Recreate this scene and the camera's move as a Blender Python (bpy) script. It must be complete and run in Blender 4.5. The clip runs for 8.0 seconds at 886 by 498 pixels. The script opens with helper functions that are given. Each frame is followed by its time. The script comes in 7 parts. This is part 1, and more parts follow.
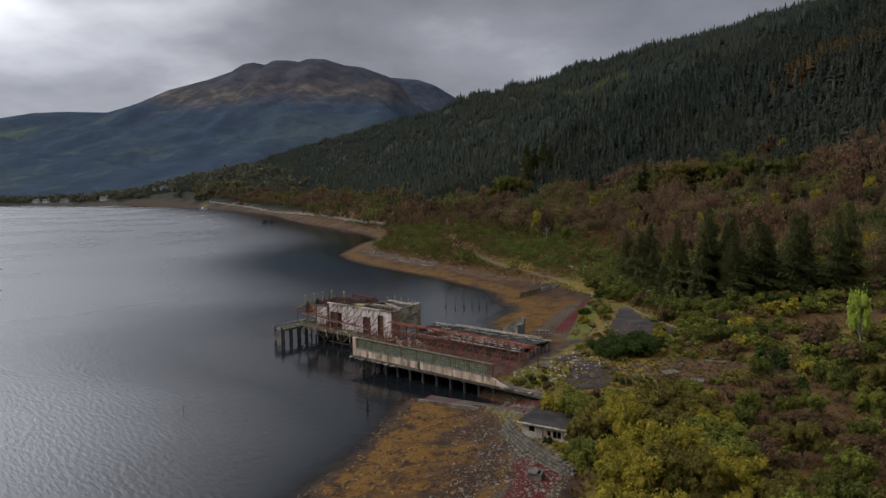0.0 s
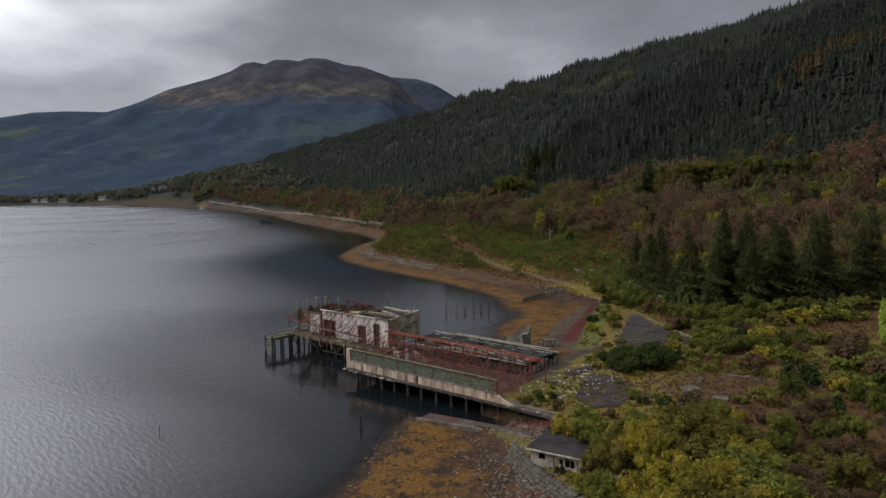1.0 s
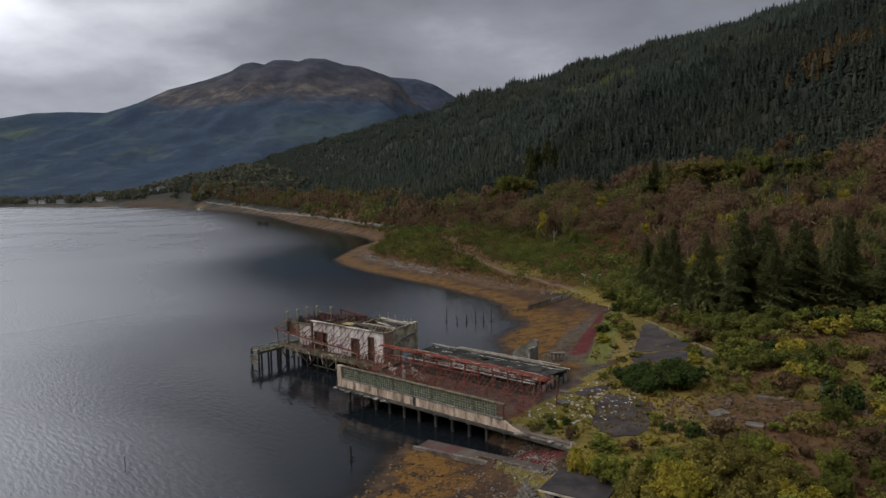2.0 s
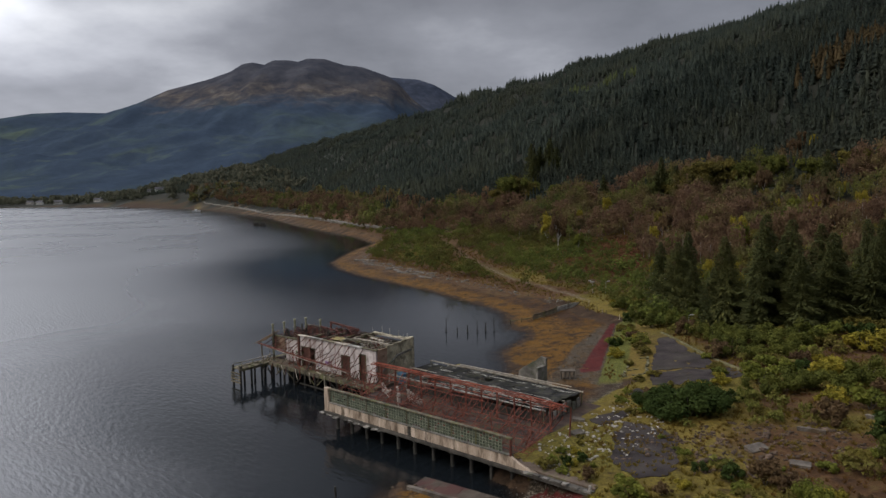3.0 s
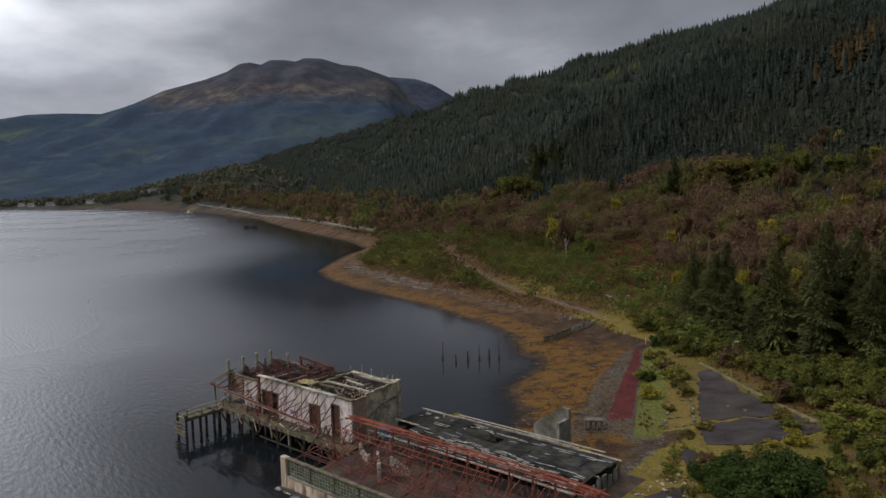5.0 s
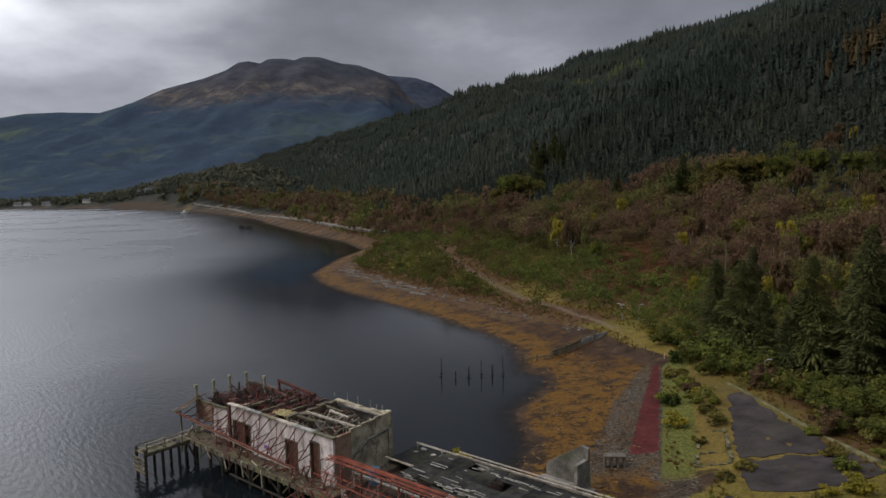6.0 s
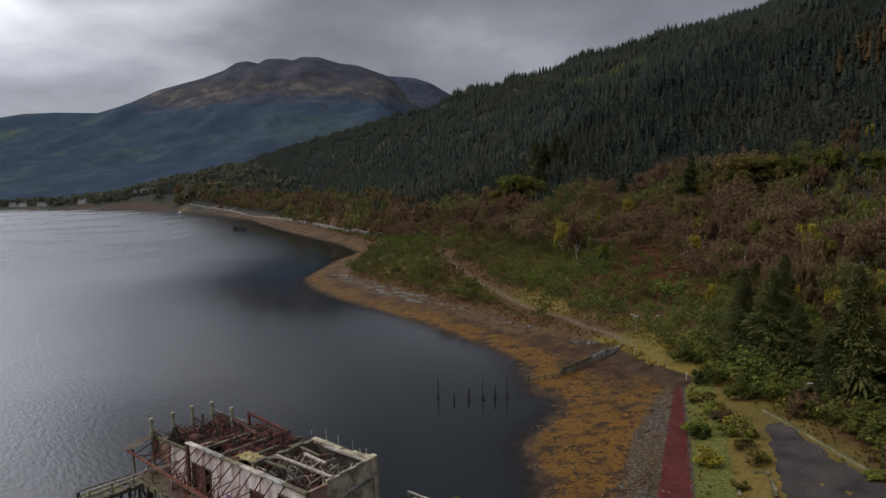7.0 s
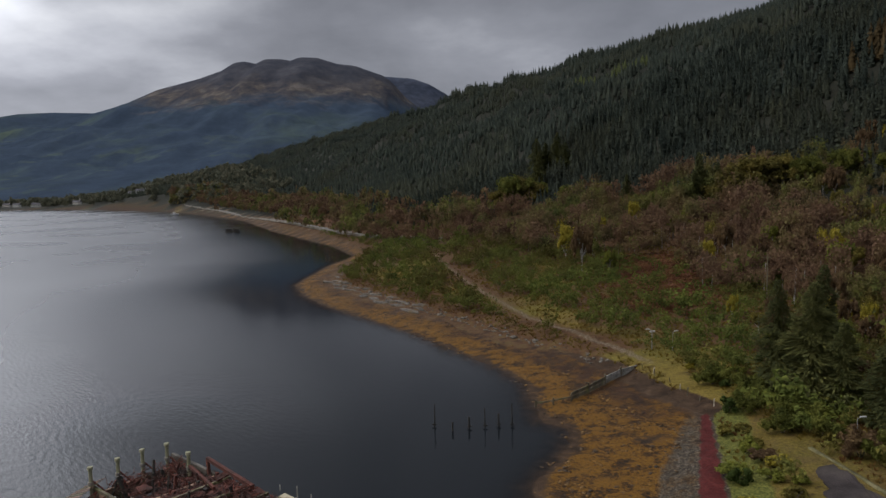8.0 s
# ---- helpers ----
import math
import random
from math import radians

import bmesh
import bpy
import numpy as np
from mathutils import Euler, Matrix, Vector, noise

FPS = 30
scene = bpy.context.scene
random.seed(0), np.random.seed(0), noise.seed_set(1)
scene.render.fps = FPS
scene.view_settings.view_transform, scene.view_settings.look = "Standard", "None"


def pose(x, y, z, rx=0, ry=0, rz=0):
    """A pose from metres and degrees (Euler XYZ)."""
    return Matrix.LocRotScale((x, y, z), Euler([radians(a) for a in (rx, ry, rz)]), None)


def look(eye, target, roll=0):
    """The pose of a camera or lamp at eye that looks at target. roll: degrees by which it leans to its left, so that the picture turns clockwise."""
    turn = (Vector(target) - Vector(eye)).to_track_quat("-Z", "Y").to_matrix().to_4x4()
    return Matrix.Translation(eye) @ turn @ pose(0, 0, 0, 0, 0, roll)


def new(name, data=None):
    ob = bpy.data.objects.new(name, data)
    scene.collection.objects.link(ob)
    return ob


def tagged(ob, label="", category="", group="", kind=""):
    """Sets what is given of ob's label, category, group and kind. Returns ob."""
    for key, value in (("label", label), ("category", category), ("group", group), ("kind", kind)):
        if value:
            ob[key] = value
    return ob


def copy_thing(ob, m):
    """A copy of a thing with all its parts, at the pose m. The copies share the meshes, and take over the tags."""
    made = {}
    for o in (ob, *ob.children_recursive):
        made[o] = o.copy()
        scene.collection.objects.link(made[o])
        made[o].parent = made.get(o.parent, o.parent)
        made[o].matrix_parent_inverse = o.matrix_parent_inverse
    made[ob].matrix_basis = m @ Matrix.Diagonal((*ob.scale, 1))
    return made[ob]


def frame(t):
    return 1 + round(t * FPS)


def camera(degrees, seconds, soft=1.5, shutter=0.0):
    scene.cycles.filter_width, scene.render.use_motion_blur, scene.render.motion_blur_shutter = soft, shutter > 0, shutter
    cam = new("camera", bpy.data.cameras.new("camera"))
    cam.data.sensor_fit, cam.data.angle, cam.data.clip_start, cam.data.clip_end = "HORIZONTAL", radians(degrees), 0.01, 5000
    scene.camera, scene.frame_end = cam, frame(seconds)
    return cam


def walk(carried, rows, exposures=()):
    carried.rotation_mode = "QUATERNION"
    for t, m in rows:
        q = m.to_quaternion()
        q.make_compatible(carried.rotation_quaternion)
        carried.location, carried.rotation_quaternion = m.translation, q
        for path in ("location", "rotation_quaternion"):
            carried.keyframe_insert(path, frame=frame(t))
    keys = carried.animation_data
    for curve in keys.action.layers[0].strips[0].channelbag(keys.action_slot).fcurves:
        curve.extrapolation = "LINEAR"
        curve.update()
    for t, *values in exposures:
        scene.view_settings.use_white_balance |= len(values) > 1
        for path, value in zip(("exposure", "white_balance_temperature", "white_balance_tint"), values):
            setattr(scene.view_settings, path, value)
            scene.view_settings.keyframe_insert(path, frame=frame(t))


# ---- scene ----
cam = camera(66.4, 8.0, soft=1.5)
PATH = [
    (0, (0.406, 1.081, 29.818), (0.359, 3.071, 29.624), -1.1),
    (0.5, (0.432, 4.657, 29.845), (0.384, 6.646, 29.649), -1.2),
    (1, (0.272, 8.528, 29.865), (0.224, 10.518, 29.67), -1.1),
    (1.5, (0.16, 12.871, 29.912), (0.112, 14.861, 29.717), -1.2),
    (3, (0.072, 27.063, 30.107), (0.023, 29.053, 29.914), -1.2),
    (3.5, (0.143, 32.008, 30.246), (0.094, 33.998, 30.052), -1.3),
    (4, (0.199, 36.951, 30.375), (0.15, 38.941, 30.181), -1.3),
    (4.5, (0.164, 42.115, 30.419), (0.117, 44.105, 30.226), -1.4),
    (6, (0.146, 58.181, 30.524), (0.102, 60.171, 30.327), -1.5),
    (6.5, (0.142, 63.643, 30.457), (0.1, 65.633, 30.261), -1.5),
    (7, (0.195, 69.114, 30.501), (0.154, 71.104, 30.305), -1.5),
    (7.5, (0.189, 74.565, 30.509), (0.151, 76.555, 30.312), -1.5),
    (8, (0.082, 79.933, 30.588), (0.047, 81.923, 30.395), -1.4),
]
walk(cam, [(t, look(eye, target, roll)) for t, eye, target, roll in PATH], exposures=[(0, 0.02, 6500, 12.0), (8, -0.06, 6500, 12.0)])

# ---- world and sun ----
SUN_AZ, SUN_EL = radians(-112), radians(46)   # azimuth from +y, clockwise
sun_way = Vector((math.sin(SUN_AZ) * math.cos(SUN_EL), math.cos(SUN_AZ) * math.cos(SUN_EL), math.sin(SUN_EL)))
sun = new("sun", bpy.data.lights.new("sun", "SUN"))
sun.data.energy, sun.data.angle, sun.data.color = 1.5, radians(40), (1.0, 0.89, 0.72)
sun.matrix_world = look(sun_way * 100, (0, 0, 0))


def nd(tree, kind, **values):
    n = tree.nodes.new(kind)
    for key, value in values.items():
        n.inputs[key].default_value = value
    return n


def ramp_node(tree, stops):
    n = tree.nodes.new("ShaderNodeValToRGB")
    while len(n.color_ramp.elements) < len(stops):
        n.color_ramp.elements.new(0.5)
    for e, (p, c) in zip(n.color_ramp.elements, stops):
        e.position = p
        e.color = (*c, 1) if len(c) == 3 else c
    return n


def math_node(tree, op, a=None, b=None, clamp=False):
    n = tree.nodes.new("ShaderNodeMath")
    n.operation, n.use_clamp = op, clamp
    for i, v in ((0, a), (1, b)):
        if v is None:
            continue
        if isinstance(v, (int, float)):
            n.inputs[i].default_value = v
        else:
            tree.links.new(v, n.inputs[i])
    return n.outputs[0]


def mix_node(tree, fac, a, b, blend="MIX"):
    n = tree.nodes.new("ShaderNodeMix")
    n.data_type, n.blend_type = "RGBA", blend
    for i, v in ((0, fac), (6, a), (7, b)):
        if isinstance(v, (int, float)):
            n.inputs[i].default_value = v
        elif isinstance(v, tuple):
            n.inputs[i].default_value = (*v, 1)
        else:
            tree.links.new(v, n.inputs[i])
    return n.outputs[2]


world = bpy.data.worlds.new("overcast_sky")
scene.world = world
world.use_nodes = True
wt = world.node_tree
wt.nodes.clear()
w_out, w_bg = wt.nodes.new("ShaderNodeOutputWorld"), wt.nodes.new("ShaderNodeBackground")
sky = wt.nodes.new("ShaderNodeTexSky")
sky.sky_type, sky.sun_disc, sky.sun_elevation, sky.sun_rotation = "NISHITA", False, SUN_EL, SUN_AZ
sky_dim = wt.nodes.new("ShaderNodeVectorMath")
sky_dim.operation = "SCALE"
sky_dim.inputs["Scale"].default_value = 0.1
wt.links.new(sky.outputs[0], sky_dim.inputs[0])
w_co = wt.nodes.new("ShaderNodeTexCoord")
w_sep = wt.nodes.new("ShaderNodeSeparateXYZ")
wt.links.new(w_co.outputs["Generated"], w_sep.inputs[0])
up = math_node(wt, "ADD", math_node(wt, "MAXIMUM", w_sep.outputs[2], 0.0), 0.26)
w_com = wt.nodes.new("ShaderNodeCombineXYZ")
wt.links.new(math_node(wt, "DIVIDE", w_sep.outputs[0], up), w_com.inputs[0])
wt.links.new(math_node(wt, "DIVIDE", w_sep.outputs[1], up), w_com.inputs[1])
w_com.inputs[2].default_value = 3.7
n_big = nd(wt, "ShaderNodeTexNoise", Scale=0.62, Detail=4.0, Roughness=0.45, Distortion=0.2)
n_small = nd(wt, "ShaderNodeTexNoise", Scale=2.6, Detail=5.0, Roughness=0.55)
for n in (n_big, n_small):
    wt.links.new(w_com.outputs[0], n.inputs["Vector"])
cloud_f = math_node(wt, "ADD", math_node(wt, "MULTIPLY", n_big.outputs[0], 0.75), math_node(wt, "MULTIPLY", n_small.outputs[0], 0.25))
clouds = ramp_node(wt, [(0.38, (0.165, 0.173, 0.195)), (0.475, (0.24, 0.25, 0.28)), (0.55, (0.36, 0.375, 0.41)), (0.65, (0.58, 0.60, 0.63))])
wt.links.new(cloud_f, clouds.inputs[0])
# the cloud sheet is thinner, and so brighter, towards the loch's western side and overhead
side = wt.nodes.new("ShaderNodeVectorMath")
side.operation = "DOT_PRODUCT"
wt.links.new(w_co.outputs["Generated"], side.inputs[0])
side.inputs[1].default_value = (-0.72, 0.42, 0.55)
thin = ramp_node(wt, [(0.3, (0.98, 0.99, 1.0)), (0.45, (1.2, 1.2, 1.2)), (0.57, (1.16, 1.16, 1.16)), (0.68, (1.08, 1.08, 1.08)), (0.745, (1.3, 1.3, 1.3)), (0.83, (1.6, 1.6, 1.6)), (0.86, (2.6, 2.6, 2.6)), (0.91, (6.0, 6.0, 6.0)), (1.0, (6.8, 6.8, 6.8))])
wt.links.new(side.outputs["Value"], thin.inputs[0])
over = ramp_node(wt, [(0.0, (1.3, 1.3, 1.3)), (0.12, (1.2, 1.2, 1.2)), (0.22, (1.0, 1.0, 1.0)), (0.28, (0.8, 0.8, 0.8)), (0.36, (0.68, 0.68, 0.68)), (0.5, (0.72, 0.72, 0.72)), (0.62, (1.1, 1.1, 1.1)), (0.78, (2.3, 2.3, 2.3))])
wt.links.new(w_sep.outputs[2], over.inputs[0])
sheet = mix_node(wt, 1.0, mix_node(wt, 1.0, clouds.outputs[0], thin.outputs[0], "MULTIPLY"), over.outputs[0], "MULTIPLY")
wt.links.new(mix_node(wt, 0.95, sky_dim.outputs[0], sheet), w_bg.inputs[0])
w_bg.inputs[1].default_value = 1.0
wt.links.new(w_bg.outputs[0], w_out.inputs[0])


# ---- materials ----
def start_mat(name):
    m = bpy.data.materials.new(name)
    m.use_nodes = True
    t = m.node_tree
    t.nodes.clear()
    out, bs = t.nodes.new("ShaderNodeOutputMaterial"), t.nodes.new("ShaderNodeBsdfPrincipled")
    t.links.new(bs.outputs[0], out.inputs[0])
    return m, t, bs


def noise_at(t, vec, scale, detail=4.0, rough=0.55, distort=0.0):
    n = nd(t, "ShaderNodeTexNoise", Scale=scale, Detail=detail, Roughness=rough, Distortion=distort)
    t.links.new(vec, n.inputs["Vector"])
    return n.outputs[0]


def surface(name, cols, scale=1.0, fine=9.0, rough=0.8, bump=0.3, metal=0.0, random_value=0.0, streak=None, stain=None, spec=0.4, lo=0.32, hi=0.68):
    """A weathered surface: cols over coarse noise, fine grain over it, relief; stain: (colour, amount, scale); streak: stretch of the noise along an axis."""
    m, t, bs = start_mat(name)
    co = t.nodes.new("ShaderNodeTexCoord").outputs["Object"]
    if streak:
        mp = t.nodes.new("ShaderNodeMapping")
        mp.inputs["Scale"].default_value = streak
        t.links.new(co, mp.inputs[0])
        co = mp.outputs[0]
    coarse, grain = noise_at(t, co, scale, 5), noise_at(t, co, scale * fine, 4, 0.65)
    r = ramp_node(t, [(lo + (hi - lo) * i / max(1, len(cols) - 1), c) for i, c in enumerate(cols)])
    t.links.new(coarse, r.inputs[0])
    g = ramp_node(t, [(0.3, (0.62, 0.62, 0.62)), (0.7, (1.25, 1.25, 1.25))])
    t.links.new(grain, g.inputs[0])
    col = mix_node(t, 0.8, r.outputs[0], g.outputs[0], "MULTIPLY")
    if stain:
        sr = ramp_node(t, [(0.5 - 0.0, (0, 0, 0)), (0.62, (stain[1],) * 3)])
        t.links.new(noise_at(t, co, stain[2], 6, 0.6, 0.4), sr.inputs[0])
        col = mix_node(t, sr.outputs[0], col, stain[0])
    if random_value:
        info = t.nodes.new("ShaderNodeObjectInfo")
        v = math_node(t, "ADD", math_node(t, "MULTIPLY", info.outputs["Random"], 2 * random_value), 1 - random_value)
        vm = t.nodes.new("ShaderNodeVectorMath")
        vm.operation = "SCALE"
        t.links.new(col, vm.inputs[0])
        t.links.new(v, vm.inputs["Scale"])
        col = vm.outputs[0]
    t.links.new(col, bs.inputs["Base Color"])
    bs.inputs["Roughness"].default_value, bs.inputs["Metallic"].default_value = rough, metal
    bs.inputs["Specular IOR Level"].default_value = spec
    if bump:
        b = nd(t, "ShaderNodeBump", Strength=bump, Distance=0.05)
        t.links.new(math_node(t, "ADD", math_node(t, "MULTIPLY", coarse, 0.5), grain), b.inputs["Height"])
        t.links.new(b.outputs[0], bs.inputs["Normal"])
    return m


def leaves(name, cols, patch=0.0, patch_cols=None, rough=0.75, tree=0.0, speck=0.6, see=0.36):
    """Foliage: each clump takes a tone of cols; patch: scale of wide patches across the wood, in 1/m; tree: scale of the change from tree to tree; speck: share of the leaf-to-leaf change."""
    m, t, bs = start_mat(name)
    geo = t.nodes.new("ShaderNodeNewGeometry")
    r = ramp_node(t, [(i / max(1, len(cols) - 1), c) for i, c in enumerate(cols)])
    info = t.nodes.new("ShaderNodeObjectInfo")
    whole = info.outputs["Random"]
    if tree:
        spread = t.nodes.new("ShaderNodeMapRange")
        spread.inputs["From Min"].default_value, spread.inputs["From Max"].default_value = 0.32, 0.68
        t.links.new(noise_at(t, geo.outputs["Position"], tree, 2, 0.5), spread.inputs["Value"])
        whole = spread.outputs[0]
    pick = math_node(t, "ADD", math_node(t, "MULTIPLY", geo.outputs["Random Per Island"], speck), math_node(t, "MULTIPLY", whole, 1 - speck))
    t.links.new(pick, r.inputs[0])
    col = r.outputs[0]
    if patch:
        pr = ramp_node(t, [(0.45, (0, 0, 0)), (0.62, (1, 1, 1))])
        t.links.new(noise_at(t, geo.outputs["Position"], patch, 4, 0.6), pr.inputs[0])
        r2 = ramp_node(t, [(i / max(1, len(patch_cols) - 1), c) for i, c in enumerate(patch_cols)])
        t.links.new(pick, r2.inputs[0])
        col = mix_node(t, pr.outputs[0], col, r2.outputs[0])
    g = ramp_node(t, [(0.3, (0.7, 0.7, 0.7)), (0.7, (1.2, 1.2, 1.2))])
    t.links.new(noise_at(t, geo.outputs["Position"], 2.2, 3), g.inputs[0])
    col = mix_node(t, 1.0, col, g.outputs[0], "MULTIPLY")
    t.links.new(col, bs.inputs["Base Color"])
    bs.inputs["Roughness"].default_value = rough
    bs.inputs["Specular IOR Level"].default_value = 0.04
    # thin leaves let light through
    thin_leaf, both = t.nodes.new("ShaderNodeBsdfTranslucent"), t.nodes.new("ShaderNodeMixShader")
    both.inputs[0].default_value = see
    t.links.new(col, thin_leaf.inputs[0])
    t.links.new(bs.outputs[0], both.inputs[1])
    t.links.new(thin_leaf.outputs[0], both.inputs[2])
    t.links.new(both.outputs[0], [n for n in t.nodes if n.bl_idname == "ShaderNodeOutputMaterial"][0].inputs[0])
    return m


# ---- meshes ----
def tri_mesh(name, v, f, mats, idx=None, smooth=False):
    """A mesh from arrays of vertices and of triangles or quads."""
    me = bpy.data.meshes.new(name)
    v, f = np.asarray(v, np.float32), np.asarray(f, np.int32)
    k = f.shape[1]
    me.vertices.add(len(v))
    me.vertices.foreach_set("co", v.ravel())
    me.loops.add(f.size)
    me.loops.foreach_set("vertex_index", f.ravel())
    me.polygons.add(len(f))
    me.polygons.foreach_set("loop_start", np.arange(0, f.size, k, dtype=np.int32))
    for m in mats if isinstance(mats, (list, tuple)) else [mats]:
        me.materials.append(m)
    if idx is not None:
        me.polygons.foreach_set("material_index", np.asarray(idx, np.int32))
    if smooth:
        me.polygons.foreach_set("use_smooth", np.ones(len(f), bool))
    me.update(calc_edges=True)
    me.validate()
    return me


def part(name, bm, material, parent, label="", m=None):
    """One bmesh as one mesh object under a thing or a part."""
    me = bpy.data.meshes.new(name)
    bm.to_mesh(me)
    bm.free()
    me.materials.append(material)
    ob = new(name, me)
    if parent is not None:
        ob.parent = parent
    if m is not None:
        ob.matrix_basis = m
    return tagged(ob, label) if label else ob


def empty(name, m, label, category, group="", kind=""):
    ob = new(name)
    ob.empty_display_size = 0.3
    ob.matrix_basis = m
    return tagged(ob, label, category, group, kind)


def add_box(bm, lo, hi, bevel=0.0, jitter=0.0, rng=random):
    """A box between two corners, into bm."""
    vs = []
    for z in (lo[2], hi[2]):
        for x, y in ((lo[0], lo[1]), (hi[0], lo[1]), (hi[0], hi[1]), (lo[0], hi[1])):
            vs.append(bm.verts.new((x + rng.uniform(-jitter, jitter), y + rng.uniform(-jitter, jitter), z + rng.uniform(-jitter, jitter))))
    fs = [bm.faces.new([vs[i] for i in q]) for q in ((3, 2, 1, 0), (4, 5, 6, 7), (0, 1, 5, 4), (1, 2, 6, 5), (2, 3, 7, 6), (3, 0, 4, 7))]
    if bevel:
        bmesh.ops.bevel(bm, geom=list({e for f in fs for e in f.edges}), offset=bevel, segments=1, affect="EDGES")
    return bm


def box(lo, hi, bevel=0.0, jitter=0.0):
    return add_box(bmesh.new(), lo, hi, bevel, jitter)


def add_bar(bm, a, b, w=0.1, h=None, sides=4, taper=1.0, bend=0.0):
    """A bar of square or round section from a to b, into bm."""
    a, b = Vector(a), Vector(b)
    h = h or w
    ax = (b - a).normalized()
    p = ax.cross(Vector((0, 0, 1))) if abs(ax.z) < 0.95 else ax.cross(Vector((1, 0, 0)))
    p.normalize()
    q = p.cross(ax)
    steps = [0.0, 0.5, 1.0] if bend else [0.0, 1.0]
    rings = []
    for s in steps:
        c = a.lerp(b, s) + Vector((0, 0, -bend)) * (1 - (2 * s - 1) ** 2)
        k = 1 + (taper - 1) * s
        if sides == 4:
            ring = [c + p * (w / 2 * k * i) + q * (h / 2 * k * j) for i, j in ((-1, -1), (1, -1), (1, 1), (-1, 1))]
        else:
            ring = [c + (p * math.cos(2 * math.pi * i / sides) * w / 2 + q * math.sin(2 * math.pi * i / sides) * h / 2) * k for i in range(sides)]
        rings.append([bm.verts.new(x) for x in ring])
    n = len(rings[0])
    for r0, r1 in zip(rings, rings[1:]):
        for i in range(n):
            bm.faces.new((r0[i], r0[(i + 1) % n], r1[(i + 1) % n], r1[i]))
    bm.faces.new(rings[0][::-1])
    bm.faces.new(rings[-1])
    return bm


def bar(a, b, w=0.1, h=None, sides=4, taper=1.0, bend=0.0):
    return add_bar(bmesh.new(), a, b, w, h, sides, taper, bend)


# ---- lie of the land ----
SHORE = [(-40, -500), (-30, -60), (-22, 30), (-14.8, 64.4), (-10.9, 74), (-8.7, 84), (-5, 100), (2, 117), (6.3, 127), (8.2, 134), (7, 145),
         (12.5, 155.6), (13.7, 161), (10.6, 164), (10.2, 180), (7.2, 188.5), (-9.2, 216.7), (-33, 249.6), (-43.3, 268.7), (-50.3, 288.6), (-49, 338),
         (-43.6, 371), (-63.5, 427), (-126, 551), (-211, 749), (-391, 1038), (-610, 1250), (-880, 1350), (-1500, 1370), (-6000, 1370),
         (-6000, 6000), (6000, 6000), (6000, -500)]
PIER = pose(-16.7, 108.8, 0, 0, 0, -38.99)
PIER_INV = PIER.inverted()


def ease(e0, e1, x):
    k = np.clip((np.asarray(x, float) - e0) / (e1 - e0), 0, 1)
    return k * k * (3 - 2 * k)


def shore_distance(x, y):
    """Metres inland from the waterline; below zero on the loch."""
    p = np.array(SHORE, float)
    q = np.roll(p, -1, 0)
    best, inside = np.full(x.shape, 1e9), np.zeros(x.shape, bool)
    for (ax, ay), (bx, by) in zip(p, q):
        dx, dy = bx - ax, by - ay
        k = np.clip(((x - ax) * dx + (y - ay) * dy) / (dx * dx + dy * dy), 0, 1)
        best = np.minimum(best, np.hypot(x - ax - k * dx, y - ay - k * dy))
        if dy:
            inside ^= ((ay > y) != (by > y)) & (x < dx * (y - ay) / dy + ax)
    return np.where(inside, best, -best)


def lumps(x, y, size, seed=0):
    """Smooth rolling unevenness, about -1 to 1, from a few crossing waves."""
    r = np.random.RandomState(seed)
    out = np.zeros(np.shape(x))
    for k in range(7):
        a, f, ph = r.uniform(0, 6.28), r.uniform(0.6, 2.2) / size, r.uniform(0, 6.28)
        wob = 1.3 * np.sin((x * math.sin(a) - y * math.cos(a)) * f * 0.7 + ph * 2)
        out += np.sin((x * math.cos(a) + y * math.sin(a)) * f * 6.28 + ph + wob) / 7 * 1.9
    return out


def pier_ab(x, y):
    m = PIER_INV
    return m[0][0] * x + m[0][1] * y + m[0][3], m[1][0] * x + m[1][1] * y + m[1][3]


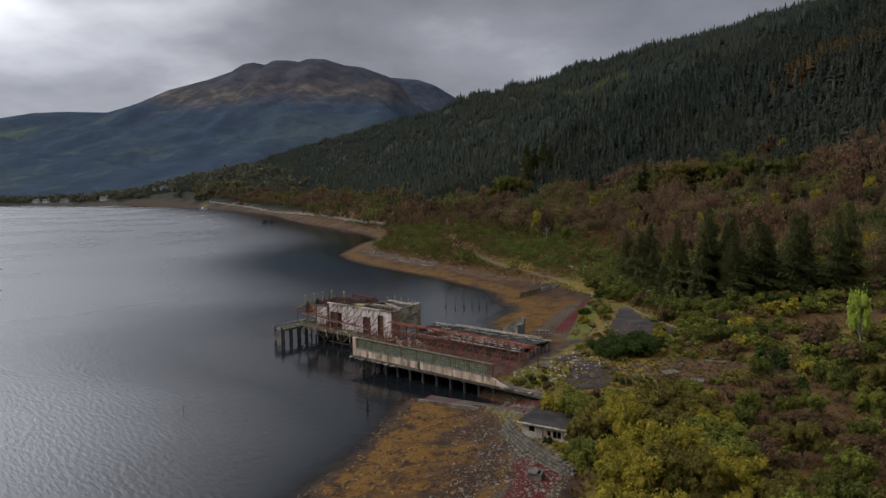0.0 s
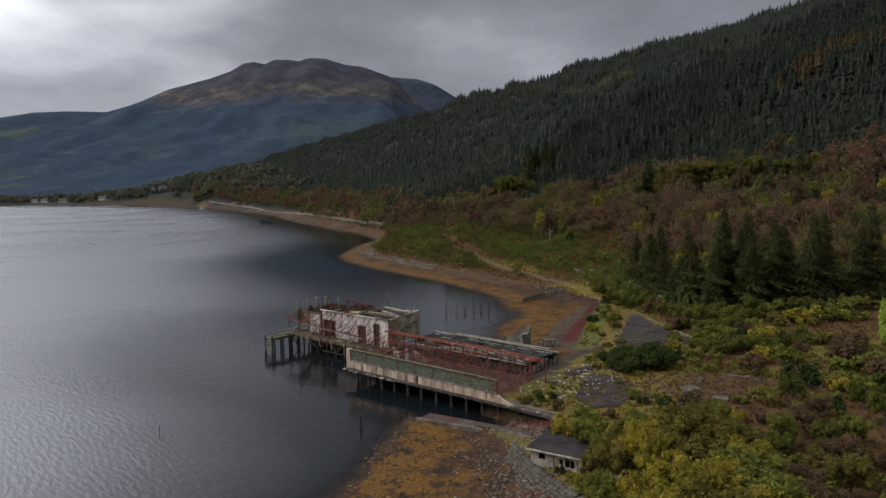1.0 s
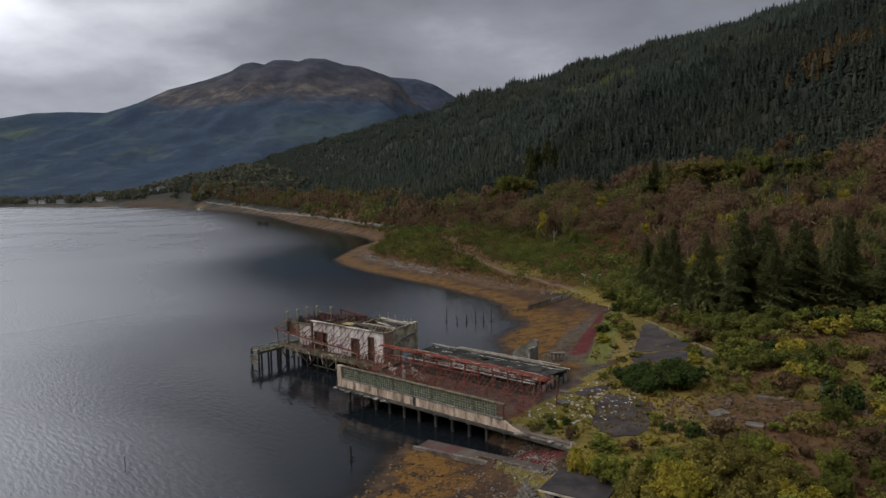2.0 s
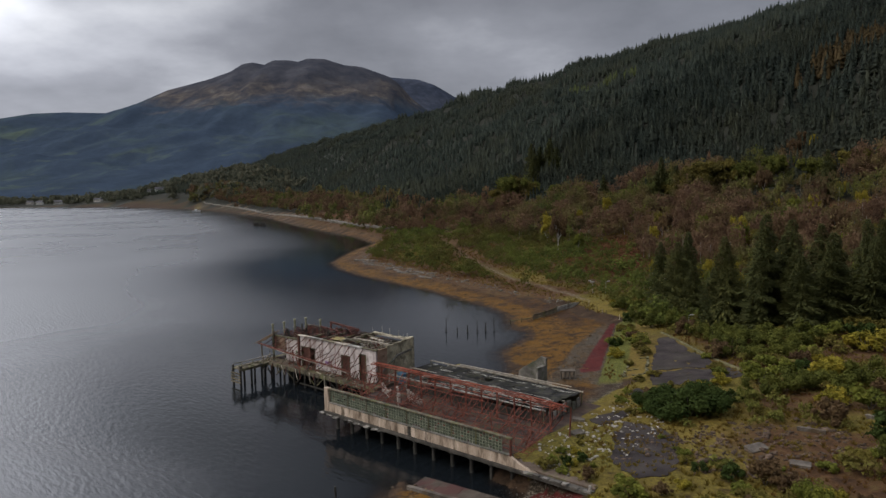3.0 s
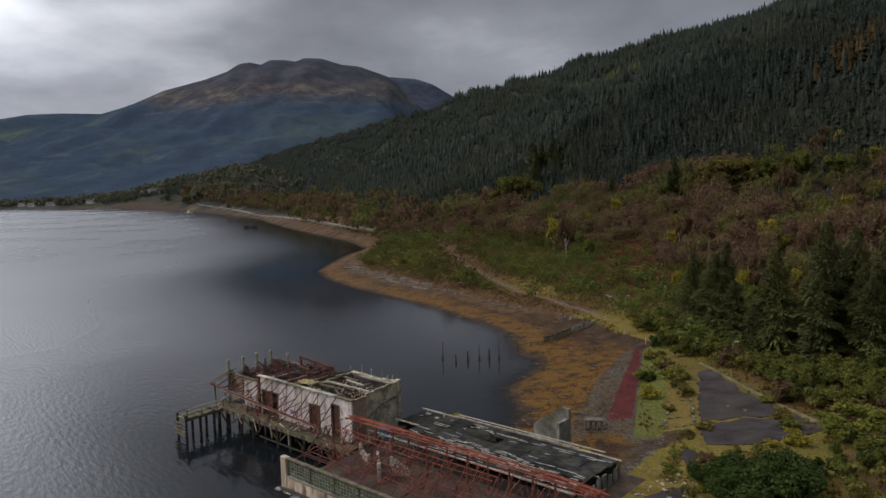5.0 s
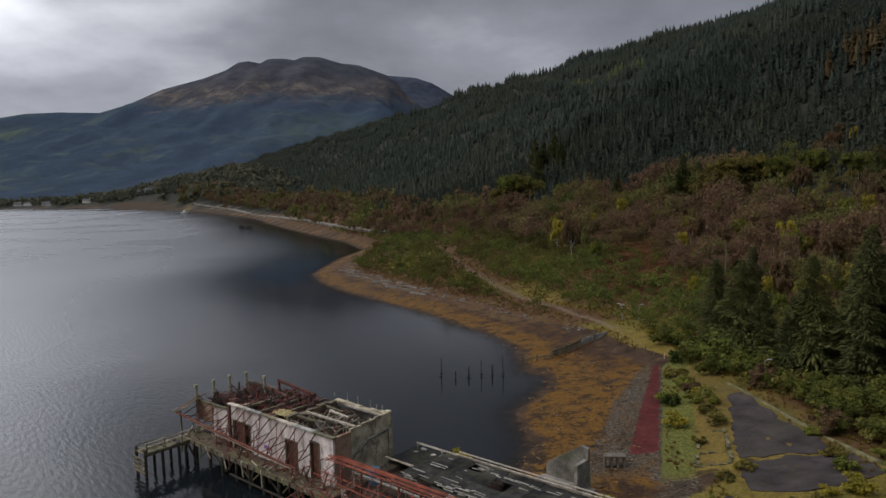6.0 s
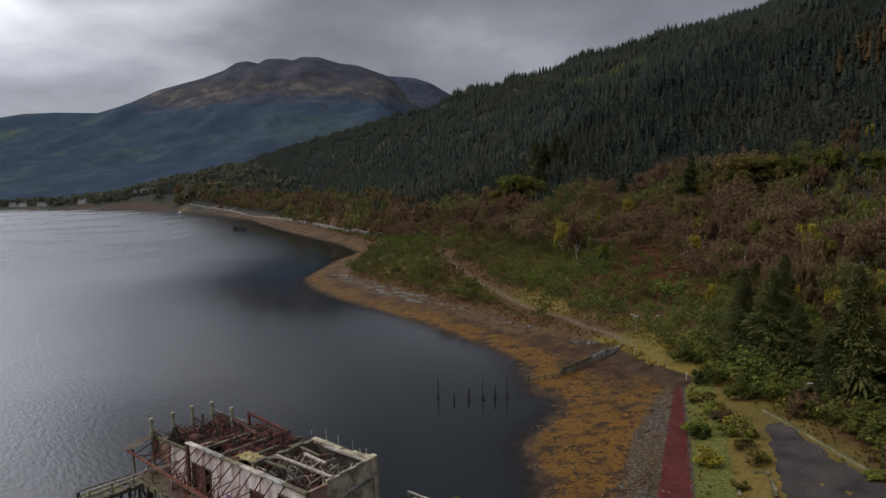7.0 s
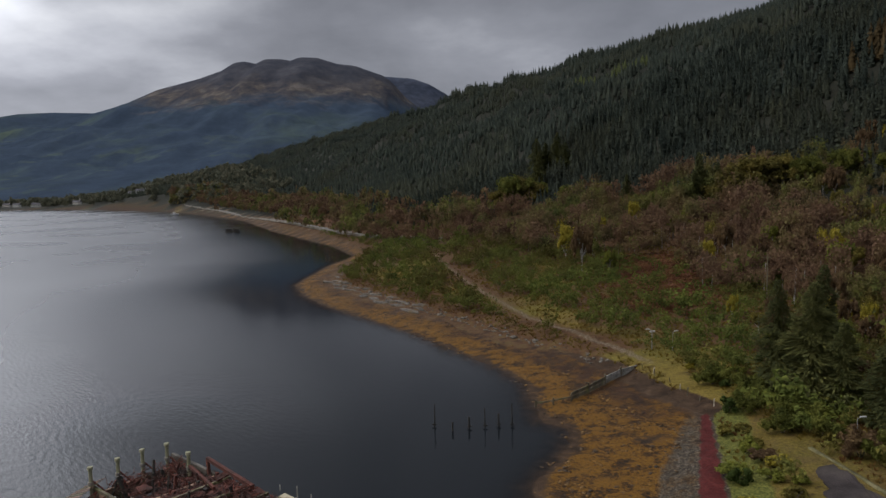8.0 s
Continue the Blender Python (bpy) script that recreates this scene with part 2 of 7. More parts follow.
def land(x, y):
    """Height, metres inland (scaled to the beach's width) and metres into the hill, for arrays of places."""
    x, y = np.asarray(x, float), np.asarray(y, float)
    d = shore_distance(x, y)
    wide = np.interp(y, [64, 77, 90, 150, 168, 188, 206, 235, 260, 300, 400], [0.98, 0.76, 0.70, 0.78, 0.74, 0.58, 0.52, 0.54, 0.6, 0.52, 0.4])
    de = np.where(d > 0, d / wide, d)
    z = np.interp(de, [-90, -25, -8, 0, 8, 16, 23, 28, 36, 60, 110], [-7, -3.2, -0.9, 0, 0.5, 0.95, 1.35, 2.3, 2.8, 3.4, 4.0])
    n = (x - 30) * 0.894 + (y - 150) * 0.447
    hill = np.interp(n, [20, 60, 100, 130, 175, 200, 250, 333, 404, 480, 552, 600, 700, 900, 1500],
                     [0, 2, 6.5, 13, 33, 48, 79, 120, 147, 169, 191, 204, 216, 208, 190])
    hill = hill * np.interp(y, [0, 950, 1200, 1450, 1800, 2400], [1, 1, 0.95, 0.9, 0.75, 0.4])
    # the foot of the hill runs out gently towards the head of the loch
    toe = np.interp(n, [-170, -60, 35, 147, 259, 426, 552, 600, 700, 900, 1500], [0, 12, 38, 61, 92, 143, 174, 184, 194, 188, 170])
    far_end = ease(850, 1400, y)
    hill = (hill * (1 - far_end) + toe * far_end) * (1 - ease(1800, 2500, y))
    hill = hill * (1 + 0.07 * lumps(x, y, 170, 3) * ease(110, 240, n) * (1 - ease(440, 590, n))) + 5.5 * lumps(x, y, 75, 4) * ease(150, 260, n) * (1 - ease(470, 590, n))
    z = z + hill * ease(0, 30, d)
    # made ground at the head of the pier, and the terrace above the sea wall
    a, b = pier_ab(x, y)
    head = ease(24, 26.5, a) * ease(0.2, 1.4, b) * (1 - ease(22, 27, b)) * (1 - ease(60, 75, a))
    z = z + np.maximum(0, 2.45 - z) * head
    wall = (x - 5.9) * 0.918 + (y - 73.7) * 0.397
    terrace = ease(0.5, 1.3, wall) * (1 - ease(-8, -4, b) * (1 - ease(36, 40, a))) * (1 - ease(84, 92, y))
    z = z + np.maximum(0, 2.2 - z) * terrace
    rough = lumps(x, y, 9, 1) * 0.16 * ease(26, 34, de) + lumps(x, y, 2.1, 2) * (0.05 + 0.03 * ease(28, 40, de)) * ease(-3, 2, de)
    # scoured water under the pier deck
    z = z - 1.15 * ease(-5.6, -4.2, b) * (1 - ease(20, 23, b)) * ease(-8, 0, a) * (1 - ease(28, 37, a)) * (1 - ease(23, 26, a) * ease(0, 1.4, b))
    return z + rough * (1 - 0.8 * head), de, n


def steps(lo, hi, fine_lo, fine_hi, fine, grow=1.1):
    out = list(np.arange(fine_lo, fine_hi + fine / 2, fine))
    s = fine
    while out[-1] < hi:
        s *= grow
        out.append(min(hi, out[-1] + s))
    s = fine
    while out[0] > lo:
        s *= grow
        out.insert(0, max(lo, out[0] - s))
    return np.array(out)


gx, gy = steps(-5900, 5900, -26, 75, 0.8, 1.09), steps(-450, 4950, 48, 205, 0.85, 1.05)
X, Y = np.meshgrid(gx, gy)
Z, DE, N = land(X, Y)
nx, ny = len(gx), len(gy)
ids = np.arange(nx * ny).reshape(ny, nx)
quads = np.stack([ids[:-1, :-1], ids[:-1, 1:], ids[1:, 1:], ids[1:, :-1]], -1).reshape(-1, 4)


def quick(x, y):
    """Height and metres inland at a place, read off the ground's own grid."""
    i, j = int(np.clip(np.searchsorted(gx, x) - 1, 0, nx - 2)), int(np.clip(np.searchsorted(gy, y) - 1, 0, ny - 2))
    u, v = (x - gx[i]) / (gx[i + 1] - gx[i]), (y - gy[j]) / (gy[j + 1] - gy[j])
    out = []
    for g in (Z, DE):
        out.append(float((g[j, i] * (1 - u) + g[j, i + 1] * u) * (1 - v) + (g[j + 1, i] * (1 - u) + g[j + 1, i + 1] * u) * v))
    return out


def gz(x, y):
    return quick(x, y)[0]


def ground_material():
    m, t, bs = start_mat("shore_ground")
    pos = t.nodes.new("ShaderNodeNewGeometry").outputs["Position"]

    def attr(name):
        a = t.nodes.new("ShaderNodeAttribute")
        a.attribute_name = name
        return a.outputs["Fac"]

    fine, mid, big = noise_at(t, pos, 3.5, 5, 0.7), noise_at(t, pos, 0.55, 5, 0.6, 0.5), noise_at(t, pos, 0.06, 4, 0.6)

    def tones(src, *cols, lo=0.3, hi=0.7):
        r = ramp_node(t, [(lo + (hi - lo) * i / (len(cols) - 1), c) for i, c in enumerate(cols)])
        t.links.new(src, r.inputs[0])
        return r.outputs[0]

    def edge(src, n, amount=0.5, soft=0.12):
        s = math_node(t, "ADD", src, math_node(t, "MULTIPLY", math_node(t, "SUBTRACT", n, 0.5), 2 * amount))
        r = ramp_node(t, [(0.5 - soft, (0, 0, 0)), (0.5 + soft, (1, 1, 1))])
        t.links.new(s, r.inputs[0])
        return r.outputs[0]

    mud = tones(mid, (0.018, 0.012, 0.008), (0.046, 0.029, 0.018), (0.078, 0.05, 0.03))
    weed_n = math_node(t, "ADD", math_node(t, "MULTIPLY", mid, 0.42), math_node(t, "MULTIPLY", noise_at(t, pos, 2.3, 6, 0.78), 0.58))
    weed = tones(weed_n, (0.010, 0.007, 0.005), (0.030, 0.017, 0.008), (0.085, 0.041, 0.009), (0.165, 0.084, 0.012), (0.10, 0.047, 0.010), (0.034, 0.018, 0.009), lo=0.39, hi=0.63)
    dulse = tones(weed_n, (0.013, 0.009, 0.007), (0.034, 0.019, 0.012), (0.075, 0.034, 0.016))
    weed = mix_node(t, edge(math_node(t, "ADD", math_node(t, "SUBTRACT", noise_at(t, pos, 0.2, 5, 0.65, 0.6), 0.2), math_node(t, "MULTIPLY", attr("upper_beach"), 0.24)), fine, 0.25), weed, dulse)
    shingle = tones(fine, (0.022, 0.018, 0.013), (0.055, 0.044, 0.032), (0.14, 0.122, 0.095), lo=0.38, hi=0.64)
    red = tones(weed_n, (0.028, 0.008, 0.007), (0.075, 0.015, 0.014), (0.125, 0.034, 0.028))
    grass = tones(mid, (0.042, 0.029, 0.012), (0.108, 0.080, 0.019), (0.175, 0.13, 0.030), (0.11, 0.064, 0.024))
    moss = tones(fine, (0.042, 0.036, 0.011), (0.102, 0.088, 0.019), (0.165, 0.135, 0.030))
    brack = tones(mid, (0.035, 0.020, 0.012), (0.082, 0.044, 0.021), (0.092, 0.066, 0.026))
    russet = tones(mid, (0.050, 0.024, 0.014), (0.10, 0.042, 0.024), (0.135, 0.070, 0.034))
    # darker ground tone under the woods and along the far shore
    dark_floor = tones(mid, (0.014, 0.016, 0.013), (0.022, 0.024, 0.018), (0.030, 0.030, 0.020))
    gravel = tones(fine, (0.06, 0.045, 0.03), (0.125, 0.098, 0.068), (0.19, 0.155, 0.115))
    col = mix_node(t, edge(attr("weed"), mid), mud, weed)
    col = mix_node(t, edge(attr("shingle"), mid, 0.45), col, shingle)
    col = mix_node(t, edge(attr("red"), mid, 0.25), col, red)
    g2 = mix_node(t, edge(big, mid, 0.3), grass, moss)
    col = mix_node(t, edge(attr("grass"), mid, 0.35), col, g2)
    col = mix_node(t, edge(attr("bracken"), mid, 0.4), col, brack)
    col = mix_node(t, edge(attr("verdure"), mid, 0.4), col, tones(fine, (0.040, 0.046, 0.013), (0.088, 0.094, 0.022), (0.15, 0.142, 0.034)))
    col = mix_node(t, edge(attr("russet"), mid, 0.4), col, russet)
    col = mix_node(t, edge(attr("dark_floor"), mid, 0.3), col, dark_floor)
    col = mix_node(t, edge(attr("gravel"), fine, 0.35), col, gravel)
    dark = ramp_node(t, [(0.3, (0.6, 0.6, 0.6)), (0.7, (1.25, 1.25, 1.25))])
    t.links.new(fine, dark.inputs[0])
    t.links.new(mix_node(t, 0.9, col, dark.outputs[0], "MULTIPLY"), bs.inputs["Base Color"])
    wet = ramp_node(t, [(0.0, (0.9, 0.9, 0.9)), (1.0, (0.55, 0.55, 0.55))])
    t.links.new(attr("weed"), wet.inputs[0])
    t.links.new(wet.outputs[0], bs.inputs["Roughness"])
    bs.inputs["Specular IOR Level"].default_value = 0.12
    b = nd(t, "ShaderNodeBump", Strength=0.7, Distance=0.25)
    t.links.new(math_node(t, "ADD", mid, math_node(t, "MULTIPLY", fine, 0.6)), b.inputs["Height"])
    t.links.new(b.outputs[0], bs.inputs["Normal"])
    return m


def line_distance(x, y, pts):
    best = np.full(np.shape(x), 1e9)
    for (ax, ay), (bx, by) in zip(pts, pts[1:]):
        dx, dy = bx - ax, by - ay
        k = np.clip(((x - ax) * dx + (y - ay) * dy) / (dx * dx + dy * dy), 0, 1)
        best = np.minimum(best, np.hypot(x - ax - k * dx, y - ay - k * dy))
    return best


TRACK = [(-8, 330), (-4, 301), (3.6, 260), (8.8, 240), (14.7, 217), (21, 204), (27, 190), (31.3, 177), (34, 160), (35, 143)]
SHORE_ROAD = [(-4, 372), (-14, 386), (-30, 403), (-71, 480), (-125, 591), (-204, 752), (-281, 893), (-386, 1055)]
BRACKEN = [(45, 222), (50, 243), (56, 266)]
BRACKEN_STRIP = [(-95, 560), (-60, 510), (-28, 468), (2, 446)]
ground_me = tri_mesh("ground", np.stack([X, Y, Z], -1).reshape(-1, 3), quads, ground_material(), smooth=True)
PA, PB = pier_ab(X, Y)
track_d = line_distance(X, Y, TRACK)
road_d = line_distance(X, Y, SHORE_ROAD)
bay = ease(118, 126, Y) * (1 - ease(160, 164, Y)) * ease(4, 9, X)
strip_s = (X - 19.6) * 0.948 - (Y - 129) * 0.317                      # metres landward of the red strip
strip_w = np.interp(Y, [127, 160], [1.55, 0.5])
cove = ease(55, 60, Y) * (1 - ease(67, 71, Y))
under = ease(-6, -4.5, PB) * (1 - ease(20, 23, PB)) * ease(-8, 0, PA) * (1 - ease(33, 38, PA)) * (1 - ease(24, 27, PA) * ease(0.5, 2, PB))
zones = {
    "weed": (1 - under) * ease(-2.0, 5.0, DE) * (1 - ease(18.5, 23, DE)) * (0.8 + 0.25 * lumps(X, Y, 14, 5)),
    "upper_beach": ease(5, 15, DE) * (1 - bay),
    "shingle": ease(16, 21, DE) * (1 - ease(22.5, 25, DE)) * np.interp(Y, [100, 150, 165, 186, 260], [0.9, 0.6, 0.25, 0.1, 0.15]) * (1 - ease(1.8, 2.2, Z)) * (0.8 + 0.25 * lumps(X, Y, 6, 6)) * (1 - bay) + bay * ease(-1.2, 0.6, strip_s + np.interp(Y, [126, 147, 160], [6.0, 4.6, 2.6])) * 0.58,
    "red": (1 - ease(-0.25, 0.35, np.abs(strip_s) - strip_w)) * bay * ease(127.5, 130, Y) + ease(18.5, 20, DE) * (1 - ease(22.5, 24, DE)) * cove + ease(29.5, 31, PA) * (1 - ease(35, 36.5, PA)) * ease(-5, -4, PB) * (1 - ease(-0.5, 0.5, PB)),
    "verdure": bay * ease(0.0, 0.8, strip_s - strip_w) * (1 - ease(3.0, 5.0, strip_s - strip_w)),
    "grass": np.maximum(np.maximum(ease(24.5, 28, DE), ease(1.9, 2.3, Z)), np.maximum(bay * ease(0.2, 1.2, strip_s - strip_w), ease(22, 25, PA) * ease(1, 3, PB) * (1 - ease(30, 36, PB)) * (1 - ease(60, 70, PA)))),
    "bracken": np.clip(ease(35, 60, DE) * (0.42 + 0.5 * lumps(X, Y, 34, 7)) + ease(12, 16, DE) * (1 - ease(24, 28, DE)) * ease(186, 200, Y) * 0.62 + ease(300, 380, Y) * ease(24, 34, DE) * 0.75 + ease(45, 75, N) * 0.5 + 0.22 * ease(18, 24, X) * ease(80, 86, Y) * (1 - ease(104, 112, Y)) + 0.5 * ease(50, 56, X) * ease(112, 117, Y) * (1 - ease(128, 134, Y)) + ease(182, 192, Y) * ease(23, 25, DE) * (0.72 - 0.45 * ease(36, 46, DE)) + bay * ease(0.2, 1.2, strip_s - strip_w) * 0.42 + 0.55 * ease(26, 36, X) * (1 - ease(92, 98, Y)) * ease(28, 34, DE), 0, 1),
    "russet": np.maximum(1 - ease(7, 15, line_distance(X, Y, BRACKEN) + 5 * lumps(X, Y, 9, 38)), 1 - ease(7, 14, line_distance(X, Y, BRACKEN_STRIP))),
    "dark_floor": np.maximum(ease(125, 155, N), np.maximum(ease(560, 700, Y) * ease(30, 40, DE), ease(800, 950, Y) * ease(14, 20, DE))),
    "gravel": np.maximum((1 - ease(0.5, 1.6, track_d)) * 0.56 * ease(172, 186, Y), (1 - ease(2, 4.5, road_d)) * 0.7),
}
for key, val in zones.items():
    ground_me.attributes.new(key, "FLOAT", "POINT").data.foreach_set("value", np.clip(val, 0, 1).astype(np.float32).ravel())
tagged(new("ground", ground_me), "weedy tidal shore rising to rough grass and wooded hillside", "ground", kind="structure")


# ---- the loch ----
def water_material():
    m, t, bs = start_mat("loch_water")
    pos = t.nodes.new("ShaderNodeNewGeometry").outputs["Position"]
    turn, mp = t.nodes.new("ShaderNodeMapping"), t.nodes.new("ShaderNodeMapping")
    turn.inputs["Rotation"].default_value = (0, 0, radians(46))
    mp.inputs["Scale"].default_value = (0.5, 1.35, 1)
    t.links.new(pos, turn.inputs[0])
    t.links.new(turn.outputs[0], mp.inputs[0])
    ripples, chop = noise_at(t, mp.outputs[0], 1.3, 3, 0.5), noise_at(t, mp.outputs[0], 0.16, 3, 0.5)
    # wind roughens the surface in drifting patches and varies the painted sheen
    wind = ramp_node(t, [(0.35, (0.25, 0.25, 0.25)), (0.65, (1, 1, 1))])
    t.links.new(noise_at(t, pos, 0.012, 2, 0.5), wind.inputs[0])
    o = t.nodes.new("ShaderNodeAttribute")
    o.attribute_name = "sheen_and_chop"
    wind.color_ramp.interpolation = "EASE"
    breeze_sheen = math_node(t, "MULTIPLY", math_node(t, "ADD", math_node(t, "MULTIPLY", wind.outputs[0], 0.16), 0.84), o.outputs["Fac"])
    near_f = t.nodes.new("ShaderNodeAttribute")
    near_f.attribute_name = "ripple"
    b = nd(t, "ShaderNodeBump", Distance=1.0)
    t.links.new(math_node(t, "MULTIPLY", math_node(t, "ADD", math_node(t, "MULTIPLY", o.outputs["Fac"], 0.7), 0.09), near_f.outputs["Fac"]), b.inputs["Strength"])
    t.links.new(math_node(t, "ADD", math_node(t, "MULTIPLY", ripples, 0.2), math_node(t, "MULTIPLY", chop, 0.06)), b.inputs["Height"])
    t.links.new(b.outputs[0], bs.inputs["Normal"])
    # pale sky reflection painted into the base colour, near black by the shore
    sky_sheen = ramp_node(t, [(0.1, (0.006, 0.008, 0.010)), (0.4, (0.013, 0.016, 0.019)), (0.7, (0.06, 0.064, 0.07)), (1.0, (0.165, 0.173, 0.185))])
    t.links.new(breeze_sheen, sky_sheen.inputs[0])
    t.links.new(sky_sheen.outputs[0], bs.inputs["Base Color"])
    bs.inputs["IOR"].default_value = 1.33
    rr = ramp_node(t, [(0.0, (0.05, 0.05, 0.05)), (0.2, (0.09, 0.09, 0.09)), (1.0, (0.3, 0.3, 0.3))])
    t.links.new(breeze_sheen, rr.inputs[0])
    t.links.new(rr.outputs[0], bs.inputs["Roughness"])
    a = t.nodes.new("ShaderNodeAttribute")
    a.attribute_name = "murk"
    t.links.new(a.outputs["Fac"], bs.inputs["Alpha"])
    return m


wx, wy = steps(-5900, 5900, -60, 20, 2.0, 1.2), steps(-450, 4950, 40, 300, 2.0, 1.12)
WX, WY = np.meshgrid(wx, wy)
depth = -land(WX, WY)[0]
wid = np.arange(WX.size).reshape(WX.shape)
wq = np.stack([wid[:-1, :-1], wid[:-1, 1:], wid[1:, 1:], wid[1:, :-1]], -1).reshape(-1, 4)
keep = (depth.ravel()[wq] > -1.5).any(1)
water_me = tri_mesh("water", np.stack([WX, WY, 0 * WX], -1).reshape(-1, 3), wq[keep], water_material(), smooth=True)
water_me.attributes.new("murk", "FLOAT", "POINT").data.foreach_set("value", (1 - np.exp(-np.clip(depth, 0.03, 9) * 6.5)).astype(np.float32).ravel())
dark_margin = np.interp(WY, [55, 80, 95, 108, 130, 162, 178, 320], [-20, -13, -2, 20, 36, 36, 18, 5])           # metres of calmer, darker water off the shore before the sheen begins
reach = np.maximum(0, (-shore_distance(WX, WY) - dark_margin) / np.interp(WY, [60, 320, 900], [44, 52, 44]))
water_me.attributes.new("sheen_and_chop", "FLOAT", "POINT").data.foreach_set("value", (0.12 + 0.86 * (1 - np.exp(-2.0 * reach ** 1.7))).astype(np.float32).ravel())
water_me.attributes.new("ripple", "FLOAT", "POINT").data.foreach_set("value", (1 - ease(95, 320, WY)).astype(np.float32).ravel())
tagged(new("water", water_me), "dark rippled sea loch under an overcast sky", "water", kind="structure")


# ---- the mountain across the head of the loch ----
RIDGE = [(-6000, 420), (-2906, 449), (-2701, 458), (-2495, 484), (-2292, 487), (-2057, 477), (-1886, 520), (-1680, 600), (-1443, 654), (-1308, 696),
         (-1233, 739), (-1173, 745), (-1107, 730), (-1057, 755), (-967, 753), (-908, 742), (-858, 760), (-760, 755), (-645, 717), (-547, 705), (-384, 644),
         (-330, 600), (-262, 520), (-150, 430), (0, 350), (464, 300), (2500, 250)]
FAR_RIDGE = [(-1500, 500), (-900, 640), (-640, 712), (-452, 753), (-259, 733), (-145, 693), (7, 599), (199, 503), (547, 381), (1500, 300)]


def mountain_material():
    m, t, bs = start_mat("mountain_heath_haze")
    pos = t.nodes.new("ShaderNodeNewGeometry").outputs["Position"]
    sep = t.nodes.new("ShaderNodeSeparateXYZ")
    t.links.new(pos, sep.inputs[0])
    n1, n2, n3 = noise_at(t, pos, 0.0022, 6, 0.6, 0.4), noise_at(t, pos, 0.010, 6, 0.7), noise_at(t, pos, 0.0045, 4, 0.6, 1.0)
    west = t.nodes.new("ShaderNodeMapRange")
    for key, v in (("From Min", -2000.0), ("From Max", -1500.0), ("To Min", 0.25), ("To Max", 0.0)):
        west.inputs[key].default_value = v
    t.links.new(sep.outputs[0], west.inputs["Value"])
    high = math_node(t, "SUBTRACT", math_node(t, "DIVIDE", sep.outputs[2], 760.0), west.outputs[0])
    line = math_node(t, "ADD", high, math_node(t, "MULTIPLY", math_node(t, "SUBTRACT", n3, 0.5), 0.34))

    def over_line(src, lo, hi):
        r = ramp_node(t, [(lo, (0, 0, 0)), (hi, (1, 1, 1))])
        t.links.new(src, r.inputs[0])
        return r.outputs[0]

    # blue of distance haze is mixed into the wood and heath colours
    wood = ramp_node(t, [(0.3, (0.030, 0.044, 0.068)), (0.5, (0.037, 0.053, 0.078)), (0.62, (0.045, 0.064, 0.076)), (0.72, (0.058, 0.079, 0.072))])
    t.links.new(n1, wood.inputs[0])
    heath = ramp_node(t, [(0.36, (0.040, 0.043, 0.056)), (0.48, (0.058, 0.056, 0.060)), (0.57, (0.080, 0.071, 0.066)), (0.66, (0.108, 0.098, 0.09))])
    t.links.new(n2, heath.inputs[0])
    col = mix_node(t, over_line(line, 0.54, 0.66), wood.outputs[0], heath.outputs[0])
    # open green ground low on the slopes
    low_down = math_node(t, "MULTIPLY", over_line(n3, 0.57, 0.66), math_node(t, "SUBTRACT", 1.0, over_line(high, 0.22, 0.38)))
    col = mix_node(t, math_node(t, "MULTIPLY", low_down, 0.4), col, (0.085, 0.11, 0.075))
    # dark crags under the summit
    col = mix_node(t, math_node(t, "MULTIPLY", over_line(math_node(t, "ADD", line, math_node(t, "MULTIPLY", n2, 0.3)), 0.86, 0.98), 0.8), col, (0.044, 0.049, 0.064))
    g = ramp_node(t, [(0.3, (0.8, 0.8, 0.8)), (0.7, (1.18, 1.18, 1.18))])
    t.links.new(n2, g.inputs[0])
    t.links.new(mix_node(t, 1.0, col, g.outputs[0], "MULTIPLY"), bs.inputs["Base Color"])
    relief = nd(t, "ShaderNodeBump", Strength=0.4, Distance=40.0)
    t.links.new(math_node(t, "ADD", math_node(t, "MULTIPLY", n3, 0.7), math_node(t, "MULTIPLY", n2, 0.3)), relief.inputs["Height"])
    t.links.new(relief.outputs[0], bs.inputs["Normal"])
    bs.inputs["Roughness"].default_value = 1.0
    bs.inputs["Specular IOR Level"].default_value = 0.0
    return m


mx, my = np.concatenate([np.arange(-5800, -3000, 120), np.arange(-3000, 800, 22), np.arange(800, 2500, 120)]), np.concatenate([np.arange(1750, 4000, 55), np.arange(4000, 4120, 30), np.arange(4200, 4950, 120)])
MX, MY = np.meshgrid(mx.astype(float), my.astype(float))
rx, rz = np.array(RIDGE, float).T
rise = np.interp(MY, [1750, 2000, 2500, 3000, 3400, 3700, 4000, 4300, 4900], [-0.03, 0.05, 0.2, 0.4, 0.6, 0.8, 1.0, 0.85, 0.4])
crest = np.interp(MX + 60 * lumps(MX, MY, 700, 11) * (1 - ease(3600, 3980, MY)), rx, rz)
MZ = crest * rise + (lumps(MX, MY, 520, 12) * 24 + lumps(MX, MY, 150, 13) * 8 + lumps(MX, MY, 60, 15) * 3.5) * ease(1900, 2600, MY) * (1 - ease(3700, 3990, MY)) + 3
mid_ = np.arange(MX.size).reshape(MX.shape)
mq = np.stack([mid_[:-1, :-1], mid_[:-1, 1:], mid_[1:, 1:], mid_[1:, :-1]], -1).reshape(-1, 4)
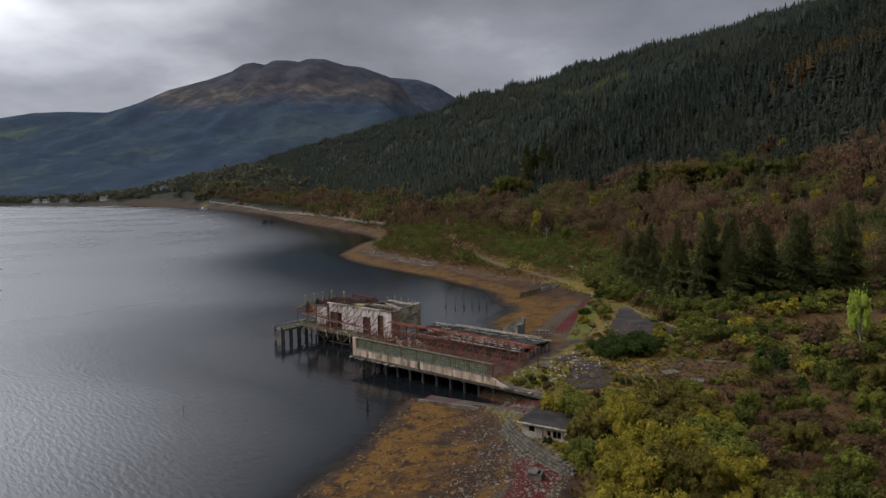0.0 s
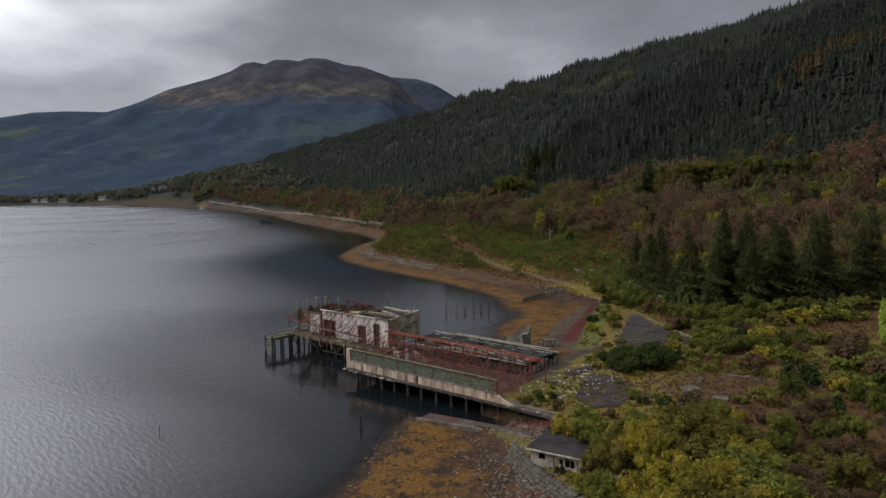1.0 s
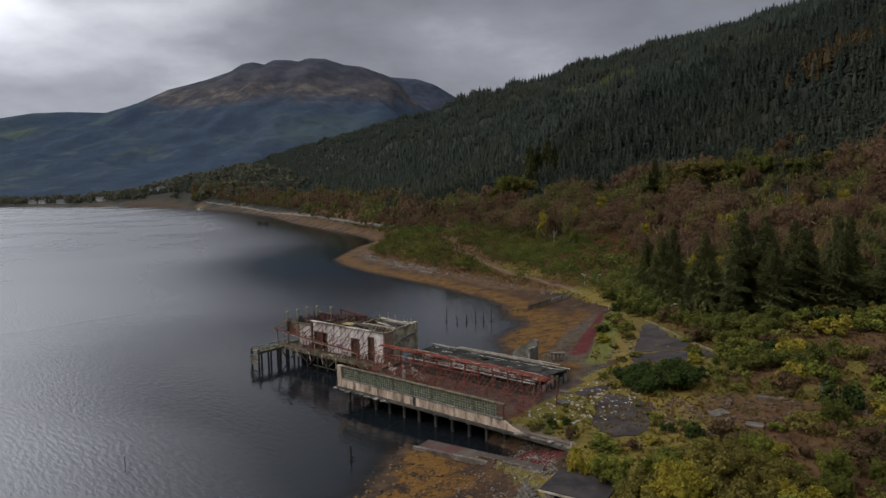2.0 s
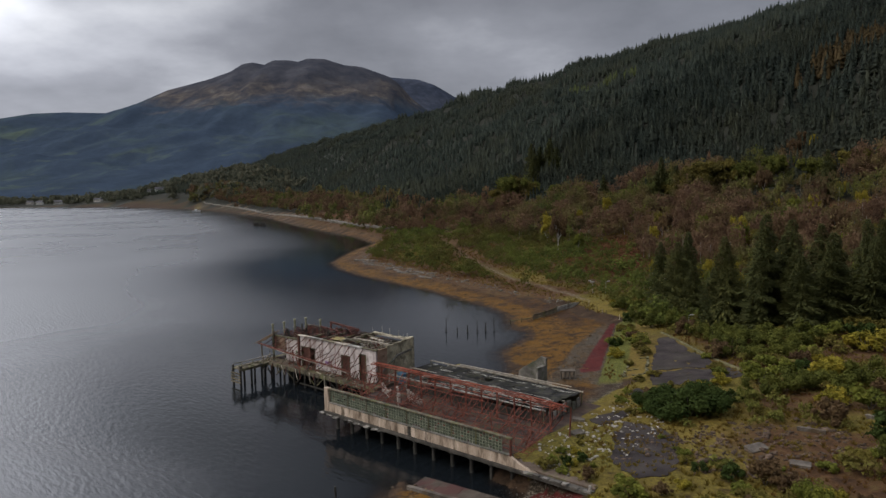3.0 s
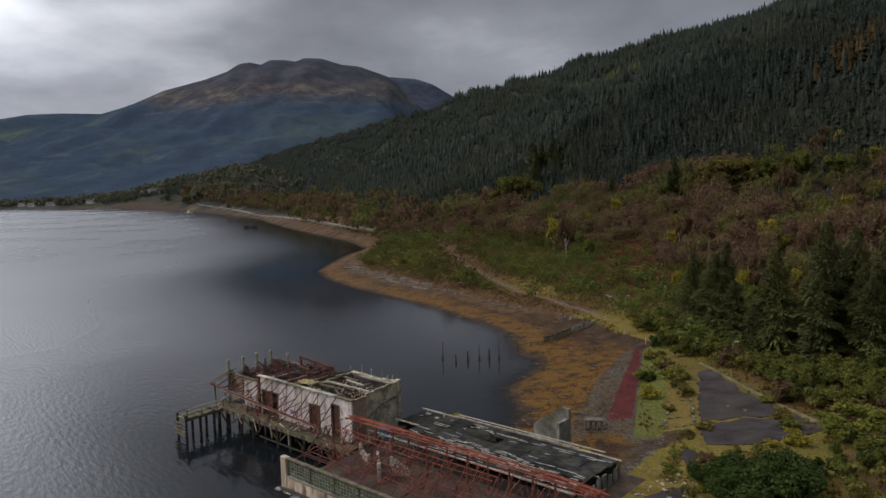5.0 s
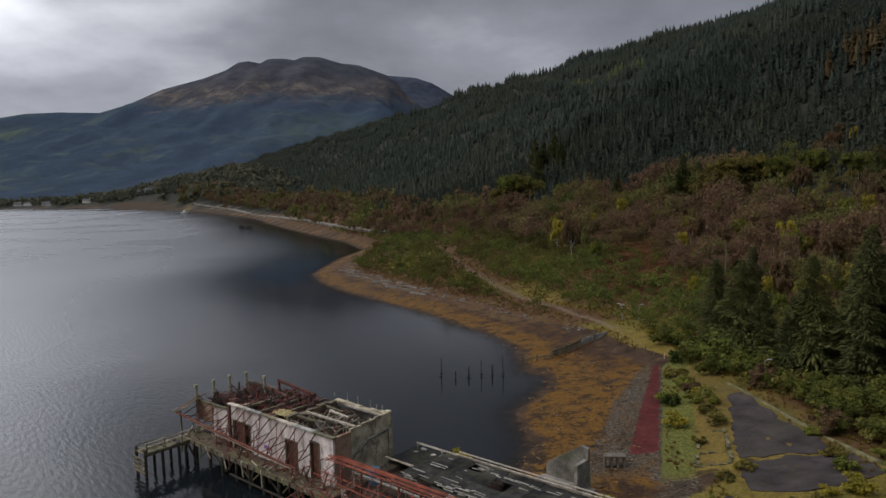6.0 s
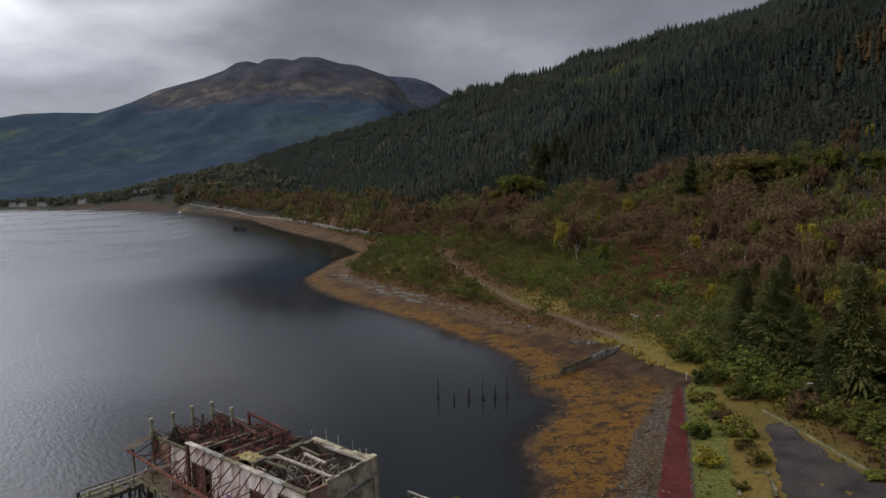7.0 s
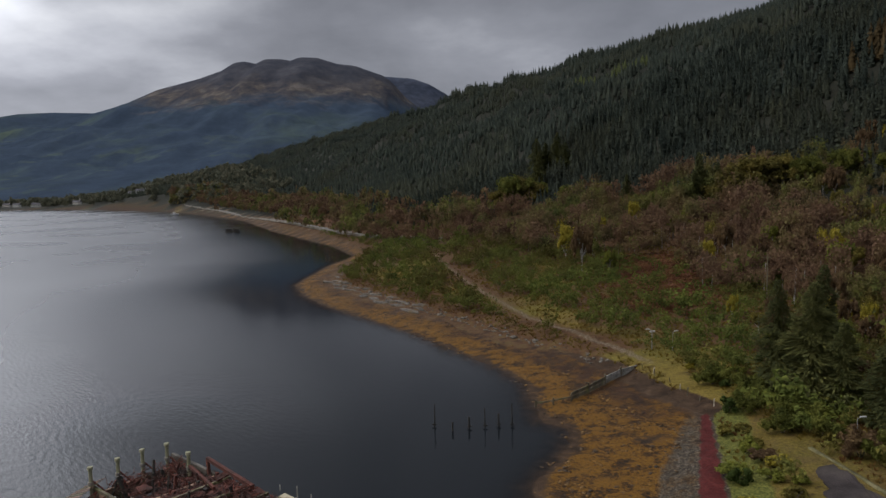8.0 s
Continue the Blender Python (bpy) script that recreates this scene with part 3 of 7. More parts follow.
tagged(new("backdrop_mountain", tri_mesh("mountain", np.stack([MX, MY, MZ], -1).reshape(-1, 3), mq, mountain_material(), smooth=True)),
       "heather-brown mountain with wooded lower slopes painted haze-blue across the loch", "mountain", kind="structure")
kx, kz = np.array(FAR_RIDGE, float).T
KX, KY = np.meshgrid(np.arange(-1480, 1490, 30.0), np.arange(4250, 4950, 50.0))
KZ = np.interp(KX, kx, kz) * np.interp(KY, [4250, 4700, 4950], [0.55, 1.0, 0.8]) + lumps(KX, KY, 90, 16) * 4 * (1 - ease(4550, 4690, KY))
kid = np.arange(KX.size).reshape(KX.shape)
kq = np.stack([kid[:-1, :-1], kid[:-1, 1:], kid[1:, 1:], kid[1:, :-1]], -1).reshape(-1, 4)
# the ridge's colour carries the blue haze of its distance
tagged(new("backdrop_ridge", tri_mesh("far_ridge", np.stack([KX, KY, KZ], -1).reshape(-1, 3), kq, surface("haze_blue_ridge", [(0.034, 0.042, 0.062), (0.044, 0.053, 0.076), (0.056, 0.064, 0.086)], 0.004, 6, 1.0, 0.0, spec=0.0), smooth=True)),
       "dark ridge painted haze-blue behind the mountain", "mountain", kind="structure")


# ---- woods ----
rs = np.random.RandomState(7)


def spruce_shape(r, tiers, sides):
    """A spruce of height 1: ragged overlapping skirts."""
    v, f = [], []
    for i in range(tiers):
        k = i / tiers
        z0, z1 = 0.06 + 0.9 * k - 0.03, min(1.0, 0.06 + 0.9 * (k + 1.75 / tiers))
        rad = 0.21 * (1 - k) ** 0.85 + 0.015
        base = len(v)
        turn = r.uniform(0, 6.28)
        for j in range(sides):
            a = turn + 6.283 * j / sides
            q = rad * (1.12 if j % 2 else 0.72) * r.uniform(0.8, 1.2)
            v.append((math.cos(a) * q, math.sin(a) * q, z0 + r.uniform(-0.03, 0.03) - (0.02 if j % 2 else 0)))
        v.append((r.uniform(-0.01, 0.01), r.uniform(-0.01, 0.01), z1))
        f += [(base + j, base + (j + 1) % sides, base + sides) for j in range(sides)]
    return np.array(v), np.array(f)


def spire_shape(r, n, wide=0.17):
    """A spruce of height 1: many ragged drooping sprays set round a thin spire."""
    k = np.sort(r.uniform(0, 1, n)) ** 0.9
    a, half = r.uniform(0, 6.283, n), r.uniform(0.4, 0.85, n)
    q = (wide * (1 - k) ** 0.85 + 0.012) * r.uniform(0.6, 1.4, n)
    z = 0.05 + 0.93 * k
    top = np.stack([r.uniform(-0.012, 0.012, n), r.uniform(-0.012, 0.012, n), np.minimum(1.0, z + r.uniform(0.05, 0.1, n))], -1)
    e = [np.stack([np.cos(a + s * half) * q, np.sin(a + s * half) * q, z - r.uniform(0.02, 0.07, n)], -1) for s in (-1, 1)]
    cone = [(math.cos(1.257 * j) * wide * 0.7, math.sin(1.257 * j) * wide * 0.7, 0.02) for j in range(5)] + [(0, 0, 0.97)]
    v = np.concatenate([np.stack([top, *e], 1).reshape(-1, 3), np.array(cone)])
    return v, np.concatenate([np.arange(3 * n).reshape(-1, 3), 3 * n + np.array([(j, (j + 1) % 5, 5) for j in range(5)])])


def clump_shape(r, cards, size, squash=0.85, core=True, lobes=5, spread=0.5, fat=(0.4, 0.62)):
    """A leafy crown of radius 1 resting on z = 0: many small leaf clumps over a lumpy core."""
    c = np.stack([r.uniform(-spread, spread, lobes), r.uniform(-spread, spread, lobes), r.uniform(0.45, 1.15, lobes)], -1)
    rad = r.uniform(*fat, lobes)
    v, f = [], []
    if core:
        bm = bmesh.new()
        for k in range(lobes):
            bmesh.ops.create_icosphere(bm, subdivisions=1, radius=rad[k] * 0.62, matrix=Matrix.Translation(c[k]))
        for p in bm.verts:
            p.co += Vector(r.uniform(-0.06, 0.06, 3))
        bm.verts.index_update()
        v = [tuple(p.co) for p in bm.verts]
        f = [tuple(x.index for x in q.verts) for q in bm.faces]
        bm.free()
    k = r.randint(0, lobes, cards)
    way = r.normal(size=(cards, 3))
    way /= np.linalg.norm(way, axis=1)[:, None]
    way[:, 2] = np.where(way[:, 2] < -0.3, -way[:, 2], way[:, 2])
    p = c[k] + way * (rad[k] * r.uniform(0.6, 1.28, cards))[:, None] * np.array([0.9, 0.9, 1.25])
    nrm = way + r.normal(size=(cards, 3)) * 0.55
    nrm /= np.linalg.norm(nrm, axis=1)[:, None]
    e1 = np.cross(nrm, r.normal(size=(cards, 3)))
    e1 /= np.linalg.norm(e1, axis=1)[:, None]
    e2 = np.cross(nrm, e1)
    s = (size * r.uniform(0.6, 1.4, cards))[:, None]
    tri = np.stack([p + e1 * s, p - e1 * s * 0.6 + e2 * s * 0.9, p - e1 * s * 0.5 - e2 * s * 0.9], 1)
    base = len(v)
    v = np.concatenate([np.array(v).reshape(-1, 3), tri.reshape(-1, 3)])
    v[:, 2] *= squash
    f = np.concatenate([np.array(f, int).reshape(-1, 3), base + np.arange(3 * cards).reshape(-1, 3)])
    return v, f


def plant(name, shapes, x, y, z, h, w, mat, label, category, r):
    """Many plants of the given shapes as one object of kind stuff."""
    vs, fs, at = [], [], 0
    pick = r.randint(0, len(shapes), len(x))
    for k, (v, f) in enumerate(shapes):
        i = np.where(pick == k)[0]
        if not len(i):
            continue
        a = r.uniform(0, 6.283, len(i))
        c, s = np.cos(a)[:, None], np.sin(a)[:, None]
        px = (v[None, :, 0] * c - v[None, :, 1] * s) * w[i][:, None] + x[i][:, None]
        py = (v[None, :, 0] * s + v[None, :, 1] * c) * w[i][:, None] + y[i][:, None]
        pz = v[None, :, 2] * h[i][:, None] + z[i][:, None]
        vs.append(np.stack([px, py, pz], -1).reshape(-1, 3))
        fs.append((f[None] + (np.arange(len(i)) * len(v))[:, None, None]).reshape(-1, 3) + at)
        at += len(i) * len(v)
    return tagged(new(name, tri_mesh(name, np.concatenate(vs), np.concatenate(fs), mat)), label, category, kind="stuff")


spruce_leaf = leaves("spruce_needles", [(0.026, 0.036, 0.031), (0.043, 0.055, 0.046), (0.066, 0.080, 0.063)], 0.011,
                     [(0.037, 0.044, 0.034), (0.051, 0.058, 0.042), (0.070, 0.076, 0.050)], tree=0.14, speck=0.22, see=0.42)
larch_leaf = leaves("larch_needles", [(0.055, 0.044, 0.026), (0.078, 0.058, 0.030), (0.095, 0.070, 0.034)], tree=0.15, speck=0.4)
birch_leaf = leaves("birch_wood_leaves", [(0.052, 0.034, 0.023), (0.12, 0.075, 0.050), (0.18, 0.113, 0.072), (0.13, 0.112, 0.044)], 0.04,
                    [(0.044, 0.054, 0.022), (0.105, 0.120, 0.036), (0.19, 0.195, 0.052)], tree=0.10, speck=0.35)
scrub_leaf = leaves("scrub_leaves", [(0.046, 0.062, 0.018), (0.098, 0.122, 0.030), (0.165, 0.185, 0.042)], 0.04,
                    [(0.065, 0.048, 0.022), (0.10, 0.078, 0.026), (0.11, 0.12, 0.030)], tree=0.2, speck=0.4)

# close-set spruce plantation on the hillside
gridx, gridy = np.meshgrid(np.arange(-900, 640, 3.5), np.arange(240, 1760, 3.5))
fx, fy = (gridx + rs.uniform(-3.6, 3.6, gridx.shape)).ravel(), (gridy + rs.uniform(-3.6, 3.6, gridx.shape)).ravel()
fz, fde, fn = land(fx, fy)
edge_n = np.interp(fy, [250, 330, 400, 520, 1000, 1300], [170, 156, 108, 60, 50, -90]) + 18 * lumps(fx, fy, 60, 21)
az = fx / fy
cut = np.abs(fx - 20 - 0.027 * (fy - 818))                              # a ride cut through the crest
ok = (fn > edge_n) & ((fy < 425) | (fde > np.interp(fy, [425, 520, 1100, 1300], [60, 125, 110, 90]) + 28 * lumps(fx, fy, 55, 22))) & (fn < 672) & (az > -0.64) & (az < 0.68) & ~((cut < 4.2) & (fn > 440)) & (rs.uniform(size=fx.size) < np.interp(fy, [500, 900], [1, 0.55]))
ok &= ~((fn < 200) & (rs.uniform(size=fx.size) < 0.12))
light_gap = (lumps(fx, fy, 95, 23) > 0.8) & (fn > 200) & (fy > 560)
larch = ((np.hypot((fx - 207) / 34, (fy - 374) / 13) < 1 + 0.2 * lumps(fx, fy, 20, 9))) & ok & (rs.uniform(size=fx.size) < 0.75)
ok &= ~light_gap | (rs.uniform(size=fx.size) < 0.4)
pale = (line_distance(fx, fy, [(84, 621), (118, 646), (152, 643)]) < 7 + 3 * lumps(fx, fy, 12, 8)) & ok
larch &= ~pale
ok &= ~pale
near = ok & ~larch & (fy < 520)
far = ok & ~larch & (fy >= 520)
shapes_near = [spire_shape(rs, 56, w_) for w_ in (0.17, 0.19, 0.2, 0.22, 0.24, 0.18, 0.21, 0.26)]
shapes_far = [spire_shape(rs, 7, w_) for w_ in (0.19, 0.21, 0.23, 0.25, 0.2, 0.22, 0.27, 0.24)]
for sel, shp in ((near, shapes_near), (far, shapes_far)):
    i = np.where(sel)[0]
    # stands of different age, and single trees that overtop them
    h = (rs.uniform(6, 9.5, len(i)) if shp is shapes_far else rs.uniform(7.5, 13, len(i))) * (1 + 0.22 * lumps(fx[i], fy[i], 70, 26)) * (1 + 0.4 * ease(470, 560, fn[i])) * np.where(rs.uniform(size=len(i)) < 0.08, 1.3, 1) * (1 + 0.7 * (cut[i] < 28) * (fn[i] > 400) * (fy[i] > 740))
    plant("spruce_forest", shp, fx[i], fy[i], fz[i] - 0.5, h, np.maximum(h, 6.5) * rs.uniform(0.9, 1.3, len(i)) * (1 if shp is shapes_far else 0.72), spruce_leaf, "dense dark green spruce plantation on the hillside", "forest", rs)
i = np.where(larch)[0]
h = rs.uniform(9, 14, len(i))
plant("larch_stand", shapes_near, fx[i], fy[i], fz[i] - 0.5, h, h * 1.1, larch_leaf, "golden-brown autumn larch stand among dark spruces", "forest", rs)

i = np.where(pale)[0]
h = rs.uniform(6, 11, len(i))
plant("young_larch_strip", shapes_far, fx[i], fy[i], fz[i] - 0.5, h, h * 1.3, leaves("pale_larch_needles", [(0.07, 0.085, 0.036), (0.09, 0.105, 0.044)]), "narrow strip of pale green young larch on the hillside", "forest", rs)

# bare birch and mixed broadleaf wood along the foot of the hill
bx = np.concatenate([rs.uniform(-430, 280, 20000), rs.uniform(50, 220, 1500)])
by = np.concatenate([rs.uniform(168, 1150, 20000), rs.uniform(168, 400, 1500)])
bz, bde, bn = land(bx, by)
e2 = np.interp(by, [250, 330, 400, 520], [170, 156, 108, 60]) + 18 * lumps(bx, by, 60, 21)
ok = ((bn < e2 + 14) | ((by > 415) & (bde < 165))) & (bn > np.interp(by, [170, 330, 420, 600], [52, 62, 38, -90])) & (bde > np.interp(by, [400, 440], [32, 24])) & (bx / by < 0.68) & (bx / by > -0.5) & (line_distance(bx, by, SHORE_ROAD) > 5.5)
ok &= (line_distance(bx, by, BRACKEN) > 8 + 4 * lumps(bx, by, 14, 35)) & (line_distance(bx, by, BRACKEN_STRIP) > 8)
i = np.where(ok)[0]
tall = 1 + 0.35 * lumps(bx[i], by[i], 55, 36)
w = rs.uniform(1.8, 4.2, len(i)) * np.interp(by[i], [200, 300, 380, 520], [1, 1.15, 1.25, 1.35]) * tall
shapes_birch = [clump_shape(rs, 430, 0.062, 1.0, False, 22, 0.62, (0.14, 0.3)) for _ in range(9)]
shapes_birch_far = [clump_shape(rs, 130, 0.13, 1.0, False, 12, 0.65, (0.2, 0.4)) for _ in range(6)]
for sel, shp in ((by[i] < 400, shapes_birch), (by[i] >= 400, shapes_birch_far)):
    k = i[sel]
    plant("birch_wood", shp, bx[k], by[k], bz[k] + 0.5, w[sel] * rs.uniform(1.2, 1.9, len(k)), w[sel], birch_leaf, "bare brown birches and turning broadleaf trees", "wood", rs)
# dead bracken in the clearing
qx, qy = rs.uniform(28, 76, 6000), rs.uniform(196, 292, 6000)
qz, qde, qn = land(qx, qy)
k = (line_distance(qx, qy, BRACKEN) + 5 * lumps(qx, qy, 9, 38) < rs.uniform(7, 14, qx.size)) & (lumps(qx, qy, 6, 39) > -0.7)
qx, qy, qz = qx[k], qy[k], qz[k]
qw = rs.uniform(0.5, 1.3, len(qx))
plant("bracken", [clump_shape(rs, 36, 0.22, 0.6, False, 6, 0.7, (0.2, 0.45)) for _ in range(5)], qx, qy, qz - 0.1, qw * rs.uniform(0.5, 0.9, len(qx)), qw,
      leaves("dead_bracken_fronds", [(0.085, 0.042, 0.025), (0.155, 0.072, 0.040), (0.21, 0.115, 0.058)], tree=0.12, speck=0.4), "red-brown dead bracken in the clearing", "bracken", rs)
# pale stems of the birches nearest the shore
k = i[(by[i] < 330) & (rs.uniform(size=len(i)) < 0.3)]
stem_v, stem_f = [], []
for x_, y_, z_ in zip(bx[k], by[k], bz[k]):
    hgt, lean = rs.uniform(4, 8), rs.uniform(-0.5, 0.5, 2)
    for j in range(3):
        an = 2.094 * j
        stem_v += [(x_ + 0.11 * math.cos(an), y_ + 0.11 * math.sin(an), z_ - 0.2), (x_ + lean[0] + 0.04 * math.cos(an), y_ + lean[1] + 0.04 * math.sin(an), z_ + hgt)]
    b0 = len(stem_v) - 6
    stem_f += [(b0 + 2 * j, b0 + (2 * j + 2) % 6, b0 + (2 * j + 3) % 6, b0 + 2 * j + 1) for j in range(3)]
tagged(new("birch_stems", tri_mesh("birch_stems", np.array(stem_v), np.array(stem_f), surface("silver_birch_bark", [(0.14, 0.125, 0.11), (0.26, 0.245, 0.225), (0.36, 0.345, 0.32)], 2.5, 8, 0.85, 0.2))),
       "slender pale birch stems in the bare wood", "wood", kind="stuff")

# low green scrub on the point and behind the shore track
sx, sy = rs.uniform(-95, 150, 21000), rs.uniform(150, 480, 21000)
sz, sde, sn = land(sx, sy)
ok = (sde > np.interp(sy, [180, 200, 380, 420], [29, 26.5, 26, 23])) & (sn < np.interp(sy, [170, 330, 420, 480], [72, 78, 75, 70])) & (sx / sy < 0.75) & (line_distance(sx, sy, TRACK) > np.interp(sy, [190, 215, 300], [2.6, 4.4, 2.6])) & (line_distance(sx, sy, SHORE_ROAD) > 5.5)
ok &= (lumps(sx, sy, 30, 33) > -0.95) & (rs.uniform(size=sx.size) < 0.7)
ok &= (line_distance(sx, sy, BRACKEN) > 8 + 5 * lumps(sx, sy, 11, 34)) | (rs.uniform(size=sx.size) < 0.2)
i = np.where(ok)[0]
w = rs.uniform(0.7, 2.3, len(i)) * (1 + 0.4 * lumps(sx[i], sy[i], 26, 37)) * np.where(rs.uniform(size=len(i)) < 0.06, 1.6, 1)
shapes_scrub = [clump_shape(rs, 140, 0.088, 0.9, False, 11, 0.65, (0.18, 0.4)) for _ in range(8)]
plant("willow_scrub", shapes_scrub, sx[i], sy[i], sz[i] - 0.2, w * rs.uniform(0.8, 1.5, len(i)), w, scrub_leaf, "low green willow and gorse scrub on the point", "scrub", rs)

# far shore trees round the head of the loch
tx, ty = rs.uniform(-1500, -100, 12000), rs.uniform(960, 1700, 12000)
tz, tde, tn = land(tx, ty)
yards = np.array([(-560, 1290), (-590, 1318), (-700, 1330), (-830, 1415), (-875, 1425), (-905, 1440), (-985, 1410), (-1010, 1440), (-503, 1262)])
open_yard = np.zeros(tx.shape, bool)
for hx, hy in yards:
    # open meadow from each cottage down to the water
    ux, uy = -hx / math.hypot(hx, hy), -hy / math.hypot(hx, hy)
    al, ac = (tx - hx) * ux + (ty - hy) * uy, (tx - hx) * uy - (ty - hy) * ux
    open_yard |= (al > -9) & (al < 160) & (np.abs(ac) < 13)
ok = (tde > 34) & (tn < 150) & (tde < 700) & (line_distance(tx, ty, SHORE_ROAD) > 7) & ~open_yard & (lumps(tx, ty, 70, 77) > -0.5) & (rs.uniform(size=tx.size) < np.interp(tde, [40, 130, 700], [0.55, 0.9, 0.8]))
i = np.where(ok)[0]
w = rs.uniform(3, 8, len(i))
plant("shore_trees", [clump_shape(rs, 34, 0.3, 1.0, False, 4) for _ in range(6)], tx[i], ty[i], tz[i] - 0.5, w * rs.uniform(0.9, 1.5, len(i)), w,
      leaves("far_leaves", [(0.060, 0.070, 0.050), (0.10, 0.105, 0.074), (0.17, 0.16, 0.11)], tree=0.05), "grey-green trees lining the far shore", "trees", rs)


# ---- the pier: along a (towards the land) and b (away from the cove) in its own frame ----
concrete = surface("weathered_concrete", [(0.17, 0.15, 0.125), (0.32, 0.28, 0.24), (0.45, 0.40, 0.34)], 0.5, 10, 0.92, 0.4, stain=((0.085, 0.065, 0.045), 0.75, 0.7))
plinth_m = surface("stained_render", [(0.22, 0.165, 0.12), (0.44, 0.35, 0.27), (0.58, 0.48, 0.39)], 0.9, 12, 0.9, 0.3, streak=(1, 1, 0.22), stain=((0.08, 0.058, 0.038), 0.85, 1.1))
grey_conc = surface("grey_concrete", [(0.075, 0.072, 0.065), (0.16, 0.15, 0.135), (0.27, 0.25, 0.225)], 0.7, 10, 0.93, 0.4, stain=((0.06, 0.07, 0.035), 0.7, 0.6))
yellow_conc = surface("lichened_concrete", [(0.17, 0.15, 0.105), (0.34, 0.305, 0.215), (0.47, 0.425, 0.31)], 0.6, 9, 0.93, 0.4, stain=((0.06, 0.05, 0.034), 0.7, 0.7))
white_wall = surface("white_paint_wall", [(0.36, 0.32, 0.31), (0.58, 0.53, 0.52), (0.68, 0.64, 0.63)], 0.6, 10, 0.85, 0.2, random_value=0.08, streak=(1, 1, 0.35), stain=((0.17, 0.12, 0.10), 0.8, 0.9))
deck_m = surface("mossy_deck", [(0.055, 0.042, 0.03), (0.11, 0.08, 0.06), (0.15, 0.11, 0.085)], 0.5, 9, 0.92, 0.4, stain=((0.09, 0.10, 0.03), 0.6, 0.5))
floor_m = surface("shed_floor", [(0.018, 0.011, 0.009), (0.042, 0.025, 0.020), (0.078, 0.050, 0.038)], 0.4, 12, 0.9, 0.3, stain=((0.075, 0.058, 0.028), 0.6, 0.35))
rust = surface("rusty_steel", [(0.055, 0.020, 0.014), (0.13, 0.038, 0.024), (0.20, 0.064, 0.040)], 1.1, 8, 0.85, 0.3, random_value=0.25)
red_paint = surface("red_lead_paint", [(0.11, 0.027, 0.015), (0.22, 0.052, 0.028), (0.29, 0.082, 0.046)], 0.9, 9, 0.75, 0.25, random_value=0.15)
dark_rust = surface("dark_rust", [(0.035, 0.016, 0.013), (0.09, 0.03, 0.022), (0.15, 0.045, 0.03)], 1.3, 8, 0.9, 0.3, random_value=0.25)
old_wood = surface("wet_old_timber", [(0.05, 0.042, 0.03), (0.11, 0.095, 0.065), (0.17, 0.15, 0.10)], 1.5, 8, 0.88, 0.4, random_value=0.25, streak=(1, 1, 0.3), stain=((0.10, 0.11, 0.03), 0.6, 0.8))
pale_wood = surface("bleached_timber", [(0.22, 0.19, 0.15), (0.38, 0.34, 0.28), (0.5, 0.46, 0.39)], 1.4, 8, 0.85, 0.35, random_value=0.2)
black_wood = surface("tarred_timber", [(0.012, 0.012, 0.011), (0.028, 0.026, 0.022), (0.05, 0.045, 0.035)], 1.6, 8, 0.8, 0.35, random_value=0.2)
dark_roof = surface("black_felt_roof", [(0.014, 0.014, 0.014), (0.028, 0.028, 0.028), (0.055, 0.054, 0.05)], 0.9, 9, 0.95, 0.35, random_value=0.3, spec=0.08, stain=((0.06, 0.06, 0.035), 0.5, 0.7))
brown_door = surface("rotten_brown_door", [(0.05, 0.022, 0.016), (0.09, 0.04, 0.028), (0.12, 0.055, 0.04)], 1.5, 8, 0.85, 0.3)
brown_wall = surface("brown_boarding", [(0.12, 0.075, 0.05), (0.2, 0.13, 0.09), (0.26, 0.18, 0.13)], 0.9, 8, 0.88, 0.3, random_value=0.2)
lichen_col = surface("lichened_column", [(0.12, 0.125, 0.08), (0.24, 0.24, 0.15), (0.34, 0.33, 0.24)], 1.4, 8, 0.92, 0.4)
batten_m = surface("pale_batten", [(0.13, 0.13, 0.115), (0.26, 0.255, 0.23), (0.42, 0.415, 0.385)], 1.8, 7, 0.8, 0.2, random_value=0.3)
sash_m = surface("greened_sash_paint", [(0.10, 0.115, 0.085), (0.19, 0.21, 0.155), (0.3, 0.31, 0.25)], 1.8, 7, 0.8, 0.2)
yellow_m = surface("yellow_sheet", [(0.2, 0.16, 0.06), (0.3, 0.25, 0.11), (0.4, 0.35, 0.2)], 1.2, 8, 0.8, 0.3)


def glass_material():
    m, t, bs = start_mat("dirty_wired_glass")
    co = t.nodes.new("ShaderNodeTexCoord").outputs["Object"]
    info = t.nodes.new("ShaderNodeObjectInfo")
    r = ramp_node(t, [(0.0, (0.022, 0.032, 0.022)), (0.5, (0.055, 0.068, 0.045)), (1.0, (0.12, 0.125, 0.085))])
    t.links.new(math_node(t, "ADD", math_node(t, "MULTIPLY", info.outputs["Random"], 0.6), math_node(t, "MULTIPLY", noise_at(t, co, 1.2, 4), 0.5)), r.inputs[0])
    t.links.new(r.outputs[0], bs.inputs["Base Color"])
    bs.inputs["Roughness"].default_value = 0.45
    bs.inputs["Specular IOR Level"].default_value = 0.3
    return m


glass_m = glass_material()
rp = random.Random(11)
# darker concrete for deck posts, crossheads, slab edges and the back wall
dark_conc = surface("dark_concrete", [(0.03, 0.028, 0.024), (0.06, 0.055, 0.047), (0.11, 0.1, 0.085)], 0.8, 10, 0.85, 0.4, random_value=0.2)
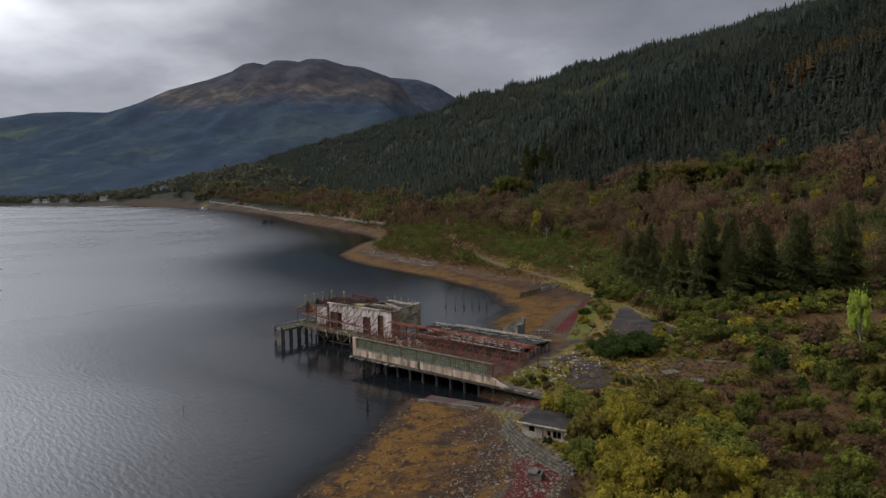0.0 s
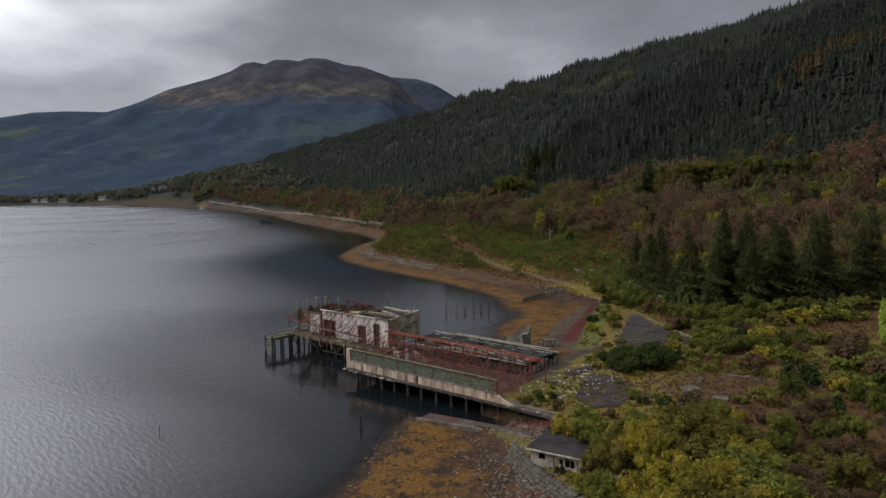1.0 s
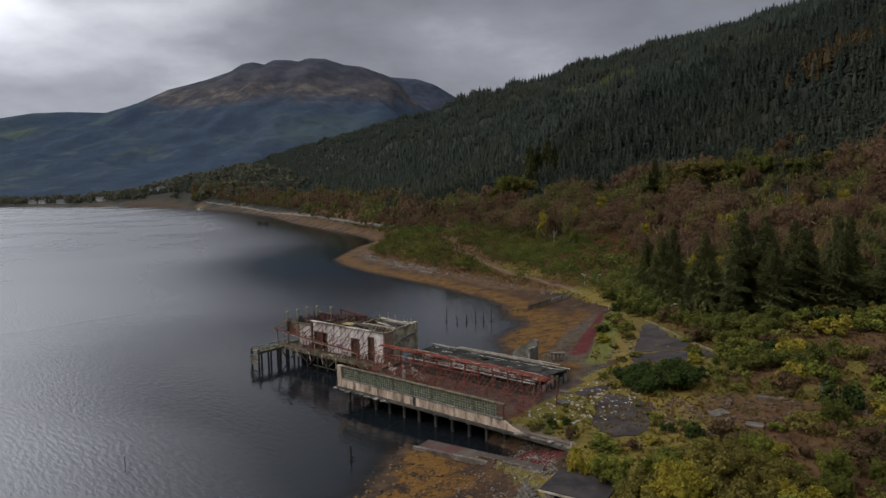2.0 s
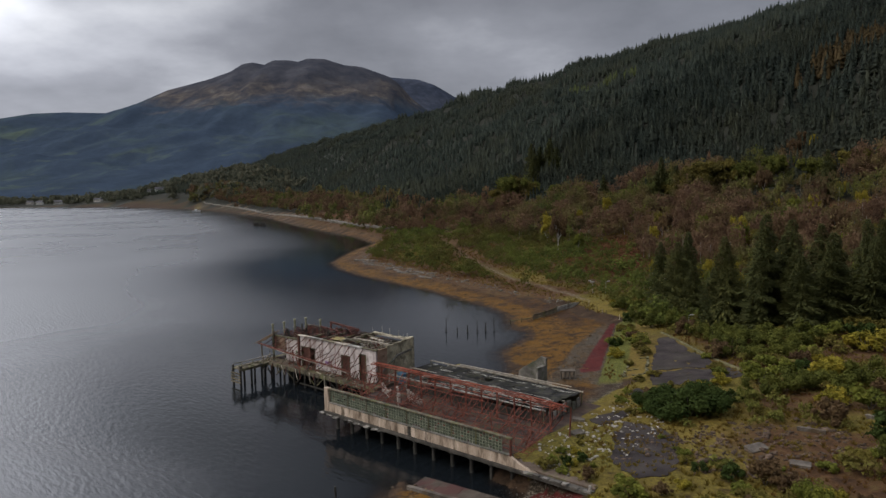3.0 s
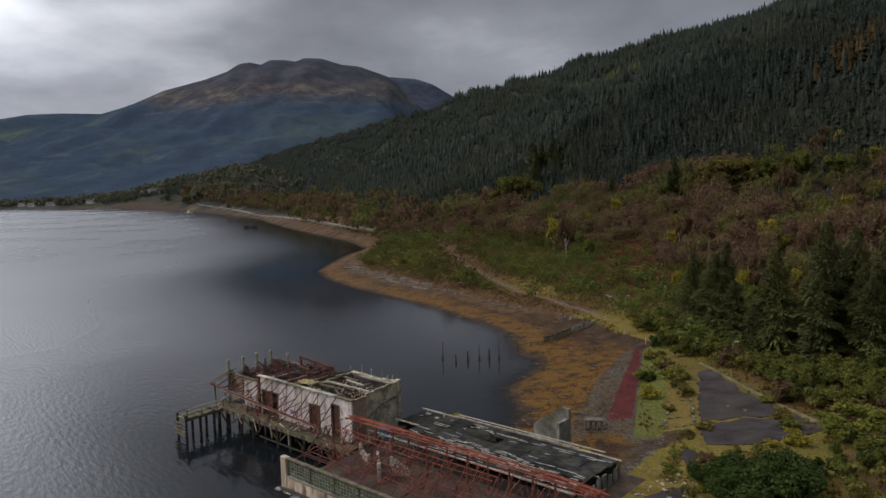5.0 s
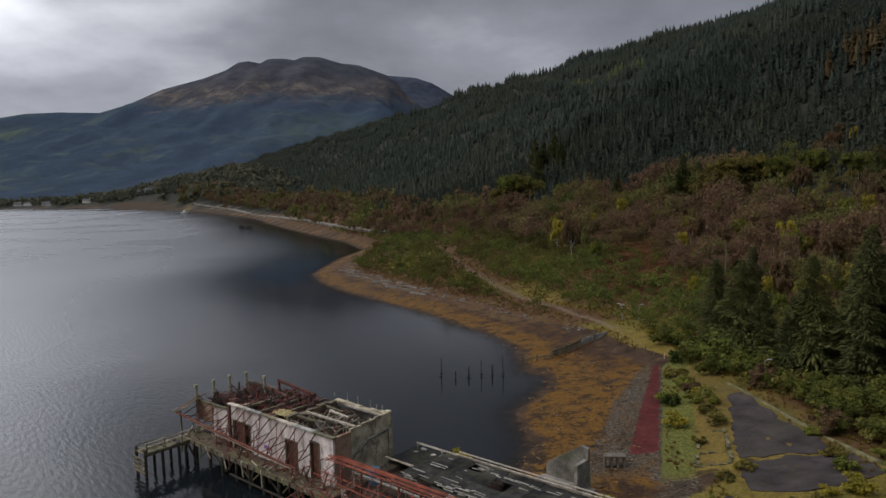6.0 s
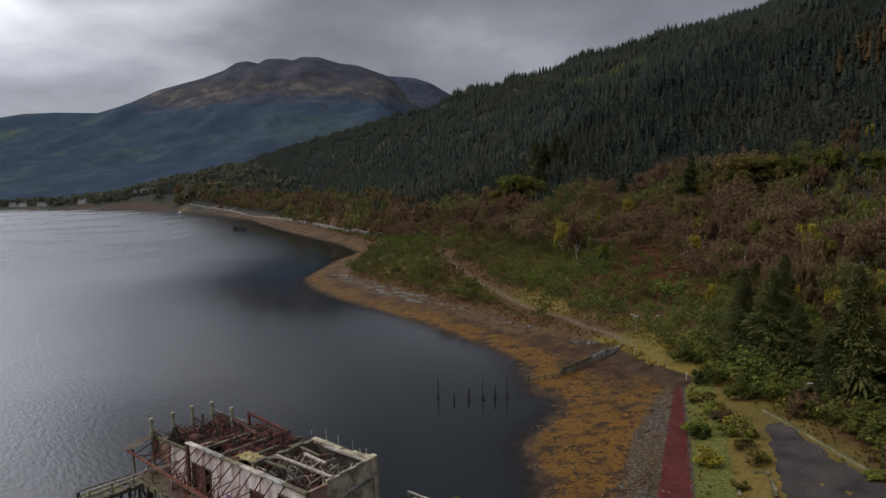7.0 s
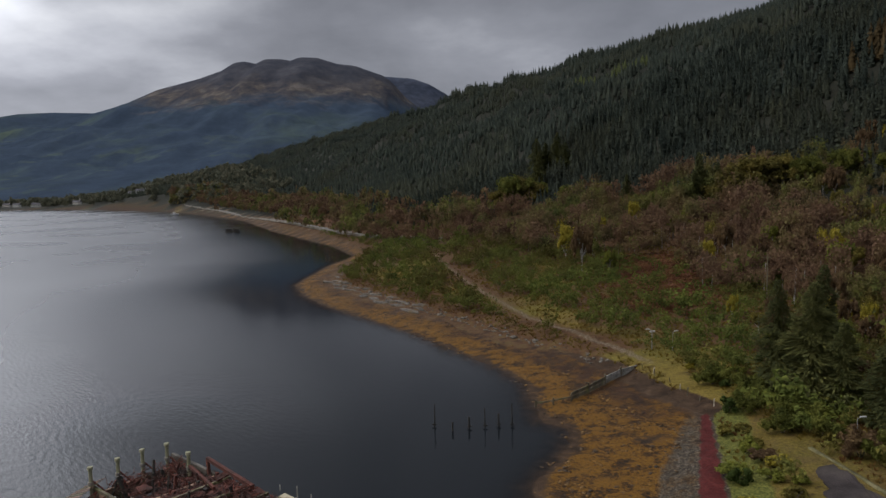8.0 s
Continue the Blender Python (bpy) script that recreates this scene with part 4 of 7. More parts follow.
stub_pale = surface("pale_broken_concrete", [(0.2, 0.19, 0.17), (0.33, 0.31, 0.28), (0.45, 0.43, 0.4)], 1.2, 9, 0.9, 0.4, random_value=0.2)


def seat(name, label, category, group="", at=(0, 0, 0), rz=0.0):
    """An Empty in the pier's frame that carries a thing's parts."""
    return empty(name, PIER @ pose(*at, 0, 0, rz), label, category, group)


def shared(name, me, parent, m, label=""):
    ob = new(name, me)
    ob.parent = parent
    ob.matrix_basis = m
    return tagged(ob, label) if label else ob


def mesh_of(name, bm, material):
    me = bpy.data.meshes.new(name)
    bm.to_mesh(me)
    bm.free()
    me.materials.append(material)
    return me


# deck, beams and piles
pier = seat("pier", "derelict concrete pier deck on grey piles over dark water", "pier")
part("deck_slab", box((-0.3, 0.2, 1.95), (27.4, 21.2, 2.42), 0.03), floor_m, pier)
part("edge_beam", box((-0.6, -0.3, 1.82), (29, 0.19, 2.2), 0.03, 0.02), dark_conc, pier)
part("edge_slab", box((29.02, -0.5, 1.9), (36.6, 0.3, 2.24), 0.04, 0.05), dark_conc, pier, "broken slab edge")
for k in range(20):
    a = -0.9 + 0.55 * k + rp.uniform(-0.2, 0.2)
    part("broken_lip", box((a, -0.75 + rp.uniform(-0.2, 0.35), 1.88), (a + rp.uniform(0.2, 0.7), -0.31, 1.96 + rp.uniform(-0.03, 0.1)), 0, 0.07), (stub_pale, dark_conc, grey_conc)[k % 3], pier)
for k in range(7):
    a = 29.4 + 1.05 * k
    part("edge_block", box((a, -0.62, 2.25), (a + rp.uniform(0.5, 1.0), -0.2, 2.34 + rp.uniform(0, 0.1)), 0, 0.05), (grey_conc, dark_conc)[k % 2], pier)
part("end_post", bar((36.4, -0.4, 0.9), (36.4, -0.4, 2.9), 0.2), stub_pale, pier, "pale concrete post")
part("landward_deck", box((27.42, 0.31, 1.95), (36.5, 2.2, 2.38), 0.02, 0.04), deck_m, pier)
# dark screen added to stand in for the black shade under the deck
part("quay_wall", box((-0.2, 12.2, -3), (34, 12.6, 1.94)), black_wood, pier, "added dark screen in place of the shade behind the piles")
part("house_deck", box((-26.4, 8.7, 2.35), (-0.3, 18.2, 2.85), 0.03), deck_m, pier)
part("fascia_beam", box((-26.5, 8.45, 2.2), (-0.4, 8.7, 2.75), 0.02, 0.02), old_wood, pier)
pile_me = mesh_of("deck_post", bar((0, 0, -4), (0, 0, 1.95), 0.42, sides=8), dark_conc)
cap_me = mesh_of("crosshead", box((-0.3, -0.3, 1.5), (0.3, 0.3, 1.93), 0.03), dark_conc)
for i in range(11):
    a = 1.2 + 2.62 * i
    part("cross_beam", box((a - 0.17, 0.2, 1.5), (a + 0.17, 21, 1.95)), grey_conc, pier)
    for b in (0.55, 4.6, 8.8, 12.8, 16.8, 20.6):
        shared("deck_post", pile_me, pier, pose(a + rp.uniform(-0.1, 0.1), b, 0, 0, 0, rp.uniform(0, 90)))
post_me = mesh_of("timber_post", bar((0, 0, -4), (0, 0, 2.4), 0.34, sides=7), black_wood)
for i in range(11):
    a = -26 + 2.5 * i
    for b in (8.85, 11.8, 14.8, 17.8):
        shared("timber_post", post_me, pier, pose(a + rp.uniform(-0.15, 0.15), b, 0, rp.uniform(-1, 1), rp.uniform(-1, 1), rp.uniform(0, 90)))
    if i < 10:
        k = 1 if i % 2 else -1
        part("brace", bar((a + 1.25 - 1.15 * k, 8.8 + rp.uniform(-0.1, 0.6), 0.1 + rp.uniform(0, 0.7)), (a + 1.25 + rp.uniform(0.5, 1.2) * k, 8.85, 2.25), 0.14), old_wood if i % 3 else black_wood, pier)
# added dark backing that imitates the unlit void below the house
part("bulkhead", box((-25.6, 13.0, -3), (-0.6, 13.3, 2.34)), black_wood, pier, "added dark screen in place of the shade under the house deck")
part("waling", bar((-17, 8.75, 0.55), (-1, 8.75, 0.5), 0.14, 0.16), black_wood, pier)

# finger jetty
jetty = seat("jetty", "mossy timber landing stage with rails and open slatted end", "jetty")
for k in range(24):
    b = 3.3 + 0.25 * k
    if k not in (9, 15, 16):
        part("plank", box((-26.5 + rp.uniform(-0.08, 0.08), b, 2.62), (-24.2 + rp.uniform(-0.15, 0.15), b + 0.2, 2.72), 0, 0.015), old_wood, jetty)
for a in (-26.35, -24.4):
    part("bearer", box((a - 0.12, 3.2, 2.3), (a + 0.12, 9.2, 2.61)), old_wood, jetty)
    for b in (3.4, 5.3, 7.2, 9.0):
        part("landing_post", bar((a, b, -4), (a + rp.uniform(-0.06, 0.06), b, 2.75 + (0.35 if b < 4 else 0)), 0.36, sides=8, taper=0.92), black_wood, jetty)
for z in (0.5, 0.95, 1.4, 1.85):
    part("fender_slat", box((-26.6, 3.1, z), (-24.2, 3.24, z + 0.22), 0, 0.02), old_wood, jetty)
for b in (3.6, 5.6, 7.6, 9.4):
    part("rail_post", bar((-24.35, b, 2.7), (-24.3, b, 3.75), 0.1), old_wood, jetty)
part("handrail", bar((-24.35, 3.5, 3.72), (-24.35, 9.6, 3.8), 0.1), pale_wood, jetty)
part("handrail", bar((-26.3, 3.5, 3.2), (-26.3, 8.4, 3.1), 0.09), old_wood, jetty)
part("rail", bar((-25.4, 3.4, 2.85), (-25.3, 8.8, 2.95), 0.12), pale_wood, jetty)

# glazed front wall of the roofless shed
wall = seat("shed_wall", "long cream rendered shed wall with a band of small dirty panes", "wall")
for a0, a1 in ((0.45, 4.9), (4.93, 9.4), (9.43, 13.75), (14.3, 18.6), (18.63, 22.6), (22.63, 26.6)):
    part("plinth_panel", box((a0, -0.17, 2.25), (a1, 0.17, 3.34), 0.015), plinth_m, wall)
part("corner_pillar", box((-0.4, -0.22, 2.2), (0.43, 0.3, 5.16), 0.03), plinth_m, wall)
# black box fills the gap between the plinth panels
part("buttress", box((13.8, -0.1, 2.2), (14.25, 0.2, 3.32), 0.02), black_wood, wall, "black box in the plinth gap")
bm = bmesh.new()
vs = [bm.verts.new((a, b, z)) for b in (-0.16, 0.16) for a, z in ((26.63, 2.25), (30.6, 2.25), (30.2, 2.4), (28.6, 2.75), (27.7, 3.25), (26.63, 3.34))]
bm.faces.new(vs[:6][::-1])
bm.faces.new(vs[6:])
for i in range(6):
    bm.faces.new((vs[i], vs[(i + 1) % 6], vs[6 + (i + 1) % 6], vs[6 + i]))
part("broken_end", bm, plinth_m, wall)
part("sill", box((0.43, -0.24, 3.345), (27.4, 0.2, 3.45), 0.01), grey_conc, wall)
part("top_rail", box((0.43, -0.2, 5.0), (27.7, 0.22, 5.17), 0.02), old_wood, wall)
part("end_post", bar((27.55, 0, 2.5), (27.55, 0, 5.0), 0.16), rust, wall)
bay, cols, rows = 3.25, 8, 5
pane_me = mesh_of("pane", box((-0.178, -0.012, -0.128), (0.178, 0.012, 0.128)), glass_m)
for k in range(8):
    a0 = 0.5 + bay * k
    win = shared("window", mesh_of("window", box((a0, -0.09, 3.46), (a0 + 0.09, 0.09, 4.99)), old_wood), wall, Matrix())
    bars = bmesh.new()
    for c in range(1, cols + 1):
        x = a0 + 0.09 + (bay - 0.09) * c / cols
        add_box(bars, (x - 0.028, -0.04, 3.47), (x + 0.028, 0.04, 4.98))
    for r in range(1, rows):
        z = 3.47 + 1.51 * r / rows
        add_box(bars, (a0 + 0.1, -0.03, z - 0.026), (a0 + bay - 0.02, 0.03, z + 0.026))
    part("glazing_bars", bars, sash_m, win)
    for c in range(cols):
        for r in range(rows):
            if rp.random() < (0.22 if k > 3 else 0.1):
                continue
            x, z = a0 + 0.09 + (bay - 0.09) * (c + 0.5) / cols, 3.47 + 1.51 * (r + 0.5) / rows
            shared("pane", pane_me, win, pose(x, 0, z, rp.uniform(-3, 3), 0, 0))

# red steel roof, half fallen: trusses hinge at the standing ridge and lie on the floor
RIDGE_B, RIDGE_Z = 10.0, 5.75


def fallen_truss(tilt, low_b, low_z, seed):
    r = random.Random(seed)
    ob = seat("roof_truss", "fallen red-rusted steel roof truss leaning from the ridge to the floor", "truss", "fallen roof trusses")
    top, bot = Vector((0, RIDGE_B - 0.3, RIDGE_Z - 0.1)), Vector((tilt, low_b, low_z))
    low = Vector((tilt * 0.2, RIDGE_B - 0.4, RIDGE_Z - 1.25))
    part("top_chord", bar(top, bot, 0.06, bend=0.15), rust, ob)
    part("bottom_chord", bar(low, bot + Vector((0, 0.5, 0.03)), 0.05, bend=0.2), rust, ob)
    n = 7
    for i in range(n):
        s0, s1 = (i + 0.2) / n, (i + 0.75) / n
        p, q = top.lerp(bot, s0), low.lerp(bot, s1)
        q, p = (q, p) if i % 2 else (low.lerp(bot, s0), top.lerp(bot, s1))
        part("web_bar", bar(p + Vector((0, 0, -0.1)), q + Vector((r.uniform(-0.1, 0.1), 0, -0.1)), 0.032), rust, ob)
    return ob


for i in range(25):
    a = -0.8 + 1.2 * i
    ob = fallen_truss(rp.uniform(-1.6, 1.8), rp.uniform(3.0, 6.2) if i % 3 else rp.uniform(1.2, 2.5), 2.6 if i % 3 else rp.uniform(2.6, 4.6), i)
    ob.matrix_basis = PIER @ pose(a, 0, 0)
    if i % 2:
        continue
    col = seat("steel_post", "rusty steel post standing on the shed floor", "post", "shed posts", (a + 0.4, RIDGE_B + rp.uniform(-0.2, 0.2), 0))
    part("shaft", bar((0, 0, 2.42), (rp.uniform(-0.15, 0.15), rp.uniform(-0.2, 0.2), RIDGE_Z - 0.2), 0.17, 0.12), rust, col)
    part("foot_plate", box((-0.17, -0.17, 2.42), (0.17, 0.17, 2.47)), rust, col)
    if i % 4:
        b = rp.uniform(4.5, 8)
        leg = seat("steel_post", "leaning rusty steel post on the shed floor", "post", "shed posts", (a + rp.uniform(-1, 1), b, 0))
        part("shaft", bar((0, 0, 2.42), (rp.uniform(-0.9, 0.9), rp.uniform(-0.7, 0.7), rp.uniform(3.9, 5.2)), 0.12), rust, leg)
ridge = seat("ridge_purlins", "bundle of parallel red-painted ridge purlins still standing", "roof frame")
for k in range(7):
    b, z = RIDGE_B - 0.55 + 0.2 * k, RIDGE_Z + 0.16 - 0.055 * abs(k - 3)
    for a0, a1 in ((-2.2, 6.0), (6.0, 14.2), (14.2, 22.0), (22.0, 28.2 + rp.uniform(-0.9, 0.3))):
        part("purlin", bar((a0, b, z + rp.uniform(-0.05, 0.05)), (a1 + 0.15, b + rp.uniform(-0.08, 0.08), z - (0.25 if a1 > 25 else 0)), 0.06, 0.06), red_paint, ridge)
for k in range(15):
    a = -1.8 + 2.1 * k
    part("cleat", bar((a, RIDGE_B - 0.75, RIDGE_Z - 0.05), (a + rp.uniform(-0.2, 0.2), RIDGE_B + 0.85, RIDGE_Z - 0.05), 0.09), rust, ridge)
for k in range(11):
    b = 9.2 - 0.78 * k
    z = 5.45 - 0.27 * k + rp.uniform(-0.06, 0.06)
    sag = rp.uniform(-0.25, 0.1)
    for a0, a1 in ((-1.8, 9.2), (9.0, 18.8), (18.6, 28.2)):
        if rp.random() < 0.12:
            continue
        pu = seat("roof_purlin", "thin rusty purlin sagging across the fallen trusses", "purlin", "fallen purlins")
        e0, e1 = rp.uniform(-0.14, 0.14), rp.uniform(-0.14, 0.14)
        part("bar", bar((a0 + rp.uniform(-0.6, 0.3), b + e0, z + e0), (a1 + rp.uniform(-0.3, 0.6), b + e1 + sag, z + e1 + sag * 0.5), 0.055, bend=rp.uniform(0.02, 0.16)), red_paint if k < 3 else rust, pu)
for k in range(150):
    a, b = rp.uniform(-1, 28), rp.uniform(1.5, 9.5)
    an, ln = rp.uniform(0, 3.14), rp.uniform(1.2, 3.6)
    st = seat("steel_rod", "loose bent rusty rod on the shed floor", "scrap", "loose rods", (a, b, 0))
    z0 = 2.47
    part("rod", bar((0, 0, z0), (math.cos(an) * ln, math.sin(an) * ln * 0.6, z0 + rp.choice((0.05, 0.6, 1.5, 2.2, 2.6))), 0.042, bend=-0.05), rust, st)


stub_m = surface("stained_whitewash", [(0.16, 0.13, 0.11), (0.34, 0.30, 0.27), (0.5, 0.46, 0.43)], 0.7, 9, 0.9, 0.35, stain=((0.09, 0.06, 0.045), 0.8, 0.7))


def broken_wall(at, rz, length, height, hole, label):
    """A stub of painted wall with a ragged top and, where it has one, an opening."""
    ob = seat("wall_stub", label, "ruin", "", at, rz)
    n = 14
    for i in range(n):
        x0, x1 = length * i / n, length * (i + 1) / n
        h = height * (0.66 + 0.34 * math.sin(2.4 * (i + 0.8) / n + length)) * rp.uniform(0.93, 1.03)
        lo = 2.42
        if hole and hole[0] < (x0 + x1) / 2 < hole[1]:
            part("lintel", box((x0, 0, lo + hole[2]), (x1, 0.25, lo + max(h, hole[2] + 0.3)), 0, 0.012), stub_m, ob)
            continue
        part("masonry", box((x0, 0, lo), (x1 - 0.004, 0.3, lo + h), 0, 0.012), stub_m, ob)
    return ob


broken_wall((0.2, 9.2, 0), -28, 3.4, 2.3, None, "broken stub of whitewashed masonry wall")
broken_wall((3.4, 8.6, 0), -42, 4.6, 2.2, (1.4, 2.7, 1.5), "whitewashed masonry stub with an arched opening")
broken_wall((6.6, 7.4, 0), 25, 2.0, 1.9, None, "leaning white wall fragment on the shed floor")

# house at the head of the pier
house = seat("pier_house", "roofless white-painted pier house with rotten doors and open beams", "house")
doors = [(-17.9, -14.9, 2.85, 5.75), (-8.85, -7.05, 2.85, 5.75), (-5.0, -3.7, 2.85, 6.4)]


def boarded(a0, a1, z0, z1, b, holes, mat, course=0.42):
    z = z0
    while z < z1 - 0.05:
        t1 = min(z1, z + course - 0.012)
        cuts = sorted([a0, a1] + [e for h in holes if z < h[3] - 0.02 and t1 > h[2] for e in h[:2]])
        for c0, c1 in zip(cuts[::2], cuts[1::2]):
            if c1 - c0 > 0.03:
                part("wall_board", box((c0, b + rp.uniform(-0.012, 0.012), z), (c1, b + 0.28, t1)), mat, house)
        z += course


boarded(-18.3, -1.75, 2.85, 7.42, 10.1, doors, white_wall)
boarded(-22.2, -18.75, 3.0, 6.55, 10.3, [], white_wall)
part("wall_end", box((-18.7, 9.9, 2.85), (-18.32, 10.45, 7.3)), brown_door, house)
for k in range(6):
    a0 = -18.7 + 2.87 * k
    part("coping", box((a0, 9.92, 7.43 + rp.uniform(-0.01, 0.01)), (a0 + 2.84, 10.42, 7.58), 0.02, 0.03), (pale_wood, batten_m, old_wood)[k % 3], house)
part("door", box((-17.85, 10.32, 2.86), (-16.2, 10.39, 5.7)), brown_door, house, "rotten dark brown door")
part("door", box((-8.8, 10.30, 2.86), (-7.1, 10.38, 5.72)), brown_door, house, "rotten dark brown door")
part("door", box((-4.95, 10.30, 2.86), (-3.75, 10.38, 6.36)), brown_door, house, "tall rusty brown door")
for a0, a1, z0, z1 in doors:
    for x in (a0 - 0.06, a1 - 0.04):
        part("door_frame", box((x, 10.02, z0), (x + 0.1, 10.42, z1 + 0.05)), old_wood, house)
    part("door_frame", box((a0 - 0.06, 10.02, z1 + 0.05), (a1 + 0.06, 10.42, z1 + 0.17)), old_wood, house)
for b0, b1, mt, z1 in ((10.4, 12.2, brown_wall, 7.5), (12.2, 13.6, yellow_conc, 7.75), (13.6, 15.4, yellow_conc, 7.85), (15.4, 17.25, yellow_conc, 7.95)):
    part("end_wall_panel", box((-1.9, b0, 2.85), (-1.6, b1 - 0.01, z1), 0.02), mt, house)
part("end_pillar", box((-2.05, 17.0, 2.4), (-1.45, 17.55, 8.1), 0.03), yellow_conc, house)
part("arch_rib", bar((-1.52, 11.0, 4.4), (-1.5, 14.2, 6.1), 0.22), grey_conc, house)
part("arch_rib", bar((-1.5, 14.2, 6.1), (-1.5, 17.0, 6.35), 0.22), grey_conc, house)
part("back_wall", box((-25.3, 17.0, 2.85), (-2.0, 17.3, 7.2), 0.02), dark_conc, house)
part("inner_wall", box((-9.2, 10.4, 2.85), (-8.95, 17.0, 7.4), 0.02), grey_conc, house)
part("inner_wall", box((-18.4, 10.5, 2.85), (-18.1, 17.0, 7.0), 0.02), brown_wall, house)
part("inner_floor", box((-25.2, 10.5, 2.86), (-1.95, 16.95, 2.93)), floor_m, house)
part("seaward_wall", box((-25.6, 10.3, 4.4), (-25.35, 17.2, 5.9), 0.02), brown_wall, house)
for k in range(5):
    part("boarding", box((-25.4 + 0.64 * k, 10.15, 4.4 + 0.05 * k), (-24.8 + 0.64 * k, 10.3, 6.35 + 0.08 * k), 0, 0.02), brown_wall, house)
part("wall_plate", bar((-25.6, 10.2, 6.6), (-18.7, 10.2, 6.75), 0.24), old_wood, house)
part("corner_post", bar((-26.1, 8.6, 2.85), (-26.1, 8.5, 5.6), 0.16), old_wood, house)
part("corner_post", bar((-25.4, 10.2, 2.85), (-25.4, 10.2, 6.6), 0.2), old_wood, house)
# planked eave of the seaward corner
for k in range(9):
    b = 8.1 + 0.3 * k
    part("eave_plank", bar((-27.6 + 0.12 * k, b, 5.25 + 0.14 * k), (-24.4, b + 0.25, 6.3 + 0.13 * k), 0.28, 0.06), brown_wall if k % 3 else old_wood, house)
# beams of the lost roof
for a, zz in ((-16.2, 7.35), (-13.6, 7.4), (-11.2, 7.42)):
    part("roof_beam", bar((a, 10.4, zz), (a + 0.2, 17.1, zz + 0.1), 0.22, 0.26), old_wood, house)
for b, a0, a1, mt in ((11.6, -9.1, -5.2, old_wood), (12.9, -9.1, -1.7, pale_wood), (14.6, -7.4, -4.6, pale_wood), (15.3, -9.1, -6.0, old_wood), (16.7, -7.2, -1.9, pale_wood)):
    part("roof_beam", bar((a0, b, 7.74), (a1, b + rp.uniform(-0.25, 0.2), 7.76 + rp.uniform(-0.2, 0.06)), 0.22, 0.16), mt, house)
for k in range(6):
    part("parapet", box((-9.3 + 1.28 * k, 16.85, 7.6), (-8.04 + 1.28 * k, 17.45, 7.85 + rp.uniform(-0.1, 0.15)), 0.02, 0.05), yellow_conc, house)
for k in range(5):
    part("parapet", box((-9.35, 10.6 + 1.3 * k, 7.4), (-8.85, 11.88 + 1.3 * k, 7.85 + rp.uniform(-0.12, 0.12)), 0.02, 0.05), old_wood, house)
for k in range(70):
    # litter of boards, rods and broken rail along the quay
    a, b = rp.uniform(-26, -1), rp.uniform(8.5, 9.9)
    an, ln = rp.choice((0, 0.2, -0.3, 1.2, 2.0)), rp.uniform(0.4, 2.2)
    part("quay_litter", bar((a, b, 2.9), (a + math.cos(an) * ln, min(9.95, max(8.3, b + math.sin(an) * ln)), 2.9 + rp.choice((0.02, 0.05, 0.5, 1.1))), rp.uniform(0.05, 0.13)), (old_wood, pale_wood, dark_rust, rust, black_wood)[k % 5], house)
for k in range(22):
    # broken stringers hanging below the quay edge
    a = -25.5 + 1.13 * k
    part("hanging_timber", bar((a, 8.4, 2.7), (a + rp.uniform(-0.7, 0.7), 8.4 + rp.uniform(-0.1, 0.3), rp.uniform(0.8, 2.1)), rp.uniform(0.07, 0.14)), (old_wood, pale_wood, dark_rust)[k % 3], house)
for k in range(130):
    a, b = rp.uniform(-8.6, -2.4), rp.uniform(10.9, 16.4)
    an = rp.uniform(0, 6.28)
    part("broken_joist", bar((a, b, rp.uniform(5.6, 7.6)), (a + math.cos(an) * rp.uniform(0.5, 1.6), min(16.9, max(10.5, b + math.sin(an) * 1.3)), rp.uniform(6.3, 7.85)), rp.uniform(0.05, 0.13)), (pale_wood, old_wood, grey_conc, dark_rust)[k % 4], house)
for k, (a, h) in enumerate(((-7.75, 0.95), (-6.15, 0.8), (-4.3, 0.75), (-2.6, 0.5), (-9.8, 0.5), (-3.4, 0.4))):
    part("stanchion", bar((a, 17.35, 7.95), (a, 17.35, 7.95 + h), 0.055), batten_m, house)
# lost canopy over the quay: sagging eaves beam on brackets
part("eaves_beam", bar((-26.3, 8.1, 5.55), (-5.0, 8.3, 4.35), 0.16, bend=0.1), rust, house, "sagging rusty steel eaves beam")
part("eaves_beam", bar((-24.5, 8.3, 5.15), (-6.0, 8.5, 4.05), 0.08, bend=0.1), pale_wood, house)
for k in range(15):
    a = -24.6 + 1.42 * k
    z = 5.45 - 0.056 * (a + 26.3)
    part("canopy_rafter", bar((a + 0.5, 10.1, 7.35 if a > -18 else 6.6), (a - 0.6 + rp.uniform(-0.5, 0.5), 8.2, z), 0.09), dark_rust, house)
    part("bracket", bar((a + 1.6, 10.08, 5.6 + rp.uniform(-0.4, 0.6)), (a + rp.uniform(-0.3, 0.3), 8.25, z), 0.07), dark_rust, house)
    if k % 2:
        part("bracket", bar((a - 1.2, 10.08, 7.2 if a > -17 else 6.4), (a + 0.9, 8.3, z - 0.1), 0.06), rust, house)
for k in range(26):
    a = -20 + 0.75 * k
    part("fallen_bar", bar((a, 8.6 + rp.uniform(0, 1), 2.9), (a + rp.uniform(-1.6, 1.6), 8.4 + rp.uniform(0, 1.3), rp.uniform(4.2, 5.6)), 0.06), rust, house)
